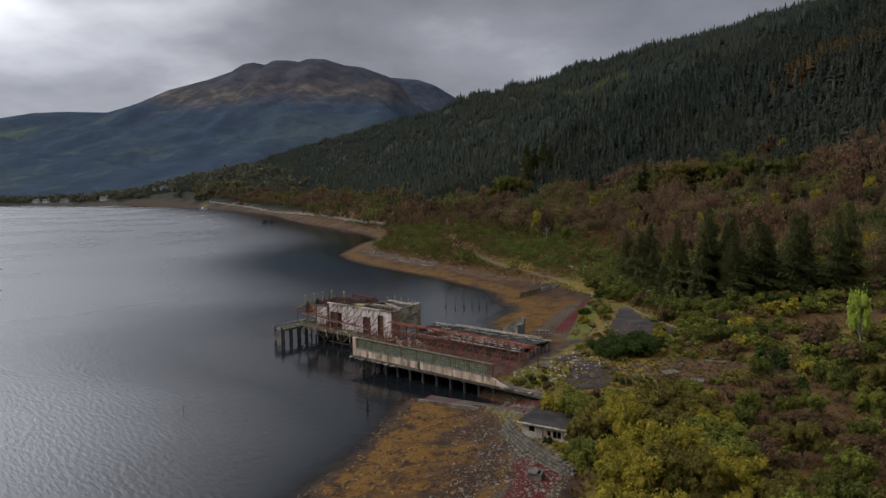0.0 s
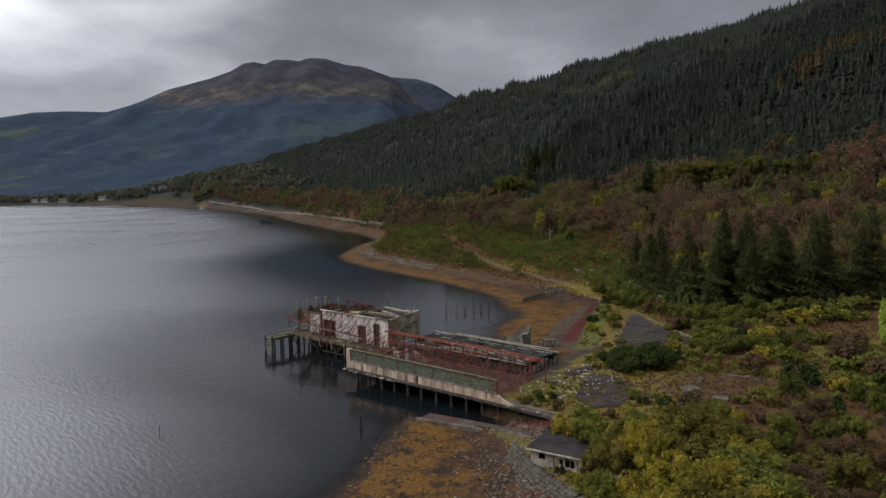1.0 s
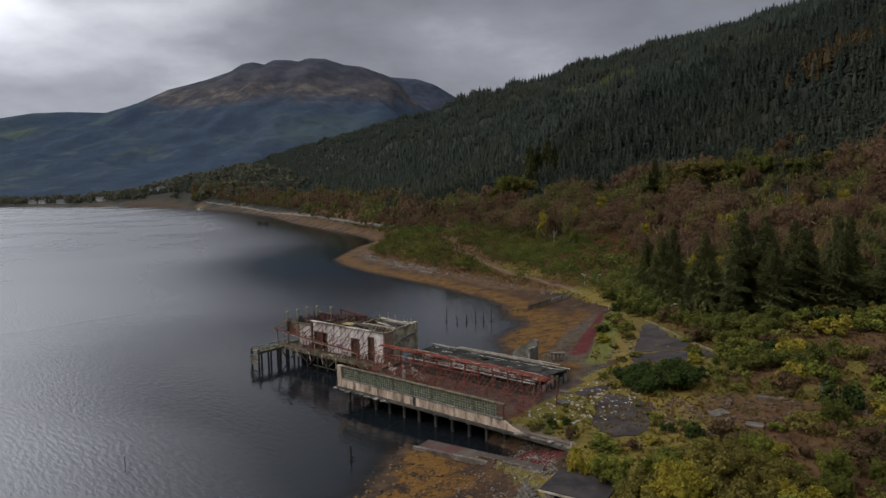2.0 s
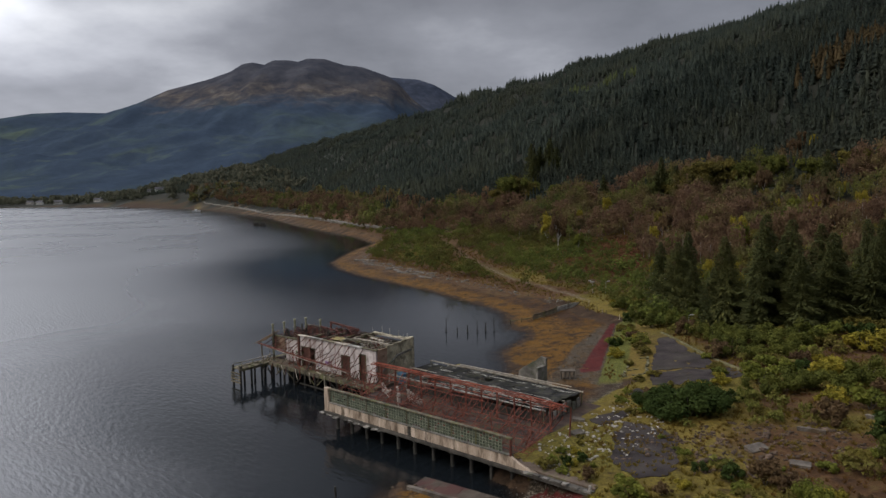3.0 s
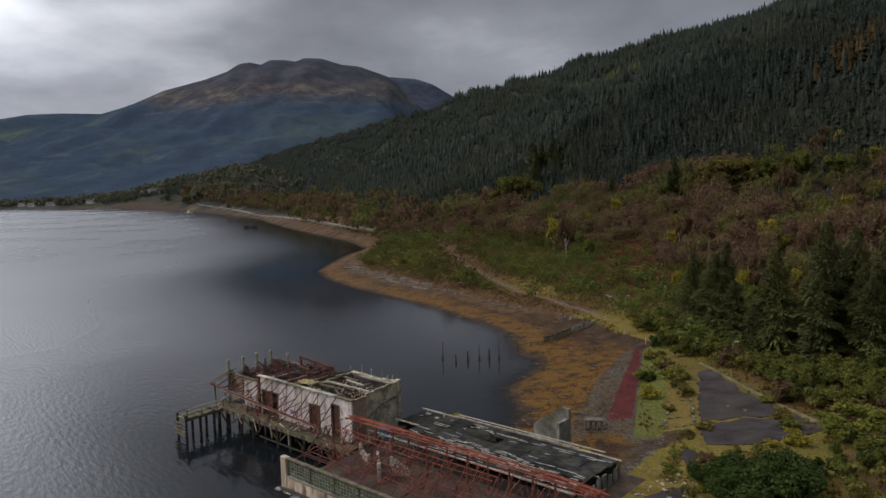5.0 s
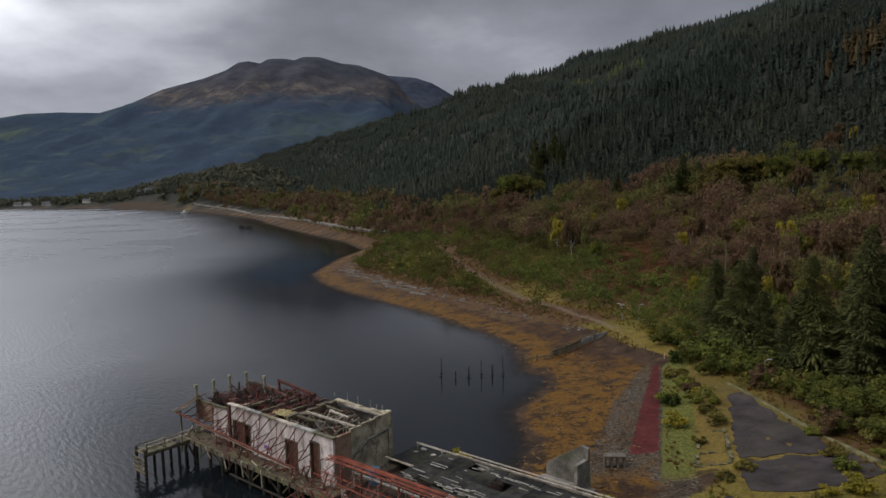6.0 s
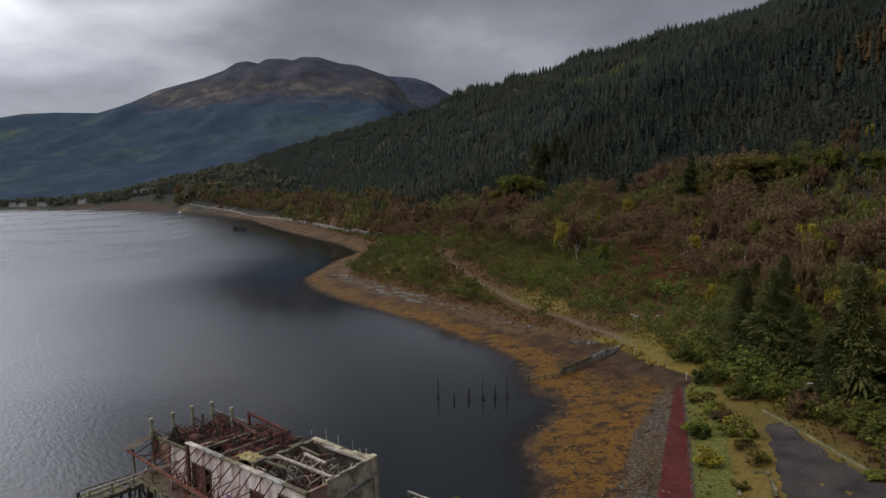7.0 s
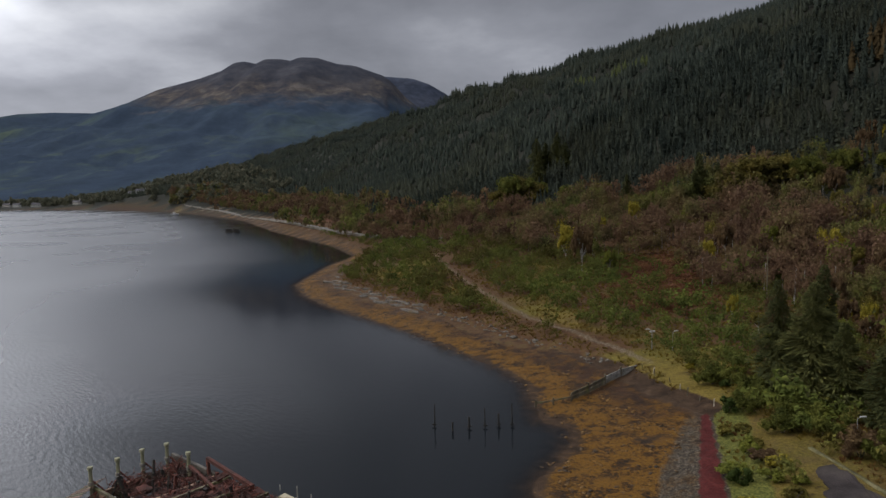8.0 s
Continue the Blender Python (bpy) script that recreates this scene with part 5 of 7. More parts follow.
# painted scrawls on the front, as plain flat shapes
scrawl = [((0.07, 0.30, 0.10), -19.6, 4.0, 0.8, 1.1, 10.27), ((0.55, 0.42, 0.08), -18.98, 3.6, 0.35, 1.3, 10.27), ((0.42, 0.20, 0.19), -21.2, 3.6, 1.5, 0.8, 10.27),
          ((0.22, 0.12, 0.30), -13.4, 4.0, 1.9, 0.55, 10.065), ((0.50, 0.33, 0.36), -10.6, 3.5, 1.4, 1.2, 10.065), ((0.30, 0.30, 0.42), -14.4, 3.4, 0.9, 0.7, 10.065), ((0.35, 0.16, 0.16), -3.3, 3.6, 0.9, 1.5, 10.065)]
for c, a, z, w, h, b in scrawl:
    m = surface("wall_scrawl", [tuple(0.7 * x + 0.1 for x in c), c, tuple(min(1, 1.2 * x) for x in c)], 2.2, 6, 0.8, 0.1)
    for k in range(5):
        x, y = a + w * rp.uniform(0, 0.7), z + h * rp.uniform(0, 0.8)
        part("painted_stroke", bar((x, b - 0.004 * k, y), (x + w * rp.uniform(0.15, 0.45), b - 0.004 * k, y + h * rp.uniform(-0.3, 0.3)), 0.02, 0.16), m, house, "faded spray-paint mark")

# columns over the seaward roof
for a, b, z in ((-25, 10.0, 8.45), (-25, 12.2, 8.45), (-25, 14.3, 8.55), (-24.8, 16.4, 8.45), (-20.8, 16.2, 8.7)):
    co = seat("roof_column", "yellow-lichened concrete column with a cap above the roof", "column", "roof columns", (a, b, 0))
    part("shaft", bar((0, 0, 2.9), (0, 0, z - 0.22), 0.34, sides=10, taper=0.85), lichen_col, co)
    part("cap", bar((0, 0, z - 0.22), (0, 0, z), 0.46, sides=10, taper=0.9), lichen_col, co)
    part("collar", bar((0, 0, z - 1.5), (0, 0, z - 1.25), 0.5, sides=10), grey_conc, co)
    part("stay", bar((0.1, 0.1, z - 1.2), (0.9, 0.9, z - 2.3), 0.1), dark_rust, co)
gantry = seat("roof_gantry", "dark rusted gantry arm over the back of the pier house", "gantry")
part("post", bar((-18.9, 16.9, 7.0), (-19.2, 17.0, 8.3), 0.22), dark_rust, gantry)
part("arm", bar((-19.2, 17.0, 8.25), (-12.2, 16.6, 7.9), 0.28), dark_rust, gantry)
part("arm", bar((-20.8, 16.2, 7.5), (-15, 15.0, 7.6), 0.2), dark_rust, gantry)
part("brace", bar((-15.5, 16.7, 8.0), (-16.2, 15.6, 7.4), 0.14), dark_rust, gantry)

for k in range(30):
    a, b = rp.uniform(-24.8, -10.5), rp.uniform(10.8, 16.6)
    ch = seat("charred_timber", "blackened roof timber jutting from the fallen roof", "timber", "charred timbers")
    part("timber", bar((a, b, 5.2), (a + rp.uniform(-1.2, 1.2), min(16.8, max(10.6, b + rp.uniform(-0.9, 0.9))), rp.uniform(7.2, 8.2)), rp.uniform(0.1, 0.24)), black_wood if k % 3 else dark_rust, ch)
# heap of fallen roof steel
heap_m = surface("dark_red_scrap", [(0.014, 0.010, 0.009), (0.045, 0.018, 0.014), (0.15, 0.04, 0.026)], 0.6, 6, 0.9, 0.3)
bm = bmesh.new()
for k in range(1300):
    a = rp.uniform(-24.8, -9.0)
    b = rp.uniform(10.9, 16.9)
    top = 7.3 + 0.3 * math.sin(1.3 * a + 0.8 * b) * math.sin(0.9 * b - 0.5 * a) + 0.6 * math.exp(-((a + 12) / 3.2) ** 2 - ((b - 15) / 2.2) ** 2) - (0.5 if a < -18.6 else 0)
    an, ln = rp.uniform(0, 3.14), rp.uniform(0.3, 1.7)
    z = top - rp.uniform(0, 0.5)
    add_bar(bm, (a, b, z), (a + math.cos(an) * ln, min(16.9, max(10.6, b + math.sin(an) * ln)), z + rp.uniform(-0.5, 0.6)), rp.uniform(0.02, 0.06))
tagged(part("scrap_heap", bm, heap_m, None, "", PIER), "tangled heap of rusty red fallen roof steel", "scrap", kind="stuff")
bm = bmesh.new()
for k in range(110):
    a, b = rp.uniform(-22, -9.6), rp.uniform(10.8, 16.6)
    z = 7.0 + rp.uniform(0, 0.35) - (0.7 if a < -18.6 else 0)
    add_box(bm, (a, b, z), (a + rp.uniform(0.5, 1.8), b + rp.uniform(0.3, 1.2), z + 0.05), 0, 0.18, rp)
tagged(part("roof_debris", bm, dark_rust, None, "", PIER), "dark broken roof boards over the pier house", "debris", kind="stuff")


def crumpled(name, a0, b0, a1, b1, z, amp, mat, label, cat, n=10):
    bm = bmesh.new()
    grid = [[bm.verts.new((a0 + (a1 - a0) * i / n, b0 + (b1 - b0) * j / n, z + rp.uniform(-amp, amp))) for j in range(n + 1)] for i in range(n + 1)]
    for i in range(n):
        for j in range(n):
            if rp.random() < 0.07 and (i in (0, n - 1) or j in (0, n - 1)):
                continue
            bm.faces.new((grid[i][j], grid[i + 1][j], grid[i + 1][j + 1], grid[i][j + 1]))
    r = bmesh.ops.extrude_face_region(bm, geom=bm.faces[:])
    bmesh.ops.translate(bm, vec=(0, 0, -0.03), verts=[v for v in r["geom"] if isinstance(v, bmesh.types.BMVert)])
    return tagged(part(name, bm, mat, None, "", PIER), label, cat)


crumpled("roof_sheet", -11.9, 10.8, -9.8, 12.2, 7.7, 0.14, yellow_m, "crumpled yellow sheet lying on the roof beams", "sheet")
tank = seat("water_tank", "blue plastic tank on the pier behind the house", "tank", "", (-0.3, 13.6, 0))
blue_m = surface("blue_plastic", [(0.04, 0.10, 0.16), (0.06, 0.15, 0.23), (0.09, 0.19, 0.27)], 1.5, 8, 0.6, 0.1)
part("body", bar((0, 0, 2.42), (0, 0, 3.7), 1.3, sides=16, taper=0.94), blue_m, tank)
part("rim", bar((0, 0, 3.7), (0, 0, 3.8), 1.36, sides=16), blue_m, tank)

# low dark sheds along the far side
low = seat("low_shed", "long low black-felted shed with stripped pale battens", "shed")
for i in range(11):
    a0 = 3.2 + 1.9 * i
    for j in range(4):
        b0 = 11.6 + 2.25 * j
        if rp.random() < (0.1 if i > 4 else 0.3):
            continue
        zz = 4.25 - 0.2 * abs(j - 1.2)
        part("roof_panel", box((a0, b0, zz), (a0 + 1.88, b0 + 2.23, zz + 0.07), 0, 0.07), dark_roof, low)
for i in range(36):
    # courses of pale battens laid bare where the felt has gone
    b = 11.75 + 0.245 * i
    zz = 4.44 - 0.2 * abs((b - 11.6) / 2.25 - 1.2)
    a0 = 3.3 + rp.uniform(0, 1.2)
    while a0 < 23.2:
        ln = rp.uniform(0.5, 2.4)
        bare = (0.6 if b < 14.6 else 0.1 if b < 18.8 else 0.35) * (1.0 if a0 > 7 else 0.55)
        if rp.random() < bare:
            part("batten", bar((a0, b, zz + rp.uniform(-0.02, 0.03)), (min(a0 + ln, 23.9), b + rp.uniform(-0.05, 0.05), zz + rp.uniform(-0.05, 0.04)), rp.uniform(0.05, 0.1), 0.045), batten_m, low)
        a0 += ln + rp.uniform(0.1, 0.9)
for b, a1 in ((20.7, 22.5), (20.1, 20.0)):
    part("gutter_rail", bar((4.5, b, 4.25), (a1, b + 0.1, 4.2), 0.1), pale_wood, low)
for a in (-0.6, 2.6, 6, 10, 14, 18, 22, 24.2):
    for b in (11.5, 15.8, 20.3):
        part("post", bar((a, b, 2.42), (a, b, 4.05), 0.14), old_wood if a > 4 else batten_m, low)
for b in (11.5, 15.8, 20.3):
    part("wall_plate", bar((-0.8, b, 4.08), (24.4, b, 4.0), 0.14), pale_wood if b > 12 else batten_m, low)
for a0, a1, mt in ((3.3, 9, grey_conc), (9.2, 16, grey_conc), (16.2, 23.8, old_wood)):
    part("wall_panel", box((a0, 20.35, 2.42), (a1, 20.5, 3.8), 0, 0.03), mt, low)
    part("wall_panel", box((a0, 11.3, 2.42), (a1, 11.42, 3.5), 0, 0.03), black_wood, low)
for k in range(7):
    part("wall_stave", box((24.3, 12.2 + 1.1 * k, 2.42), (24.42, 12.9 + 1.1 * k, 3.7 + rp.uniform(-0.3, 0.2)), 0, 0.03), grey_conc, low)
for k in range(5):
    a = -0.9 + 0.9 * k
    part("rail_pipe", bar((a, 12.2 + 0.4 * k, 3.1), (a + 2.4, 12.6 + 0.4 * k, 3.7), 0.07), batten_m, low)
for k in range(16):
    a, b = rp.uniform(-1.0, 6), rp.uniform(17.2, 20.8)
    part("slate", box((a, b, 3.5), (a + rp.uniform(0.3, 1.1), b + rp.uniform(0.2, 0.5), 3.56), 0, 0.06), batten_m if k % 3 else dark_roof, low)
part("lean_roof", box((-1.4, 16.9, 3.2), (3.2, 20.8, 3.42), 0, 0.08), dark_roof, low)

gab = seat("gable_stub", "broken grey concrete gable end with a sloping top", "ruin")
bm = bmesh.new()
pts = [(11.9, 0.6), (16.4, 0.6), (16.35, 6.1), (15.6, 6.25), (14.9, 5.7), (13.5, 4.8), (12.6, 4.2), (11.95, 3.7)]
vs = [bm.verts.new((a, b, z)) for b in (24.6, 25.0) for a, z in pts]
n = len(pts)
bm.faces.new(vs[:n])
bm.faces.new(vs[n:][::-1])
for i in range(n):
    bm.faces.new((vs[i], vs[n + i], vs[n + (i + 1) % n], vs[(i + 1) % n]))
part("wall", bm, grey_conc, gab)
part("return_wall", box((16.0, 22.6, 0.6), (16.4, 24.6, 5.2), 0.02, 0.05), grey_conc, gab)
part("ledge", box((11.5, 20.8, 2.2), (17.2, 24.6, 2.6), 0.03, 0.05), grey_conc, gab)


# ---- the shore ----
stone_m = surface("shore_stone", [(0.06, 0.05, 0.038), (0.13, 0.115, 0.092), (0.26, 0.24, 0.205)], 3.0, 8, 0.9, 0.4)
rock_m = surface("pale_schist", [(0.04, 0.034, 0.028), (0.08, 0.071, 0.06), (0.15, 0.137, 0.118)], 0.7, 9, 0.85, 0.4, random_value=0.2, stain=((0.10, 0.07, 0.03), 0.7, 0.4))
asphalt_m = surface("old_asphalt", [(0.026, 0.022, 0.022), (0.042, 0.036, 0.036), (0.06, 0.051, 0.048)], 0.35, 22, 1.0, 0.25, spec=0.1, stain=((0.05, 0.048, 0.03), 0.3, 0.2))
slate_m = surface("dark_felt", [(0.018, 0.016, 0.017), (0.032, 0.028, 0.028), (0.05, 0.042, 0.04)], 0.6, 12, 0.95, 0.3, spec=0.2)
hut_m = surface("peeling_white_render", [(0.16, 0.14, 0.12), (0.34, 0.315, 0.28), (0.5, 0.47, 0.43)], 0.7, 9, 0.88, 0.3, streak=(1, 1, 0.5), stain=((0.18, 0.11, 0.07), 0.8, 1.2))
# near-black colour for the hut floor and the cottage windows
black_m = surface("near_black_opening", [(0.006, 0.006, 0.006), (0.012, 0.011, 0.011)], 1.0, 6, 0.95, 0.0)
sea_wall_m = surface("weedy_masonry", [(0.04, 0.036, 0.028), (0.08, 0.072, 0.06), (0.14, 0.128, 0.11)], 1.0, 8, 0.92, 0.45, random_value=0.3, stain=((0.06, 0.06, 0.025), 0.8, 0.6))
weed_rock_m = surface("weed_hung_rock", [(0.012, 0.009, 0.006), (0.042, 0.025, 0.011), (0.14, 0.075, 0.016), (0.17, 0.09, 0.018)], 0.5, 8, 0.7, 0.4)
lamp_m = surface("galvanised_steel", [(0.18, 0.18, 0.18), (0.28, 0.28, 0.28), (0.36, 0.36, 0.36)], 2, 8, 0.55, 0.1, metal=0.4)
lamp_head_m = surface("pale_lamp_housing", [(0.26, 0.26, 0.25), (0.36, 0.36, 0.35)], 2, 8, 0.5, 0.1)
rg = random.Random(5)
weedy_conc = surface("stained_concrete", [(0.05, 0.042, 0.034), (0.11, 0.095, 0.08), (0.19, 0.17, 0.145)], 0.6, 10, 0.9, 0.3, stain=((0.07, 0.045, 0.02), 0.8, 0.5))


def draped(name, poly, mat, label, lift=0.08):
    """A thin sheet over the ground inside a polygon, with a ragged rim."""
    xs, ys = [p[0] for p in poly], [p[1] for p in poly]
    bm = bmesh.new()
    rim = []
    for (ax, ay), (bx, by) in zip(poly, poly[1:] + poly[:1]):
        m = max(2, int(math.hypot(bx - ax, by - ay) / 0.8))
        rim += [(ax + (bx - ax) * k / m + rg.uniform(-0.35, 0.35), ay + (by - ay) * k / m + rg.uniform(-0.35, 0.35)) for k in range(m)]
    cx, cy = sum(xs) / len(xs), sum(ys) / len(ys)
    rings = []
    for s in (1.0, 0.8, 0.6, 0.4, 0.2):
        pts = np.array([(cx + (x - cx) * s, cy + (y - cy) * s) for x, y in rim])
        zz = land(pts[:, 0], pts[:, 1])[0] + lift
        rings.append([bm.verts.new((x, y, z)) for (x, y), z in zip(pts, zz)])
    mid = bm.verts.new((cx, cy, gz(cx, cy) + lift))
    m = len(rim)
    for r0, r1 in zip(rings, rings[1:]):
        for i in range(m):
            bm.faces.new((r0[i], r0[(i + 1) % m], r1[(i + 1) % m], r1[i]))
    for i in range(m):
        bm.faces.new((rings[-1][i], rings[-1][(i + 1) % m], mid))
    low = [bm.verts.new(v.co - Vector((0, 0, 0.25))) for v in rings[0]]
    for i in range(m):
        bm.faces.new((rings[0][(i + 1) % m], rings[0][i], low[i], low[(i + 1) % m]))
    bmesh.ops.recalc_face_normals(bm, faces=bm.faces[:])
    return tagged(part(name, bm, mat, None), label, "road", kind="structure")


draped("road", [(34.2, 142.6), (35.9, 143.0), (36.2, 134.5), (37.0, 127.4), (37.6, 124.2), (27.6, 123.4), (30.3, 131.9)], asphalt_m, "cracked dark asphalt apron fringed with moss")
draped("road", [(27.2, 122.4), (33.7, 123.2), (38.4, 123.0), (38.8, 118.4), (34.6, 116.2), (29.1, 115.2), (25.5, 116.6)], asphalt_m, "worn dark asphalt beyond a mossy joint")
draped("road", [(14.6, 91.5), (16.9, 99.5), (18.5, 102.6), (20.5, 101.5), (22.8, 96.8), (21.2, 92.0), (19.2, 87.6), (16.2, 87.5)], asphalt_m, "worn patch of asphalt beside the pier")
draped("road", [(21.6, 115.0), (23.4, 116.6), (24.2, 114.4), (22.4, 111.8)], asphalt_m, "small patch of asphalt in the grass")
draped("road", [(14.8, 103.6), (17.3, 105.9), (20.1, 106.6), (18.8, 104.2), (15.7, 101.5)], asphalt_m, "small patch of asphalt in the grass")


def ribbon(name, line, half, mat, label, lift, thick, shift=0.0, category="road", kind="structure"):
    """A strip of even width laid over the ground along a line."""
    pts = []
    for (ax, ay), (bx_, by_) in zip(line, line[1:]):
        m = max(1, int(math.hypot(bx_ - ax, by_ - ay) / 6))
        pts += [(ax + (bx_ - ax) * k / m, ay + (by_ - ay) * k / m) for k in range(m)]
    pts = np.array(pts + [line[-1]], float)
    way = np.gradient(pts, axis=0)
    way /= np.linalg.norm(way, axis=1)[:, None]
    side_ = np.stack([way[:, 1], -way[:, 0]], -1)
    mid_z = land(pts[:, 0], pts[:, 1])[0]
    v, f = [], []
    for (x_, y_), (ux, uy), z_ in zip(pts, side_, mid_z):
        for w_, dz in ((shift - half, -thick), (shift - half, lift), (shift + half, lift), (shift + half, -thick)):
            v.append((x_ + ux * w_, y_ + uy * w_, z_ + dz))
    for k in range(len(pts) - 1):
        f += [(4 * k + j, 4 * k + j + 1, 4 * k + j + 5, 4 * k + j + 4) for j in range(3)]
    return tagged(new(name, tri_mesh(name, np.array(v), np.array(f), mat)), label, category, kind=kind)


ribbon("trim", [(36.2, 148), (36.9, 137), (38.0, 127), (39.6, 119), (42.5, 113.5)], 0.2, surface("mossy_kerb", [(0.05, 0.045, 0.02), (0.10, 0.092, 0.04), (0.16, 0.145, 0.075)], 0.8, 8, 0.95, 0.4), "pale mossy kerb edging the apron", 0.22, 0.3, category="kerb")
ribbon("road", SHORE_ROAD, 2.6, surface("grey_tarmac", [(0.10, 0.095, 0.09), (0.14, 0.135, 0.125), (0.18, 0.17, 0.155)], 0.15, 20, 0.9, 0.2), "pale grey road along the loch shore", 0.35, 0.4)
ribbon("trim", SHORE_ROAD, 0.35, surface("pale_shore_masonry", [(0.08, 0.07, 0.055), (0.13, 0.116, 0.095), (0.19, 0.172, 0.145)], 0.12, 8, 0.9, 0.4, stain=((0.06, 0.052, 0.03), 0.8, 0.06)), "low pale stone wall edging the shore road", 0.75, 0.6, -3.2, "wall")

# rubble and stones
ico = bmesh.new()
bmesh.ops.create_icosphere(ico, subdivisions=1, radius=1)
ico.verts.index_update()
ICO_V, ICO_F = np.array([v.co[:] for v in ico.verts]), np.array([[v.index for v in f.verts] for f in ico.faces])
ico.free()


def stones(name, x, y, size, flat, mat, label, category, sink=0.25, along=None):
    """Many stones on the ground as one object of kind stuff."""
    r = np.random.RandomState(len(x))
    shapes = [(ICO_V * r.uniform(0.7, 1.25, (len(ICO_V), 1)) + r.uniform(-0.12, 0.12, ICO_V.shape)) for _ in range(5)]
    z = land(x, y)[0]
    vs, fs, at = [], [], 0
    for i in range(len(x)):
        v = shapes[i % 5] * (size[i] * np.array([r.uniform(0.8, 1.5), r.uniform(0.7, 1.1), flat * r.uniform(0.7, 1.3)]))
        a = along if along is not None else r.uniform(0, 6.28)
        a = a + r.uniform(-0.3, 0.3)
        c, s = math.cos(a), math.sin(a)
        vs.append(np.stack([v[:, 0] * c - v[:, 1] * s + x[i], v[:, 0] * s + v[:, 1] * c + y[i], v[:, 2] + z[i] + size[i] * flat * (0.5 - sink)], -1))
        fs.append(ICO_F + at)
        at += len(v)
    return tagged(new(name, tri_mesh(name, np.concatenate(vs), np.concatenate(fs), mat)), label, category, kind="stuff")


def scatter(n, x0, x1, y0, y1, test, seed):
    r = np.random.RandomState(seed)
    x, y = r.uniform(x0, x1, n), r.uniform(y0, y1, n)
    z, de, nn = land(x, y)
    k = test(x, y, z, de, nn)
    return x[k], y[k]


r9 = np.random.RandomState(9)
x, y = scatter(24000, -15, 12, 50, 92, lambda x, y, z, de, n: (de > 12) & (de < 24.5) & (r9.uniform(size=x.size) < np.interp(de, [12, 19, 24], [0.08, 0.6, 0.85])), 1)
stones("beach_stones", x, y, r9.uniform(0.035, 0.11, len(x)) * np.where(r9.uniform(size=len(x)) < 0.06, 2.2, 1), 0.6, stone_m, "grey shingle and cobbles on the upper beach", "stones")
x, y = scatter(9000, 5, 32, 122, 178, lambda x, y, z, de, n: (np.abs((x - 19.6) * 0.948 - (y - 129) * 0.317 + 3.4) < np.interp(y, [126, 160], [2.0, 1.0])) & (y > 126) & (y < 160) & (r9.uniform(size=x.size) < 0.22), 2)
stones("beach_stones", x, y, r9.uniform(0.03, 0.1, len(x)), 0.5, stone_m, "grey shingle in the sheltered bay", "stones")
x, y = scatter(20000, -50, 30, 50, 300, lambda x, y, z, de, n: (de > -1.0) & (de < 17) & ((lumps(x, y, 7, 41) > -0.1) | (y < 95)), 3)
stones("weed_clumps", x, y, r9.uniform(0.08, 0.3, len(x)), 0.26, weed_rock_m, "low boulders hung with brown bladderwrack", "seaweed")
pale_stone = surface("pale_shore_stone", [(0.05, 0.043, 0.035), (0.10, 0.09, 0.076), (0.19, 0.175, 0.152)], 1.6, 8, 0.9, 0.4)
x, y = scatter(14000, -56, 28, 186, 305, lambda x, y, z, de, n: (de > 20.5) & (de < 26) & (lumps(x, y, 12, 43) > -0.6) & (r9.uniform(size=x.size) < 0.75), 4)
stones("shore_boulders", x, y, r9.uniform(0.1, 0.4, len(x)) * np.where(r9.uniform(size=len(x)) < 0.06, 2.2, 1), 0.5, pale_stone, "pale boulders along the top of the beach", "boulders", along=2.1)
x, y = scatter(3600, 14, 44, 82, 104, lambda x, y, z, de, n: (np.hypot((x - 30) / 12, (y - 93.5) / 6) < 1 + 0.4 * lumps(x, y, 5, 45)) & (lumps(x, y, 4, 46) > -0.35), 5)
stones("rubble", x, y, r9.uniform(0.06, 0.24, len(x)) * np.where(r9.uniform(size=len(x)) < 0.05, 2.2, 1), 0.7, surface("brown_rubble", [(0.026, 0.018, 0.012), (0.066, 0.044, 0.031), (0.15, 0.105, 0.075)], 1.2, 8, 0.9, 0.4), "heap of brown demolition rubble in the grass", "rubble")
x, y = scatter(900, 6, 24, 92, 122, lambda x, y, z, de, n: (pier_ab(x, y)[0] > 27) & (pier_ab(x, y)[0] < 36) & (pier_ab(x, y)[1] > 4) & (pier_ab(x, y)[1] < 24), 6)
stones("rubble", x, y, r9.uniform(0.06, 0.24, len(x)), 0.6, stub_pale, "scattered broken concrete at the pier head", "rubble")
# flat ledges of the point
for k in range(22):
    yy = 234 + 2.5 * k + rg.uniform(-2, 2)
    for xx in np.arange(-60, 25, 0.5):
        z, de = quick(xx, yy)
        if 16.5 + 9 * (((k * 7) % 5) / 5) < de:
            break
    bm = bmesh.new()
    bmesh.ops.create_icosphere(bm, subdivisions=2, radius=1)
    L, W = rg.uniform(1.0, 4.6), rg.uniform(0.4, 1.0)
    for v in bm.verts:
        v.co = Vector((v.co.x * L, v.co.y * W, max(-0.4, min(0.4, v.co.z)) * 0.9)) + Vector((rg.uniform(-0.12, 0.12), rg.uniform(-0.12, 0.12), rg.uniform(-0.1, 0.1)))
    tagged(part("rock_ledge", bm, rock_m, None, "", pose(xx + 1, yy, z + 0.05, rg.uniform(-6, 6), rg.uniform(-6, 6), rg.uniform(118, 150))),
           "long flat pale schist ledge on the point", "rock", "rock ledges")

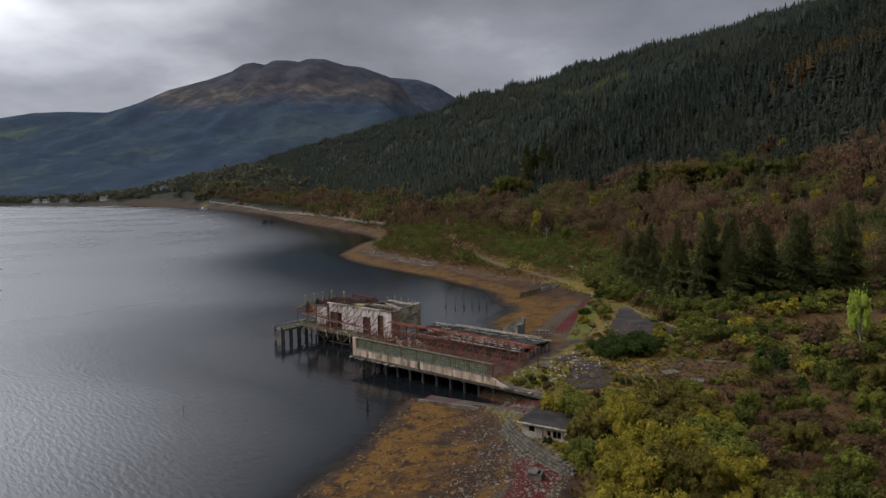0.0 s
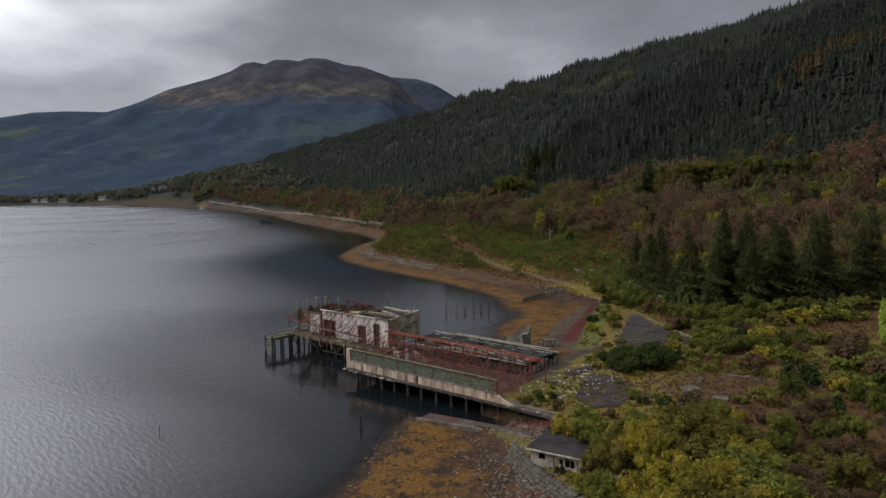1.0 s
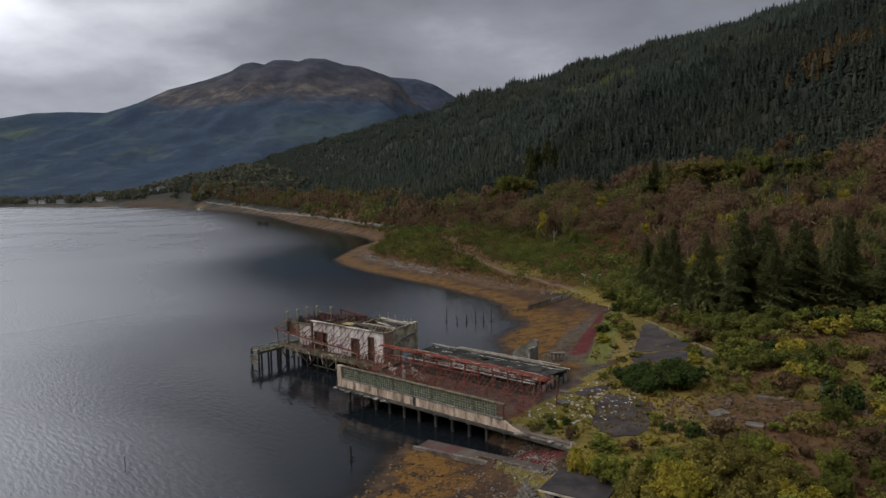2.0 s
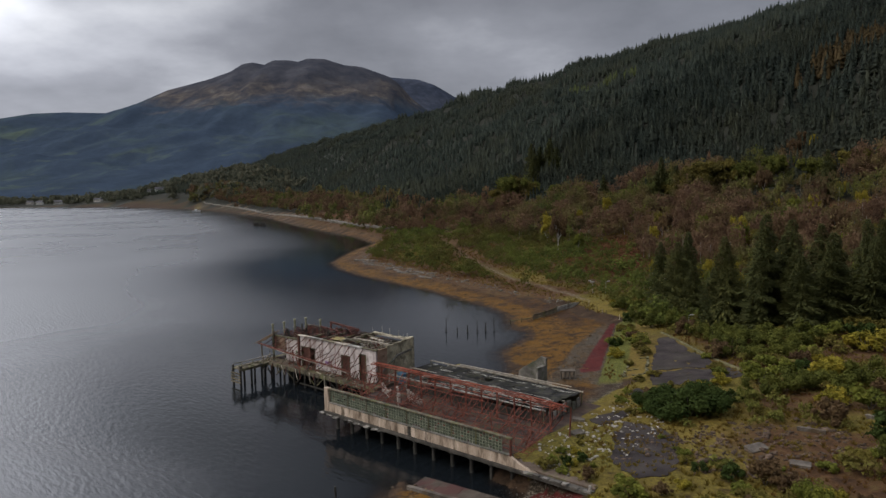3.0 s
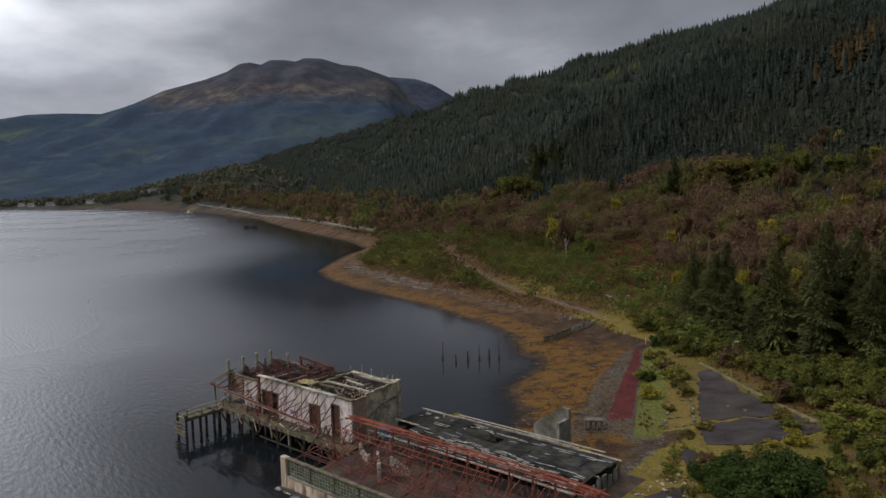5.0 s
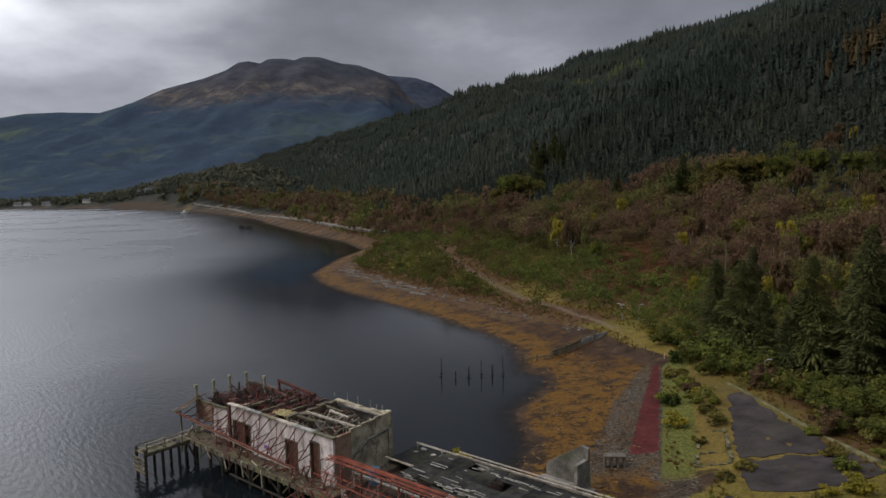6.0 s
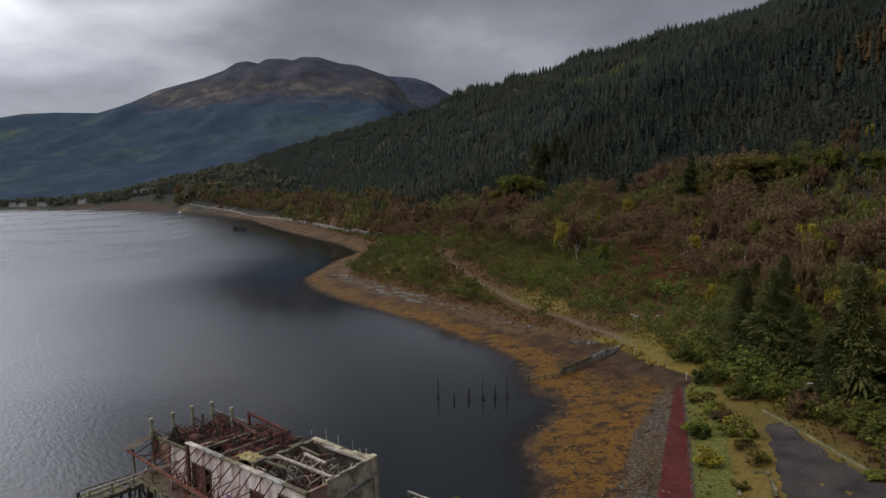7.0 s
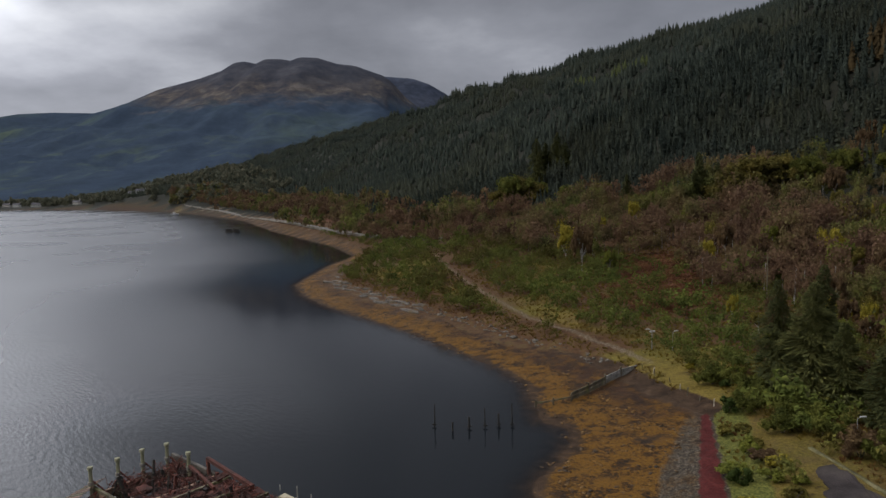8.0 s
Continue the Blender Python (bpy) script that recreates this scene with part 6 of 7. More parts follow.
# sea wall of laid stones below the hut
line = [(5.0, 77.5), (5.6, 75.2), (5.9, 73.7), (7.0, 70.4), (8.3, 67.6), (9.7, 65.2), (10.6, 63.2)]
seawall = tagged(new("sea_wall"), "sloping weedy stone sea wall below the hut", "wall")
for (ax, ay), (bx, by) in zip(line, line[1:]):
    ln = math.hypot(bx - ax, by - ay)
    m = max(2, int(ln / 0.55))
    ang = math.degrees(math.atan2(by - ay, bx - ax))
    for k in range(m):
        px, py = ax + (bx - ax) * (k + 0.5) / m, ay + (by - ay) * (k + 0.5) / m
        for c in range(5):
            nxn, nyn = (by - ay) / ln, -(bx - ax) / ln
            off = -0.16 * c
            shift = 0.25 if c % 2 else 0
            part("stone", box((-0.27, -0.25, -0.17), (0.27, 0.25, 0.16), 0.03, 0.045), sea_wall_m, seawall, "",
                 pose(px - nxn * off * -1 + (bx - ax) / ln * shift, py - nyn * off * -1 + (by - ay) / ln * shift, 0.95 + 0.34 * c + rg.uniform(-0.03, 0.03), rg.uniform(-6, 6), rg.uniform(-4, 4), ang + rg.uniform(-5, 5)))

# derelict hut
HUT = pose(7.0, 73.1, -0.35, 0, 0, -31)
hut = empty("hut", HUT, "derelict low white-rendered hut with a dark felt roof", "hut")
holes = [(0.75, 1.5, 3.05, 3.75), (2.9, 3.35, 2.95, 3.55), (3.5, 4.5, 2.75, 3.6), (6.2, 6.75, 2.3, 3.8)]
cuts = sorted({0.0, 9.0, *[e for h in holes for e in h[:2]]})
for c0, c1 in zip(cuts, cuts[1:]):
    hole = [h for h in holes if h[0] <= c0 and c1 <= h[1]]
    spans = [(2.0, hole[0][2]), (hole[0][3], 4.08)] if hole else [(2.0, 4.08)]
    for z0, z1 in spans:
        part("front_wall", box((c0, 0, z0), (c1, 0.22, z1)), hut_m, hut)
part("side_wall", box((0, 0.23, 2.0), (0.22, 4.5, 4.08)), hut_m, hut)
part("side_wall", box((8.78, 0.23, 2.0), (9.0, 4.5, 4.08)), hut_m, hut)
part("back_wall", box((0.23, 4.28, 2.0), (8.77, 4.5, 4.08)), hut_m, hut)
part("floor", box((0.23, 0.23, 2.2), (8.77, 4.27, 2.3)), black_m, hut)
part("roof", box((-0.35, -0.4, 4.09), (5.3, 4.8, 4.3), 0.03, 0.02), slate_m, hut)
part("roof", box((5.3, -0.35, 3.85), (9.3, 4.7, 4.06), 0.03, 0.02), slate_m, hut, "lower sagging felt roof")
part("fascia", box((-0.37, -0.46, 4.02), (5.3, -0.405, 4.2)), pale_wood, hut)
part("downpipe", bar((2.35, -0.08, 2.2), (2.35, -0.08, 4.05), 0.09, sides=8), batten_m, hut, "white downpipe")
part("downpipe", bar((4.75, -0.08, 2.2), (4.75, -0.08, 4.05), 0.11, sides=8), batten_m, hut, "white downpipe")
part("door", box((5.35, -0.03, 2.2), (6.1, -0.005, 3.8)), surface("rust_orange_door", [(0.2, 0.08, 0.04), (0.32, 0.14, 0.08)], 1.6, 8, 0.8, 0.2), hut, "rust-orange boarded door")
for h in holes[:3]:
    part("window_frame", box((h[0], 0.02, h[2]), (h[0] + 0.06, 0.16, h[3])), pale_wood, hut)
    part("window_frame", box((h[0] + 0.06, 0.02, h[2]), (h[1], 0.16, h[2] + 0.06)), pale_wood, hut)
part("window_frame", box((4.0, 0.05, 2.81), (4.06, 0.16, 3.6)), pale_wood, hut)

# boat slip beside the pier
slip_mud = surface("weed_covered_slip", [(0.022, 0.017, 0.013), (0.05, 0.037, 0.027), (0.085, 0.068, 0.052)], 0.5, 10, 0.85, 0.4, stain=((0.06, 0.018, 0.015), 0.8, 0.35))
slip = tagged(new("slipway"), "cracked concrete boat slip with a raised kerb running into the weed", "slipway")
for k in range(6):
    f0, f1 = k / 6, (k + 0.985) / 6

    def slip_pt(f, s):
        e0, e1 = Vector((-5.6, 91.2, 0.12)), Vector((7.43, 79.7, 1.95))
        g0, g1 = Vector((-3.9, 94.2, 0.05)), Vector((8.2, 82.3, 1.9))
        return e0.lerp(e1, f).lerp(g0.lerp(g1, f), s)

    bm = bmesh.new()
    q = [slip_pt(f0, 0.14), slip_pt(f1, 0.14), slip_pt(f1, 1), slip_pt(f0, 1)]
    up_, dn = [bm.verts.new(p) for p in q], [bm.verts.new(p - Vector((0, 0, 0.5))) for p in q]
    bm.faces.new(up_)
    bm.faces.new(dn[::-1])
    for i in range(4):
        bm.faces.new((dn[i], dn[(i + 1) % 4], up_[(i + 1) % 4], up_[i]))
    part("slab", bm, slip_mud, slip)
    bm = bmesh.new()
    q = [slip_pt(f0, 0.0), slip_pt(f1, 0.0), slip_pt(f1, 0.13), slip_pt(f0, 0.13)]
    up_, dn = [bm.verts.new(p + Vector((0, 0, 0.3))) for p in q], [bm.verts.new(p - Vector((0, 0, 0.6))) for p in q]
    bm.faces.new(up_)
    bm.faces.new(dn[::-1])
    for i in range(4):
        bm.faces.new((dn[i], dn[(i + 1) % 4], up_[(i + 1) % 4], up_[i]))
    part("kerb", bm, weedy_conc, slip)

boxy = empty("concrete_chamber", pose(7.5, 64.2, gz(7.5, 64.2) - 0.1, 2, 0, -22), "small square concrete chamber on the red weed", "chamber")
for lo, hi in (((-0.65, -0.55, 0), (0.65, -0.4, 0.75)), ((-0.65, 0.4, 0), (0.65, 0.55, 0.75)), ((-0.65, -0.395, 0), (-0.5, 0.395, 0.75)), ((0.5, -0.395, 0), (0.65, 0.395, 0.75))):
    part("wall", box(lo, hi, 0.015), weedy_conc, boxy)
part("lid", box((-0.75, -0.65, 0.755), (0.2, 0.65, 0.86), 0.02), weedy_conc, boxy)

# posts standing in the water
for px, py, h in ((-3, 163, 2.9), (-0.7, 161.4, 1.1), (1.4, 162.1, 1.5), (3.4, 162.3, 2.5), (5.1, 162.7, 1.7), (6.8, 162.6, 3.0), (-12.1, 88.8, 1.6)):
    po = empty("mooring_post", pose(px, py, 0), "blackened timber mooring post standing in the loch", "post", "mooring posts")
    part("shaft", bar((0, 0, -3), (rg.uniform(-0.1, 0.1), 0, h), 0.2 if h > 2 else 0.24, sides=8, taper=0.6 if h > 2 else 0.9), black_wood, po)
    if h > 1.2:
        part("crosspiece", bar((-0.3, 0.05, 0.25), (0.3, 0.05, 0.3), 0.14), black_wood, po)
st = empty("marker_stake", pose(-36, 86.2, 0), "thin leaning stake standing in the loch", "stake")
part("shaft", bar((0, 0, -3), (0.1, 0, 1.7), 0.09, sides=6), black_wood, st)

# raft moored in the bay
raft = empty("raft", pose(-156, 554, 0, 0, 0, 8), "dark moored work raft with a low cabin", "raft")
part("hull", box((-5, -2, -0.4), (5, 2, 0.7), 0.1), black_wood, raft)
part("cabin", box((-4.4, -1.3, 0.7), (-0.6, 1.3, 2.4), 0.05), black_wood, raft)
part("cabin", box((1.0, -1.3, 0.7), (4.4, 1.3, 2.0), 0.05), black_wood, raft)

# groyne across the head of the bay
gro = tagged(new("groyne"), "old timber and slab groyne across the weedy beach", "groyne")
pts = [(10.6, 169.6), (13.0, 169.8), (15.6, 170.6), (18.4, 173.0), (21.4, 176.0), (24.4, 179.0), (27.4, 181.2)]
for i, ((ax, ay), (bx, by)) in enumerate(zip(pts, pts[1:])):
    g0, g1 = min(gz(ax, ay), 1.15), min(gz(bx, by), 1.15)
    part("post", bar((ax, ay, g0 - 0.6), (ax, ay, g0 + (1.6 if i > 2 else 1.0)), 0.22), old_wood, gro)
    if i > 1:
        for zz in (0.15, 0.72):
            part("slab", bar((ax, ay, g0 + zz + 0.27), (bx, by, g1 + zz + 0.27), 0.09, 0.5), batten_m if i > 3 else old_wood, gro)
    else:
        part("rail", bar((ax, ay, g0 + 0.6), (bx, by, g1 + 0.6), 0.16), old_wood, gro)


# lamps
def street_lamp(px, py, h, rz, label):
    ob = empty("street_lamp", pose(px, py, gz(px, py), 0, 0, rz), label, "street lamp", "street lamps")
    part("base", bar((0, 0, -0.2), (0, 0, 0.7), 0.17, sides=8), lamp_m, ob)
    part("post", bar((0, 0, 0.7), (0, 0, h), 0.1, sides=8, taper=0.7), lamp_m, ob)
    part("arm", bar((0, 0, h), (0.45, 0, h + 0.08), 0.06, sides=6), lamp_m, ob)
    part("head", box((0.3, -0.12, h + 0.05), (1.0, 0.12, h + 0.2), 0.03), lamp_head_m, ob)


street_lamp(41.1, 148.2, 2.6, 10, "slim grey street lamp with a pale head by the apron")
street_lamp(31.9, 189.1, 3.0, 160, "slim grey street lamp beside the shore track")
street_lamp(34.6, 186.9, 3.0, 20, "slim grey street lamp beside the shore track")
street_lamp(56.4, 162.0, 4.6, 30, "slim grey street lamp among the trees")
fl = empty("floodlight_pair", pose(31.7, 188.2, gz(31.7, 188.2)), "pair of pale floodlights on a short pole", "floodlight")
part("pole", bar((0, 0, -0.2), (0, 0, 2.9), 0.09, sides=6), lamp_m, fl)
part("lamp", box((-0.42, -0.12, 2.8), (-0.08, 0.12, 3.1), 0.03), lamp_head_m, fl)
part("lamp", box((0.08, -0.12, 2.85), (0.42, 0.12, 3.15), 0.03), lamp_head_m, fl)
buoy = empty("red_buoy", pose(42.3, 142.0, gz(42.3, 142)), "faded red buoy lying in the grass", "buoy")
red_m = surface("faded_red_plastic", [(0.35, 0.03, 0.025), (0.5, 0.05, 0.04)], 1.5, 6, 0.5, 0.1)
bm = bmesh.new()
bmesh.ops.create_icosphere(bm, subdivisions=2, radius=0.38, matrix=pose(0, 0, 0.34))
part("float", bm, red_m, buoy)
part("lug", bar((0, 0, 0.68), (0, 0, 0.85), 0.12, sides=6), red_m, buoy)
telegraph = empty("utility_pole", pose(60.5, 211, gz(60.5, 211)), "grey wooden utility pole among the birches", "pole")
part("shaft", bar((0, 0, -0.5), (0, 0, 9.5), 0.28, sides=8, taper=0.7), old_wood, telegraph)
part("crossarm", bar((-0.7, 0, 9.0), (0.7, 0, 9.0), 0.12), old_wood, telegraph)

# bank fence, foundations and loose slabs
fence = tagged(new("bank_fence"), "leaning bleached fence posts along the grassy bank", "fence")
for k in range(8):
    f = k / 7 + rg.uniform(-0.05, 0.05)
    px, py = 27.5 + 4.5 * f + rg.uniform(-0.3, 0.3), 180 - 16 * f
    part("post", bar((px, py, gz(px, py) - 0.3), (px + rg.uniform(-0.25, 0.25), py, gz(px, py) + rg.uniform(0.5, 1.2)), 0.1), pale_wood if k % 3 == 1 else old_wood, fence)
moss_block = surface("mossy_block", [(0.05, 0.045, 0.02), (0.09, 0.085, 0.04), (0.14, 0.13, 0.08)], 1.1, 8, 0.95, 0.4, random_value=0.2)
found = tagged(new("foundation_walls"), "low mossy foundation walls of a vanished building", "ruin")
for (ax, ay), (bx, by) in (((23.5, 124), (26.8, 132.5)), ((26.8, 132.5), (29.2, 131.6)), ((23.5, 124), (26.6, 122.9)), ((24.6, 127), (27.8, 125.9)), ((25.6, 129.6), (28.6, 128.7)), ((26.6, 122.9), (29.2, 131.6))):
    m = max(2, int(math.hypot(bx - ax, by - ay) / 0.9))
    for k in range(m):
        if rg.random() < 0.45:
            continue
        p0, p1 = Vector((ax + rg.uniform(-0.3, 0.3), ay, 0)).lerp(Vector((bx, by, 0)), k / m), Vector((ax + rg.uniform(-0.3, 0.3), ay, 0)).lerp(Vector((bx, by, 0)), (k + 0.97) / m)
        g0 = gz(p0.x, p0.y)
        part("block", bar((p0.x, p0.y, g0 + 0.05), (p1.x, p1.y, g0 + rg.uniform(0.0, 0.12)), 0.34, rg.uniform(0.2, 0.4)), moss_block, found)
for ax, ay, bx, by, h in ((44.4, 100.4, 47.8, 95.4, 0.5), (41.4, 92.9, 44.8, 91.0, 0.45), (49.4, 87.7, 52.4, 82.6, 0.5), (35.5, 97.5, 37.6, 95.8, 0.4)):
    sl = tagged(new("kerb_wall"), "long low mossy concrete kerb wall in the undergrowth", "kerb")
    m = 4
    for k in range(m):
        p0, p1 = Vector((ax, ay, 0)).lerp(Vector((bx, by, 0)), k / m), Vector((ax, ay, 0)).lerp(Vector((bx, by, 0)), (k + 0.98) / m)
        part("kerb_block", bar((p0.x, p0.y, gz(p0.x, p0.y) + 0.2), (p1.x, p1.y, gz(p1.x, p1.y) + 0.2), 0.4, h), weedy_conc, sl)
for px, py, w, rz in ((29.2, 92.8, 1.1, 20), (31.4, 88.5, 0.9, -30), (12.6, 99.3, 0.8, 35), (13.5, 103.5, 0.7, -12)):
    sl = empty("loose_slab", pose(px, py, gz(px, py), rg.uniform(-8, 14), rg.uniform(-8, 8), rz), "grey concrete slab lying tilted in the rubble", "slab", "loose slabs")
    part("slab", box((-w, -w * 0.6, -0.15), (w, w * 0.6, 0.3), 0.04, 0.06), weedy_conc, sl)
tbl = empty("inlet_frame", pose(15.8, 126.0, gz(15.8, 126) - 0.1, 0, 0, -4), "small concrete inlet frame on stub legs", "frame")
part("top", box((-1.1, -0.5, 1.2), (1.1, 0.5, 1.38), 0.02), weedy_conc, tbl)
for a in (-0.95, -0.3, 0.3, 0.95):
    part("leg", box((a - 0.1, -0.4, 0), (a + 0.1, 0.4, 1.195)), weedy_conc, tbl)


# ---- village and boat on the far shore ----
def cottage(px, py, rz, w, d, h, wall_c, roof_c, label):
    ob = empty("cottage", pose(px, py, gz(px, py) - 0.3, 0, 0, rz), label, "house", "far cottages")
    wm = surface("cottage_wall", [tuple(0.85 * c for c in wall_c), wall_c], 0.5, 6, 0.9, 0.1)
    rm = surface("cottage_roof", [roof_c, tuple(1.4 * c for c in roof_c)], 0.7, 6, 0.85, 0.2)
    part("wall", box((-w / 2, -d / 2, 0), (w / 2, d / 2, h), 0.05), wm, ob)
    bm = bmesh.new()
    rr = d * 0.38
    vs = [bm.verts.new(p) for p in ((-w / 2 - 0.4, -d / 2 - 0.4, h), (w / 2 + 0.4, -d / 2 - 0.4, h), (w / 2 + 0.4, d / 2 + 0.4, h), (-w / 2 - 0.4, d / 2 + 0.4, h), (-w / 2 - 0.4, 0, h + rr), (w / 2 + 0.4, 0, h + rr))]
    for f in ((0, 1, 5, 4), (2, 3, 4, 5), (0, 4, 3), (1, 2, 5), (3, 2, 1, 0)):
        bm.faces.new([vs[i] for i in f])
    rf = part("roof", bm, rm, ob)
    part("chimney", box((w / 2 - 1.2, -0.5, h + rr - 0.8), (w / 2 - 0.2, 0.5, h + rr + 1.2)), wm, rf)
    for k in range(4):
        x0 = -w / 2 + w * (k + 0.5) / 4
        part("window", box((x0 - 0.6, -d / 2 - 0.06, h * 0.4), (x0 + 0.6, -d / 2 + 0.1, h * 0.8)), black_m, ob)


for px, py, rz, w, d, h, wc in ((-560, 1290, 20, 17, 9, 6, (0.72, 0.72, 0.7)), (-590, 1318, 10, 12, 8, 5, (0.7, 0.7, 0.68)), (-700, 1330, 0, 14, 8, 5, (0.66, 0.64, 0.6)),
                                (-830, 1415, 15, 16, 9, 5, (0.74, 0.73, 0.7)), (-875, 1425, 5, 13, 8, 5, (0.7, 0.7, 0.68)), (-905, 1440, 5, 13, 8, 5, (0.7, 0.66, 0.62)), (-985, 1410, -10, 15, 9, 6, (0.72, 0.72, 0.7)), (-1010, 1440, 10, 15, 9, 6, (0.6, 0.58, 0.55))):
    cottage(px, py, rz, w, d, h, wc, (0.06, 0.06, 0.07), "small white far-off cottage among trees on the loch head")
boat = empty("moored_boat", pose(-343, 905, -0.5, 0, 0, 25), "white fishing boat lying off the far shingle", "boat")
white_m = surface("white_gelcoat", [(0.7, 0.7, 0.69), (0.8, 0.8, 0.79)], 1, 5, 0.4, 0.05)
bm = bmesh.new()
ring = [(-5, 0.0), (-4.6, 1.5), (0, 1.7), (3.5, 1.2), (5.6, 0), (3.5, -1.2), (0, -1.7), (-4.6, -1.5)]
t_, b_ = [bm.verts.new((x, y, 1.7 + 0.06 * max(0, x))) for x, y in ring], [bm.verts.new((x * 0.8, y * 0.45, 0)) for x, y in ring]
bm.faces.new(t_)
bm.faces.new(b_[::-1])
for i in range(8):
    bm.faces.new((b_[i], b_[(i + 1) % 8], t_[(i + 1) % 8], t_[i]))
part("hull", bm, white_m, boat)
part("wheelhouse", box((-1.5, -0.9, 1.7), (1.2, 0.9, 3.8), 0.08), white_m, boat)
part("mast", bar((1.3, 0, 1.8), (1.4, 0, 5.5), 0.12, sides=6), lamp_m, boat)


# ---- near trees and bushes ----
bark_m = surface("grey_bark", [(0.06, 0.05, 0.04), (0.11, 0.095, 0.08), (0.16, 0.145, 0.125)], 2, 8, 0.9, 0.4)
birch_bark = surface("pale_birch_bark", [(0.18, 0.17, 0.155), (0.34, 0.33, 0.31), (0.45, 0.44, 0.42)], 2.5, 8, 0.85, 0.3)
tones = {
    "yellow": leaves("turning_leaves", [(0.12, 0.11, 0.019), (0.21, 0.185, 0.029), (0.31, 0.25, 0.038), (0.20, 0.20, 0.033)], tree=0.35, speck=0.4),
    "green": leaves("green_leaves", [(0.066, 0.080, 0.020), (0.138, 0.152, 0.031), (0.22, 0.23, 0.045)], tree=0.35, speck=0.4),
    "olive": leaves("olive_leaves", [(0.080, 0.070, 0.022), (0.14, 0.122, 0.032), (0.215, 0.18, 0.044)], tree=0.35, speck=0.4),
    "brown": leaves("russet_twigs", [(0.070, 0.046, 0.028), (0.115, 0.076, 0.043), (0.16, 0.11, 0.052)], tree=0.35, speck=0.4),
    "gorse": leaves("dark_gorse", [(0.026, 0.042, 0.012), (0.044, 0.066, 0.018), (0.064, 0.088, 0.024)], tree=0.5, speck=0.5),
    "aged": leaves("dull_olive_leaves", [(0.052, 0.050, 0.018), (0.105, 0.092, 0.026), (0.175, 0.14, 0.036)], tree=0.2, speck=0.4),
    "dark": leaves("deep_green_leaves", [(0.048, 0.057, 0.016), (0.096, 0.106, 0.025), (0.155, 0.158, 0.036)], tree=0.3, speck=0.4),
    "lime": leaves("lime_leaves", [(0.17, 0.24, 0.04), (0.27, 0.35, 0.06), (0.36, 0.42, 0.08)]),
}
conifer_m = leaves("fir_needles", [(0.050, 0.060, 0.028), (0.090, 0.100, 0.039), (0.145, 0.145, 0.05)])
rt = np.random.RandomState(21)
rq = random.Random(23)


def crown_mesh(kind, cards, size, squash, lobes):
    v, f = clump_shape(rt, cards, size, squash, True, lobes, 0.72, (0.16, 0.36) if lobes < 30 else (0.1, 0.3))
    return tri_mesh("crown", v, f, tones[kind])


def make_tree(kind, h, spread, bark, label, cat="tree", cards=1500, size=0.07):
    """A broadleaf tree: forked trunk and limbs under a crown of many leaf clumps."""
    ob = empty("broadleaf_tree", Matrix(), label, cat)
    cb = h * (0.1 if kind == "lime" else rq.uniform(0.08, 0.2) if bark is birch_bark else rq.uniform(0.12, 0.26))
    part("trunk", bar((0, 0, -0.4), (rq.uniform(-0.2, 0.2), rq.uniform(-0.2, 0.2), h * 0.8), (0.02 if bark is birch_bark else 0.045) * h + 0.04, sides=7, taper=0.35), bark, ob)
    for k in range(5):
        a = k * 1.257 + rq.uniform(-0.4, 0.4)
        z0 = h * rq.uniform(0.2, 0.45)
        part("limb", bar((0, 0, z0), (math.cos(a) * spread * 0.62, math.sin(a) * spread * 0.62, z0 + h * rq.uniform(0.2, 0.4)), 0.022 * h + 0.02, sides=5, taper=0.3), bark, ob)
    cr = new("crown", crown_mesh(kind, cards, size, 1.0, 46))
    cr.parent = ob
    cr.matrix_basis = Matrix.Translation((0, 0, cb)) @ Matrix.Diagonal((spread, spread, (h - cb) / 1.55, 1))
    return ob


def make_bush(kind, w, h, label, cards=1000, size=0.09):
    ob = empty("bush", Matrix(), label, "bush")
    bm = bmesh.new()
    for k in range(5):
        a = k * 1.3
        add_bar(bm, (0, 0, -0.2), (math.cos(a) * w * 0.4, math.sin(a) * w * 0.4, h * 0.6), 0.07, sides=5, taper=0.4)
    part("stem", bm, bark_m, ob)
    cr = new("crown", crown_mesh(kind, cards, size, 1.0, 15))
    cr.parent = ob
    cr.matrix_basis = Matrix.Translation((0, 0, -0.12 * h)) @ Matrix.Diagonal((w, w, h / 1.5, 1))
    return ob


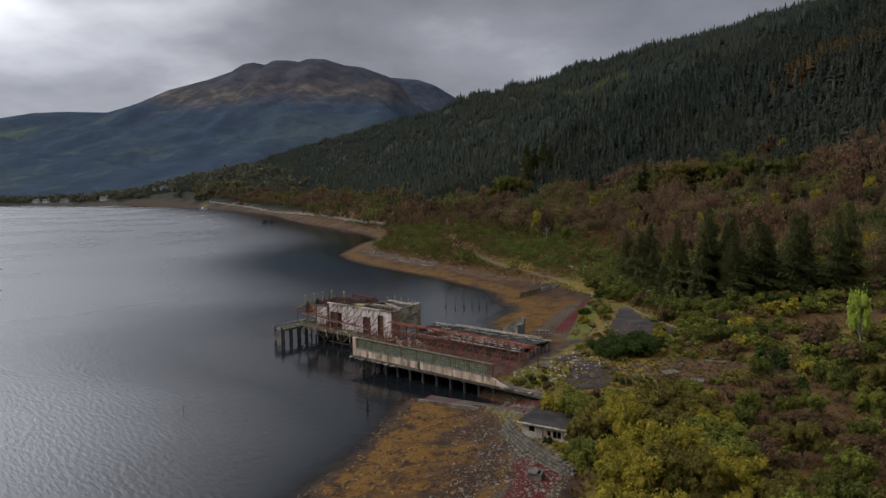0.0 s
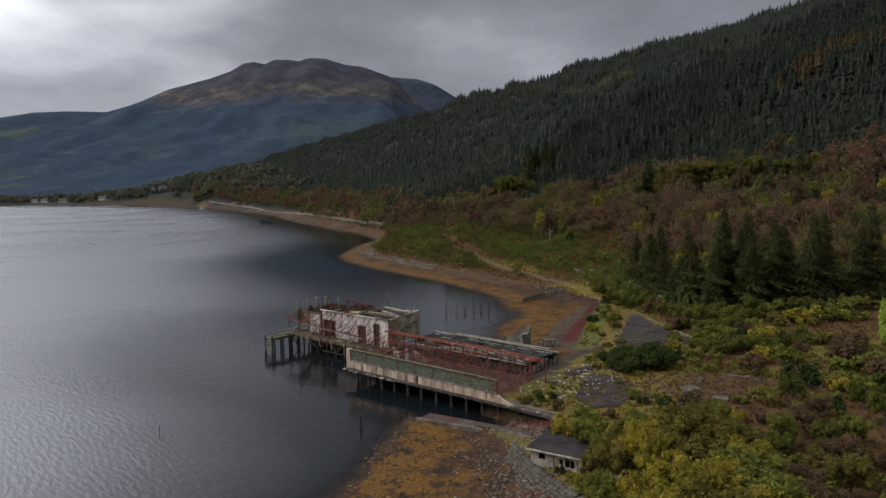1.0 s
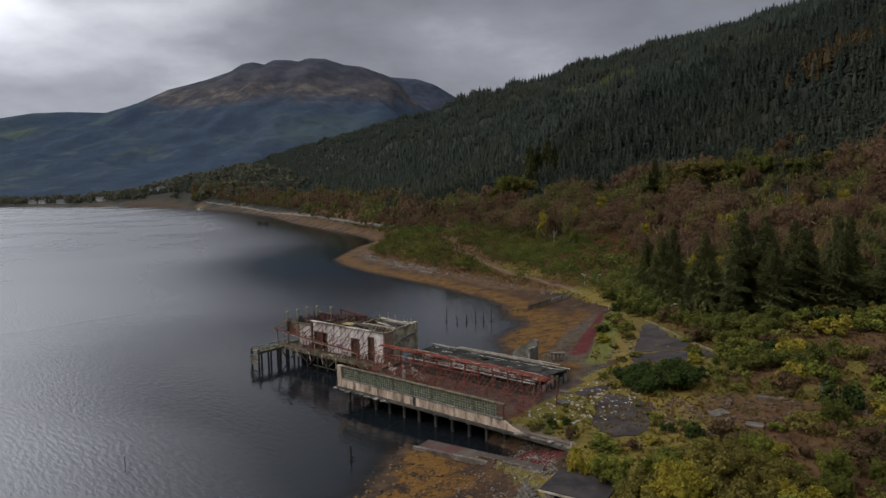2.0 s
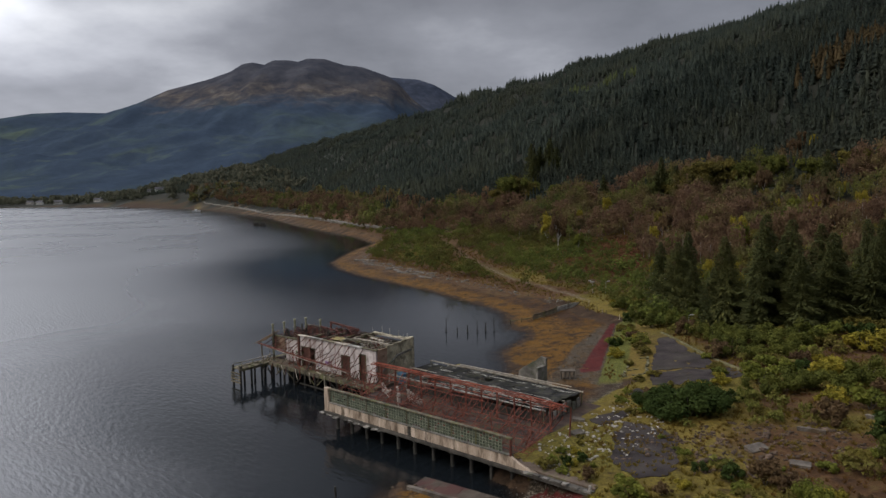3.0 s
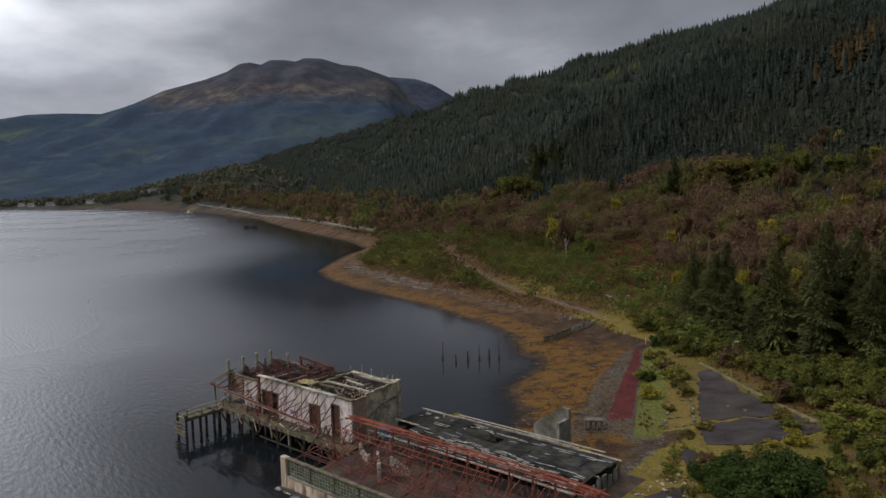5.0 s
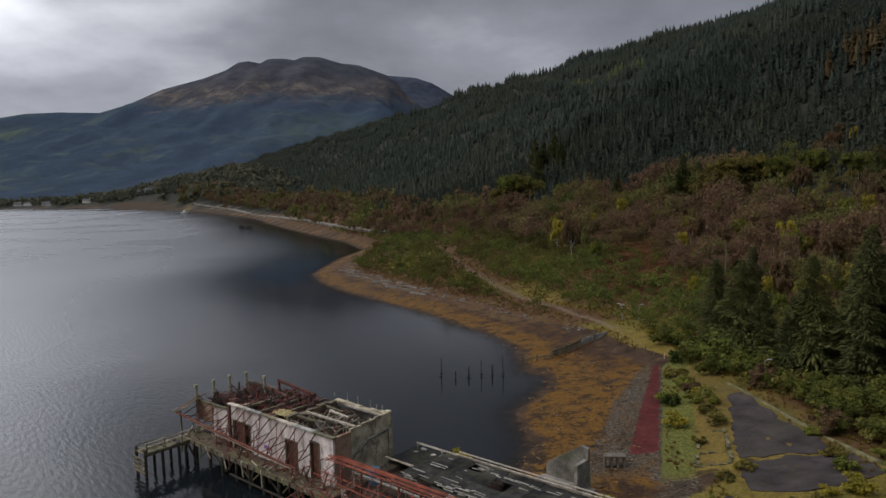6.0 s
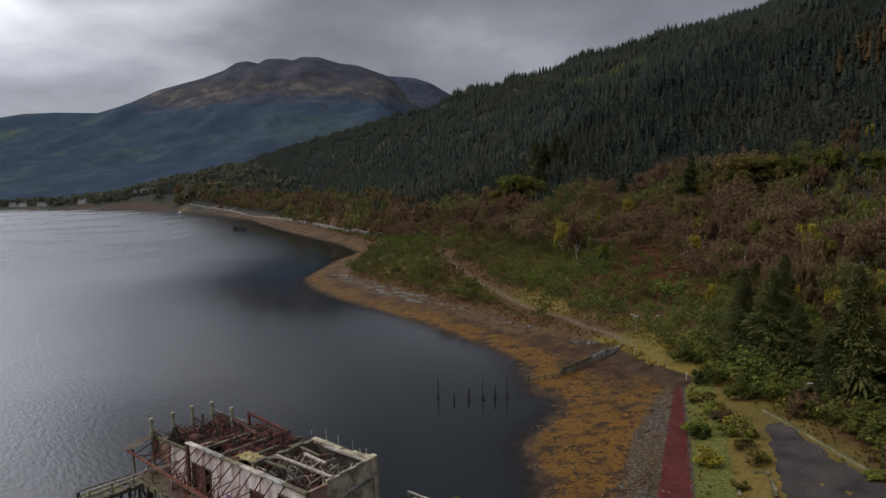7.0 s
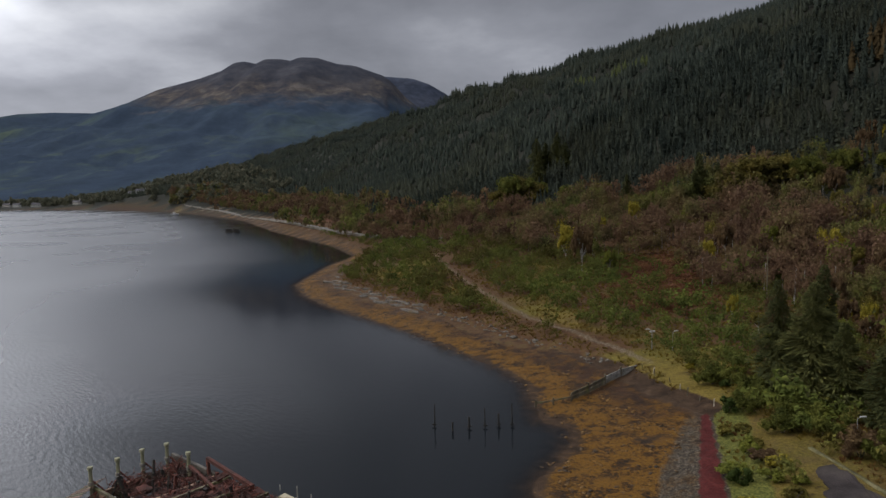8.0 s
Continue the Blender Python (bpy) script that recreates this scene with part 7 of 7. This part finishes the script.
def make_conifer(h, label):
    """A fir: trunk and whorls of drooping, ragged boughs."""
    ob = empty("conifer", Matrix(), label, "conifer tree")
    part("trunk", bar((0, 0, -0.5), (0, 0, h * 0.96), 0.026 * h, sides=7, taper=0.15), bark_m, ob)
    n = 5600
    k = rt.uniform(0.03, 1.0, n) ** 0.85
    a = rt.uniform(0, 6.283, n)
    ph = rt.uniform(0, 6.28, 3)
    rmax = 0.27 * h * np.minimum(1, 1.25 * (1 - k)) ** 0.8 * (0.7 + 0.2 * np.sin(k * 47 + a * 2.0 + ph[0]) + 0.4 * np.sin(a * 2 + k * 11 + ph[1]) * np.sin(k * 17 + ph[2])) + 0.25
    r0 = rmax * rt.uniform(0.1, 1.0, n) ** 0.6 * 0.9
    z = h * k
    d = np.stack([np.cos(a), np.sin(a), rt.uniform(-0.6, 0.35, n)], -1)
    side = np.stack([-np.sin(a), np.cos(a), rt.uniform(-0.3, 0.3, n)], -1)
    p0 = np.stack([np.cos(a) * r0, np.sin(a) * r0, z], -1)
    ln = np.minimum((rmax - r0)[:, None], 1.5) * rt.uniform(0.6, 1.25, (n, 1)) + 0.2
    wd = (0.055 + 0.026 * rmax)[:, None]
    tip = p0 + d * ln
    q = np.stack([p0 - side * wd * 0.5, p0 + d * ln * 0.55 - side * wd, tip, p0 + d * ln * 0.5 + side * wd], 1)
    me = tri_mesh("crown", q.reshape(-1, 3), np.arange(4 * n).reshape(-1, 4), conifer_m)
    cr = new("crown", me)
    cr.parent = ob
    core = spruce_shape(rt, 7, 9)
    inner = new("core", tri_mesh("core", core[0] * np.array([0.5 * h, 0.5 * h, h * 0.9]), core[1], conifer_m))
    inner.parent = cr
    return ob


def place(bases, spots, group):
    """Copies of the base plants at (x, y, scale) spots."""
    for x, y, s in spots:
        b = rq.choice(bases)
        c = copy_thing(b, pose(x, y, gz(x, y) - 0.05, rq.uniform(-3, 3), rq.uniform(-3, 3), rq.uniform(0, 360)))
        c.scale = (s, s, s * rq.uniform(0.88, 1.15))
        tagged(c, group=group)
    

def gone(bases):
    for b in bases:
        for o in (*b.children_recursive, b):
            bpy.data.objects.remove(o)


used = []


def spots(n, x0, x1, y0, y1, lo, hi, gap, test=None, seed=0):
    r = random.Random(seed)
    out = []
    for _ in range(n * 12):
        if len(out) >= n:
            break
        x, y = r.uniform(x0, x1), r.uniform(y0, y1)
        if test and not test(x, y):
            continue
        if any((x - u) ** 2 + (y - v) ** 2 < (gap * 0.5 + g * 0.5) ** 2 for u, v, g in used):
            continue
        s = r.uniform(lo, hi)
        used.append((x, y, gap))
        out.append((x, y, s))
    return out


def clear(x, y):
    """Open ground: apron, track, rubble, pier and hut."""
    a, b = pier_ab(x, y)
    if 22 < x < 39 and 110.5 < y < 145.5 and x > 22.5 + max(0, y - 117) * 0.42:
        return False
    if 12.5 < x < 22.5 and 85 < y < 106:
        return False
    if (-2 < a < 37 and -2 < b < 23) or (38.5 < a < 51 and -14.5 < b < -6.5):
        return False
    if math.hypot((x - 30) / 12, (y - 93.5) / 5.5) < 1 or math.hypot((x - 66) / 13, (y - 122) / 7) < 1:
        return False
    z, de = quick(x, y)
    return de > 27.5 and float(line_distance(np.array([x]), np.array([y]), TRACK)[0]) > 2.6


t_yellow = [make_tree(k, rq.uniform(4.6, 5.8), rq.uniform(2.3, 3.0), bark_m, l, cards=4800, size=0.041) for k, l in (("yellow", "yellow-green turning willow with a dense crown"), ("yellow", "yellow-green turning willow with a dense crown"), ("olive", "olive-leaved young tree in the thicket"), ("green", "green-leaved young tree in the thicket"), ("yellow", "yellow-green turning willow with a dense crown"), ("olive", "olive-leaved young tree in the thicket"))]
t_dull = [make_tree(k, rq.uniform(3.8, 5.4), rq.uniform(1.9, 2.6), bark_m, l, cards=3800, size=0.046) for k, l in (("olive", "olive-brown young tree in the thicket"), ("dark", "deep green young tree in the thicket"), ("brown", "russet bare-twigged young tree in the thicket"), ("green", "green-leaved young tree in the thicket"))]
t_old = [make_tree(k, 5.4, 2.9, bark_m, l, cards=4000, size=0.05) for k, l in (("aged", "broad old olive-leaved tree at the forest foot"), ("dark", "broad old green tree at the forest foot"), ("aged", "broad old olive-leaved tree at the forest foot"))]
t_wood = [make_tree(k, rq.uniform(6.0, 8.0), rq.uniform(1.7, 2.3), birch_bark, l) for k, l in (("brown", "bare brown birch with a pale trunk"), ("brown", "bare brown birch with a pale trunk"), ("green", "green broadleaf tree at the wood's edge"), ("olive", "olive broadleaf tree at the wood's edge"), ("yellow", "yellowing birch with a pale trunk"))]
b_mix = [make_bush(k, rq.uniform(1.2, 1.9), rq.uniform(1.5, 2.3), l) for k, l in (("green", "rounded green bush in rough grass"), ("green", "rounded green bush in rough grass"), ("olive", "olive-brown bush in rough grass"), ("olive", "olive-brown bush in rough grass"), ("brown", "russet bare-twigged bush in rough grass"), ("yellow", "yellowing bush in rough grass"), ("gorse", "dark green gorse bush in rough grass"))]
b_dark = [make_bush("dark", rq.uniform(1.9, 2.4), rq.uniform(2.2, 3.0), "large deep green willow bush", 3200, 0.055) for _ in range(3)]
b_gorse = [make_bush("gorse", 2.6, 2.6, "large dense dark green gorse bush", 5500, 0.042), make_bush("gorse", 2.3, 2.4, "large dense dark green gorse bush", 5500, 0.042)]
b_brown = [make_bush("brown", 1.8, 2.0, "dark russet bush on the bank"), make_bush("olive", 1.5, 1.6, "olive bush on the bank")]
firs = [make_conifer(rq.uniform(13, 17), "tall dark green fir with ragged boughs") for _ in range(6)]
t_lime = [make_tree("lime", 9.0, 1.9, birch_bark, "slender lime-green tree with a pale trunk")]

place(b_gorse, [(23.6, 104.2, 1.35), (26.2, 103.6, 1.5), (28.3, 104.8, 1.25), (22.4, 105.6, 1.0), (25.4, 106.2, 1.3), (30.0, 106.0, 0.8)], "gorse clump")
used += [(24.5, 103.2, 8)]
dead = empty("dead_tree", pose(66.5, 101.5, gz(66.5, 101.5)), "bare grey dead trunk with broken stubs", "dead tree")
part("trunk", bar((0, 0, -0.4), (0.3, 0, 11), 0.5, sides=8, taper=0.4), bark_m, dead)
for k in range(7):
    part("branch_stub", bar((0.02 * k, 0, 2.5 + 1.2 * k), (math.cos(k * 2.1) * 1.1, math.sin(k * 2.1) * 1.1, 3.1 + 1.2 * k), 0.12, sides=5, taper=0.3), bark_m, dead)
place(t_lime, [(60.6, 102.5, 1.0)], "lime trees")
used += [(60.6, 102.5, 4)]
place(firs, [(43.4, 162, 0.98), (46.2, 166, 0.95), (41.6, 166.5, 0.8), (45.0, 158, 0.75), (48.6, 149.5, 1.05), (53.1, 146.9, 1.22), (46.5, 152, 0.8), (51.5, 143, 0.9), (56, 151, 1.1), (57.0, 144, 1.0), (60.0, 149, 1.15), (63, 143, 1.1), (66, 147, 1.05), (56.5, 139.5, 0.9),
             (69, 141, 1.0), (73, 146, 1.1), (78, 141, 0.95), (84, 148, 1.05), (61, 155, 1.0), (68, 154, 1.1), (76, 154, 1.0), (91, 143, 1.0), (51, 156, 0.9)], "fir clump")
used += [(55 + 2.8 * k, 146, 5) for k in range(9)] + [(46, 146, 4), (43, 160, 4), (49, 148, 4)]
place(t_yellow, [(10.9, 76.6, 0.72), (13.0, 73.5, 0.78), (15.2, 70.2, 0.9), (12.8, 66.2, 0.85), (12.0, 61.5, 0.8), (14.5, 58.5, 1.05), (17.5, 63, 1.05), (20.5, 66.5, 1.0), (16.5, 67.5, 0.95), (19.5, 59.5, 1.1), (23.8, 62, 1.1), (24, 69, 1.0), (13.8, 53.5, 1.0), (18, 54, 1.1), (23, 55.5, 1.15)], "foreground thicket")
used += [(x, y, 3.2) for x, y in ((10.9, 76.6), (13, 73.5), (15.2, 70.2), (12.8, 66.2), (12, 61.5), (14.5, 58.5), (17.5, 63), (20.5, 66.5), (16.5, 67.5), (19.5, 59.5), (23.8, 62), (24, 69), (13.8, 53.5), (18, 54), (23, 55.5))]
place(b_mix, [(9.4, 70.6, 0.4), (10.6, 68.6, 0.6), (10.9, 66.6, 0.6), (12.0, 65.3, 0.7)], "bushes by the hut")
place(t_yellow, spots(24, 12, 26, 46, 75, 0.7, 1.1, 3.1, lambda x, y: clear(x, y) and x > 11 + (62 - y) * 0.05, 31), "foreground thicket")
place(t_dull, spots(20, 24, 36, 46, 77, 0.6, 0.95, 3.4, clear, 30) + spots(20, 34, 58, 52, 86, 0.55, 0.95, 4.6, lambda x, y: clear(x, y) and x < 0.68 * y, 39), "foreground thicket")
place(b_mix, spots(55, 14, 60, 48, 90, 0.5, 1.1, 2.3, lambda x, y: clear(x, y) and x < 0.68 * y, 32), "thicket bushes")
place(b_mix, [(35.8, 119.6, 0.8), (34.4, 115.2, 0.9), (36.6, 123.2, 0.7), (31.5, 114.6, 0.6), (37.0, 128, 0.6)], "apron bushes")
place(b_brown, [(29.3, 137.2, 0.95), (27.2, 121.2, 0.8), (30.6, 146.5, 0.9), (31.5, 150.5, 0.8), (24.6, 119.6, 0.7), (32.2, 155, 0.8)], "bank bushes")
used += [(29.3, 137.2, 3), (27.2, 121.2, 3), (30.6, 146.5, 3), (31.5, 150.5, 3)]
rb = random.Random(77)
place(b_mix, [(22.5 + (yy - 128) * 0.28 + rb.uniform(-0.3, 3.5), yy, rb.uniform(0.5, 1.1)) for yy in (129.5, 136, 142, 149, 155, 161, 144)], "bank bushes")
place(b_dark, [(39.6, 128.5, 0.9), (41.8, 131.5, 1.2), (43.8, 135.0, 1.35), (46.5, 131.5, 1.4), (41.5, 137.5, 1.2), (45.2, 140.5, 1.3), (49.5, 136.5, 1.4), (50.2, 130.2, 1.2), (43.2, 126.4, 1.1), (47.5, 125.6, 1.2), (53.5, 133.5, 1.3), (40.4, 143.5, 0.9), (38.8, 150.0, 1.1), (35.6, 152.5, 1.0), (38.5, 157, 1.2), (35, 160, 1.0), (37.5, 165, 1.2), (34.5, 170, 1.1),
               (43.6, 112.2, 1.2), (40.5, 110.2, 1.0), (46.8, 109.0, 1.1), (51.5, 112.8, 1.3), (57.0, 94.6, 1.2), (52.0, 91.6, 1.1), (36.4, 108.4, 0.9)], "dark willow bushes")
used += [(41.8, 131.5, 4), (43.8, 135, 4), (46.5, 131.5, 4), (41.5, 137.5, 4), (45.2, 140.5, 4), (49.5, 136.5, 4), (50.2, 130.2, 4), (47.5, 125.6, 4), (43.6, 112.2, 4), (46.8, 109, 4), (51.5, 112.8, 4)]
place(b_mix, spots(90, 27, 86, 84, 141, 0.8, 1.9, 3.0, lambda x, y: clear(x, y) and math.hypot(x - 46, y - 97) > 4.5 and lumps(np.array([x]), np.array([y]), 22, 51)[0] > -0.7, 33), "scrub bushes")
place(b_mix, spots(26, 26, 36, 124, 178, 0.4, 0.85, 2.0, lambda x, y: clear(x, y) and (x < 33 or y > 147), 34), "bank bushes")
place(b_mix, spots(52, 36, 84, 140, 180, 0.7, 1.5, 2.6, clear, 35), "scrub bushes")
place(t_wood, spots(70, 62, 135, 112, 185, 0.7, 1.05, 3.6, clear, 36), "birch wood edge")
place(t_wood, spots(40, 48, 90, 165, 200, 0.6, 1.0, 3.6, clear, 37), "birch wood edge")
place(b_mix, spots(26, 6, 22, 84, 122, 0.25, 0.6, 1.6, lambda x, y: pier_ab(x, y)[0] > 29.5 and pier_ab(x, y)[1] > 1.5 and not (13.5 < x < 21 and 86 < y < 103), 38), "pier head bushes")
place(b_mix, [(float((PIER @ Vector((a, b, 0))).x), float((PIER @ Vector((a, b, 0))).y), s) for a, b, s in ((27.5, 24.5, 0.6), (30, 27, 0.7), (26, 29, 0.5), (31.5, 22, 0.5), (33, 25, 0.6), (30.5, 3.0, 0.45), (30.0, 5.5, 0.45), (32.0, 3.2, 0.5), (30.5, 8.5, 0.4))], "pier head bushes")
place(t_old, [(24, 412, 2.4), (30, 415, 3.3), (37, 414, 3.0), (43, 420, 2.4), (33, 422, 3.5), (52, 398, 2.0), (58, 388, 2.2), (66, 380, 2.0), (84, 330, 1.9), (92, 325, 2.2), (99, 318, 2.8), (105, 316, 3.3), (111, 311, 2.9), (118, 306, 2.2), (126, 300, 2.0), (76, 338, 1.7), (70, 346, 2.0), (133, 288, 2.1), (142, 276, 2.3), (150, 268, 1.9)], "old trees at the forest foot")
place(t_wood, spots(70, 32, 150, 200, 330, 0.9, 1.7, 6.0, lambda x, y: clear(x, y) and x < 0.66 * y and float(line_distance(np.array([x]), np.array([y]), BRACKEN)[0]) > 11 and (x - 30) * 0.894 + (y - 150) * 0.447 > 52, 40), "birch wood")
place(firs, [(86, 324, 1.2), (90, 328, 1.3), (94, 325, 1.1), (48, 466, 1.5), (53, 470, 1.6), (58, 466, 1.4), (45, 440, 1.2), (62, 455, 1.5), (69, 350, 1.1), (130, 268, 1.0)], "firs at the forest foot")
gone(t_yellow + t_old + t_dull + t_wood + b_dark + b_mix + b_gorse + b_brown + firs + t_lime)
roof_bush = make_bush("yellow", 1.5, 1.4, "yellow-green shrub rooted on the pier")
roof_bush.matrix_basis = PIER @ pose(3.4, 21.9, 2.2)
rooted = make_bush("yellow", 1.3, 1.6, "yellow-green shrub rooted at the ruined gable")
rooted.matrix_basis = PIER @ pose(18.6, 23.5, 1.6)

# low scrub between the larger bushes
shapes_low = [clump_shape(rt, 160, 0.13, 0.9, False, 14, 0.7, (0.15, 0.34)) for _ in range(8)]
lx, ly = scatter(5200, 24, 100, 52, 182, lambda x, y, z, de, n: (de > 27.5) & (x / y < 0.78) & (lumps(x, y, 17, 71) > np.where(y < 112, 0.05, -0.45)), 72)
open_ = np.array([clear(u, v) for u, v in zip(lx, ly)])
lx, ly = lx[open_][:650], ly[open_][:650]
lw = rt.uniform(0.6, 1.7, len(lx))
plant("low_scrub", shapes_low, lx, ly, land(lx, ly)[0] - 0.2, lw * rt.uniform(0.8, 1.3, len(lx)), lw,
      leaves("mixed_scrub_leaves", [(0.12, 0.105, 0.034), (0.13, 0.14, 0.036), (0.2, 0.2, 0.05), (0.18, 0.13, 0.05)], 0.06, [(0.16, 0.115, 0.05), (0.16, 0.145, 0.04), (0.26, 0.235, 0.055)]),
      "low mixed green and russet scrub among rough grass", "scrub", rt)

# tussocks of rough grass
gx_, gy_ = scatter(36000, -35, 75, 48, 300, lambda x, y, z, de, n: (de > np.where((y > 124) & (y < 161), np.where((x - 19.6) * 0.948 - (y - 129) * 0.317 > np.interp(y, [127, 160], [2.4, 1.0]), 10, 99), 25)) & (x / y < 0.72) & ~((x > 24) & (x < 37) & (y > 111) & (y < 144)) & ~((pier_ab(x, y)[0] > 37.5) & (pier_ab(x, y)[0] < 52) & (pier_ab(x, y)[1] > -15) & (pier_ab(x, y)[1] < -6)), 61)
keep_ = (line_distance(gx_, gy_, TRACK) > 1.7) & ~((pier_ab(gx_, gy_)[0] > -2) & (pier_ab(gx_, gy_)[0] < 29) & (pier_ab(gx_, gy_)[1] > -1.5) & (pier_ab(gx_, gy_)[1] < 22))
gx_, gy_ = gx_[keep_], gy_[keep_]
blade = []
for k in range(9):
    a, t = 0.7 * k, rt.uniform(0.25, 0.6)
    blade.append(((math.cos(a) * 0.12, math.sin(a) * 0.12, -0.1), (math.cos(a + 2.2) * 0.2, math.sin(a + 2.2) * 0.2, -0.1), (math.cos(a) * t, math.sin(a) * t, rt.uniform(0.5, 1.0))))
tuft = (np.array(blade).reshape(-1, 3), np.arange(27).reshape(-1, 3))
hh = rt.uniform(0.25, 0.6, len(gx_))
plant("grass_tussocks", [tuft], gx_, gy_, land(gx_, gy_)[0], hh, hh * 1.3,
      leaves("rough_grass", [(0.11, 0.085, 0.018), (0.17, 0.13, 0.028), (0.22, 0.165, 0.042), (0.14, 0.128, 0.024)], 0.09, [(0.11, 0.056, 0.026), (0.16, 0.088, 0.034), (0.2, 0.135, 0.042)]),
      "tussocks of yellow-green rough grass and bracken", "grass", rt)
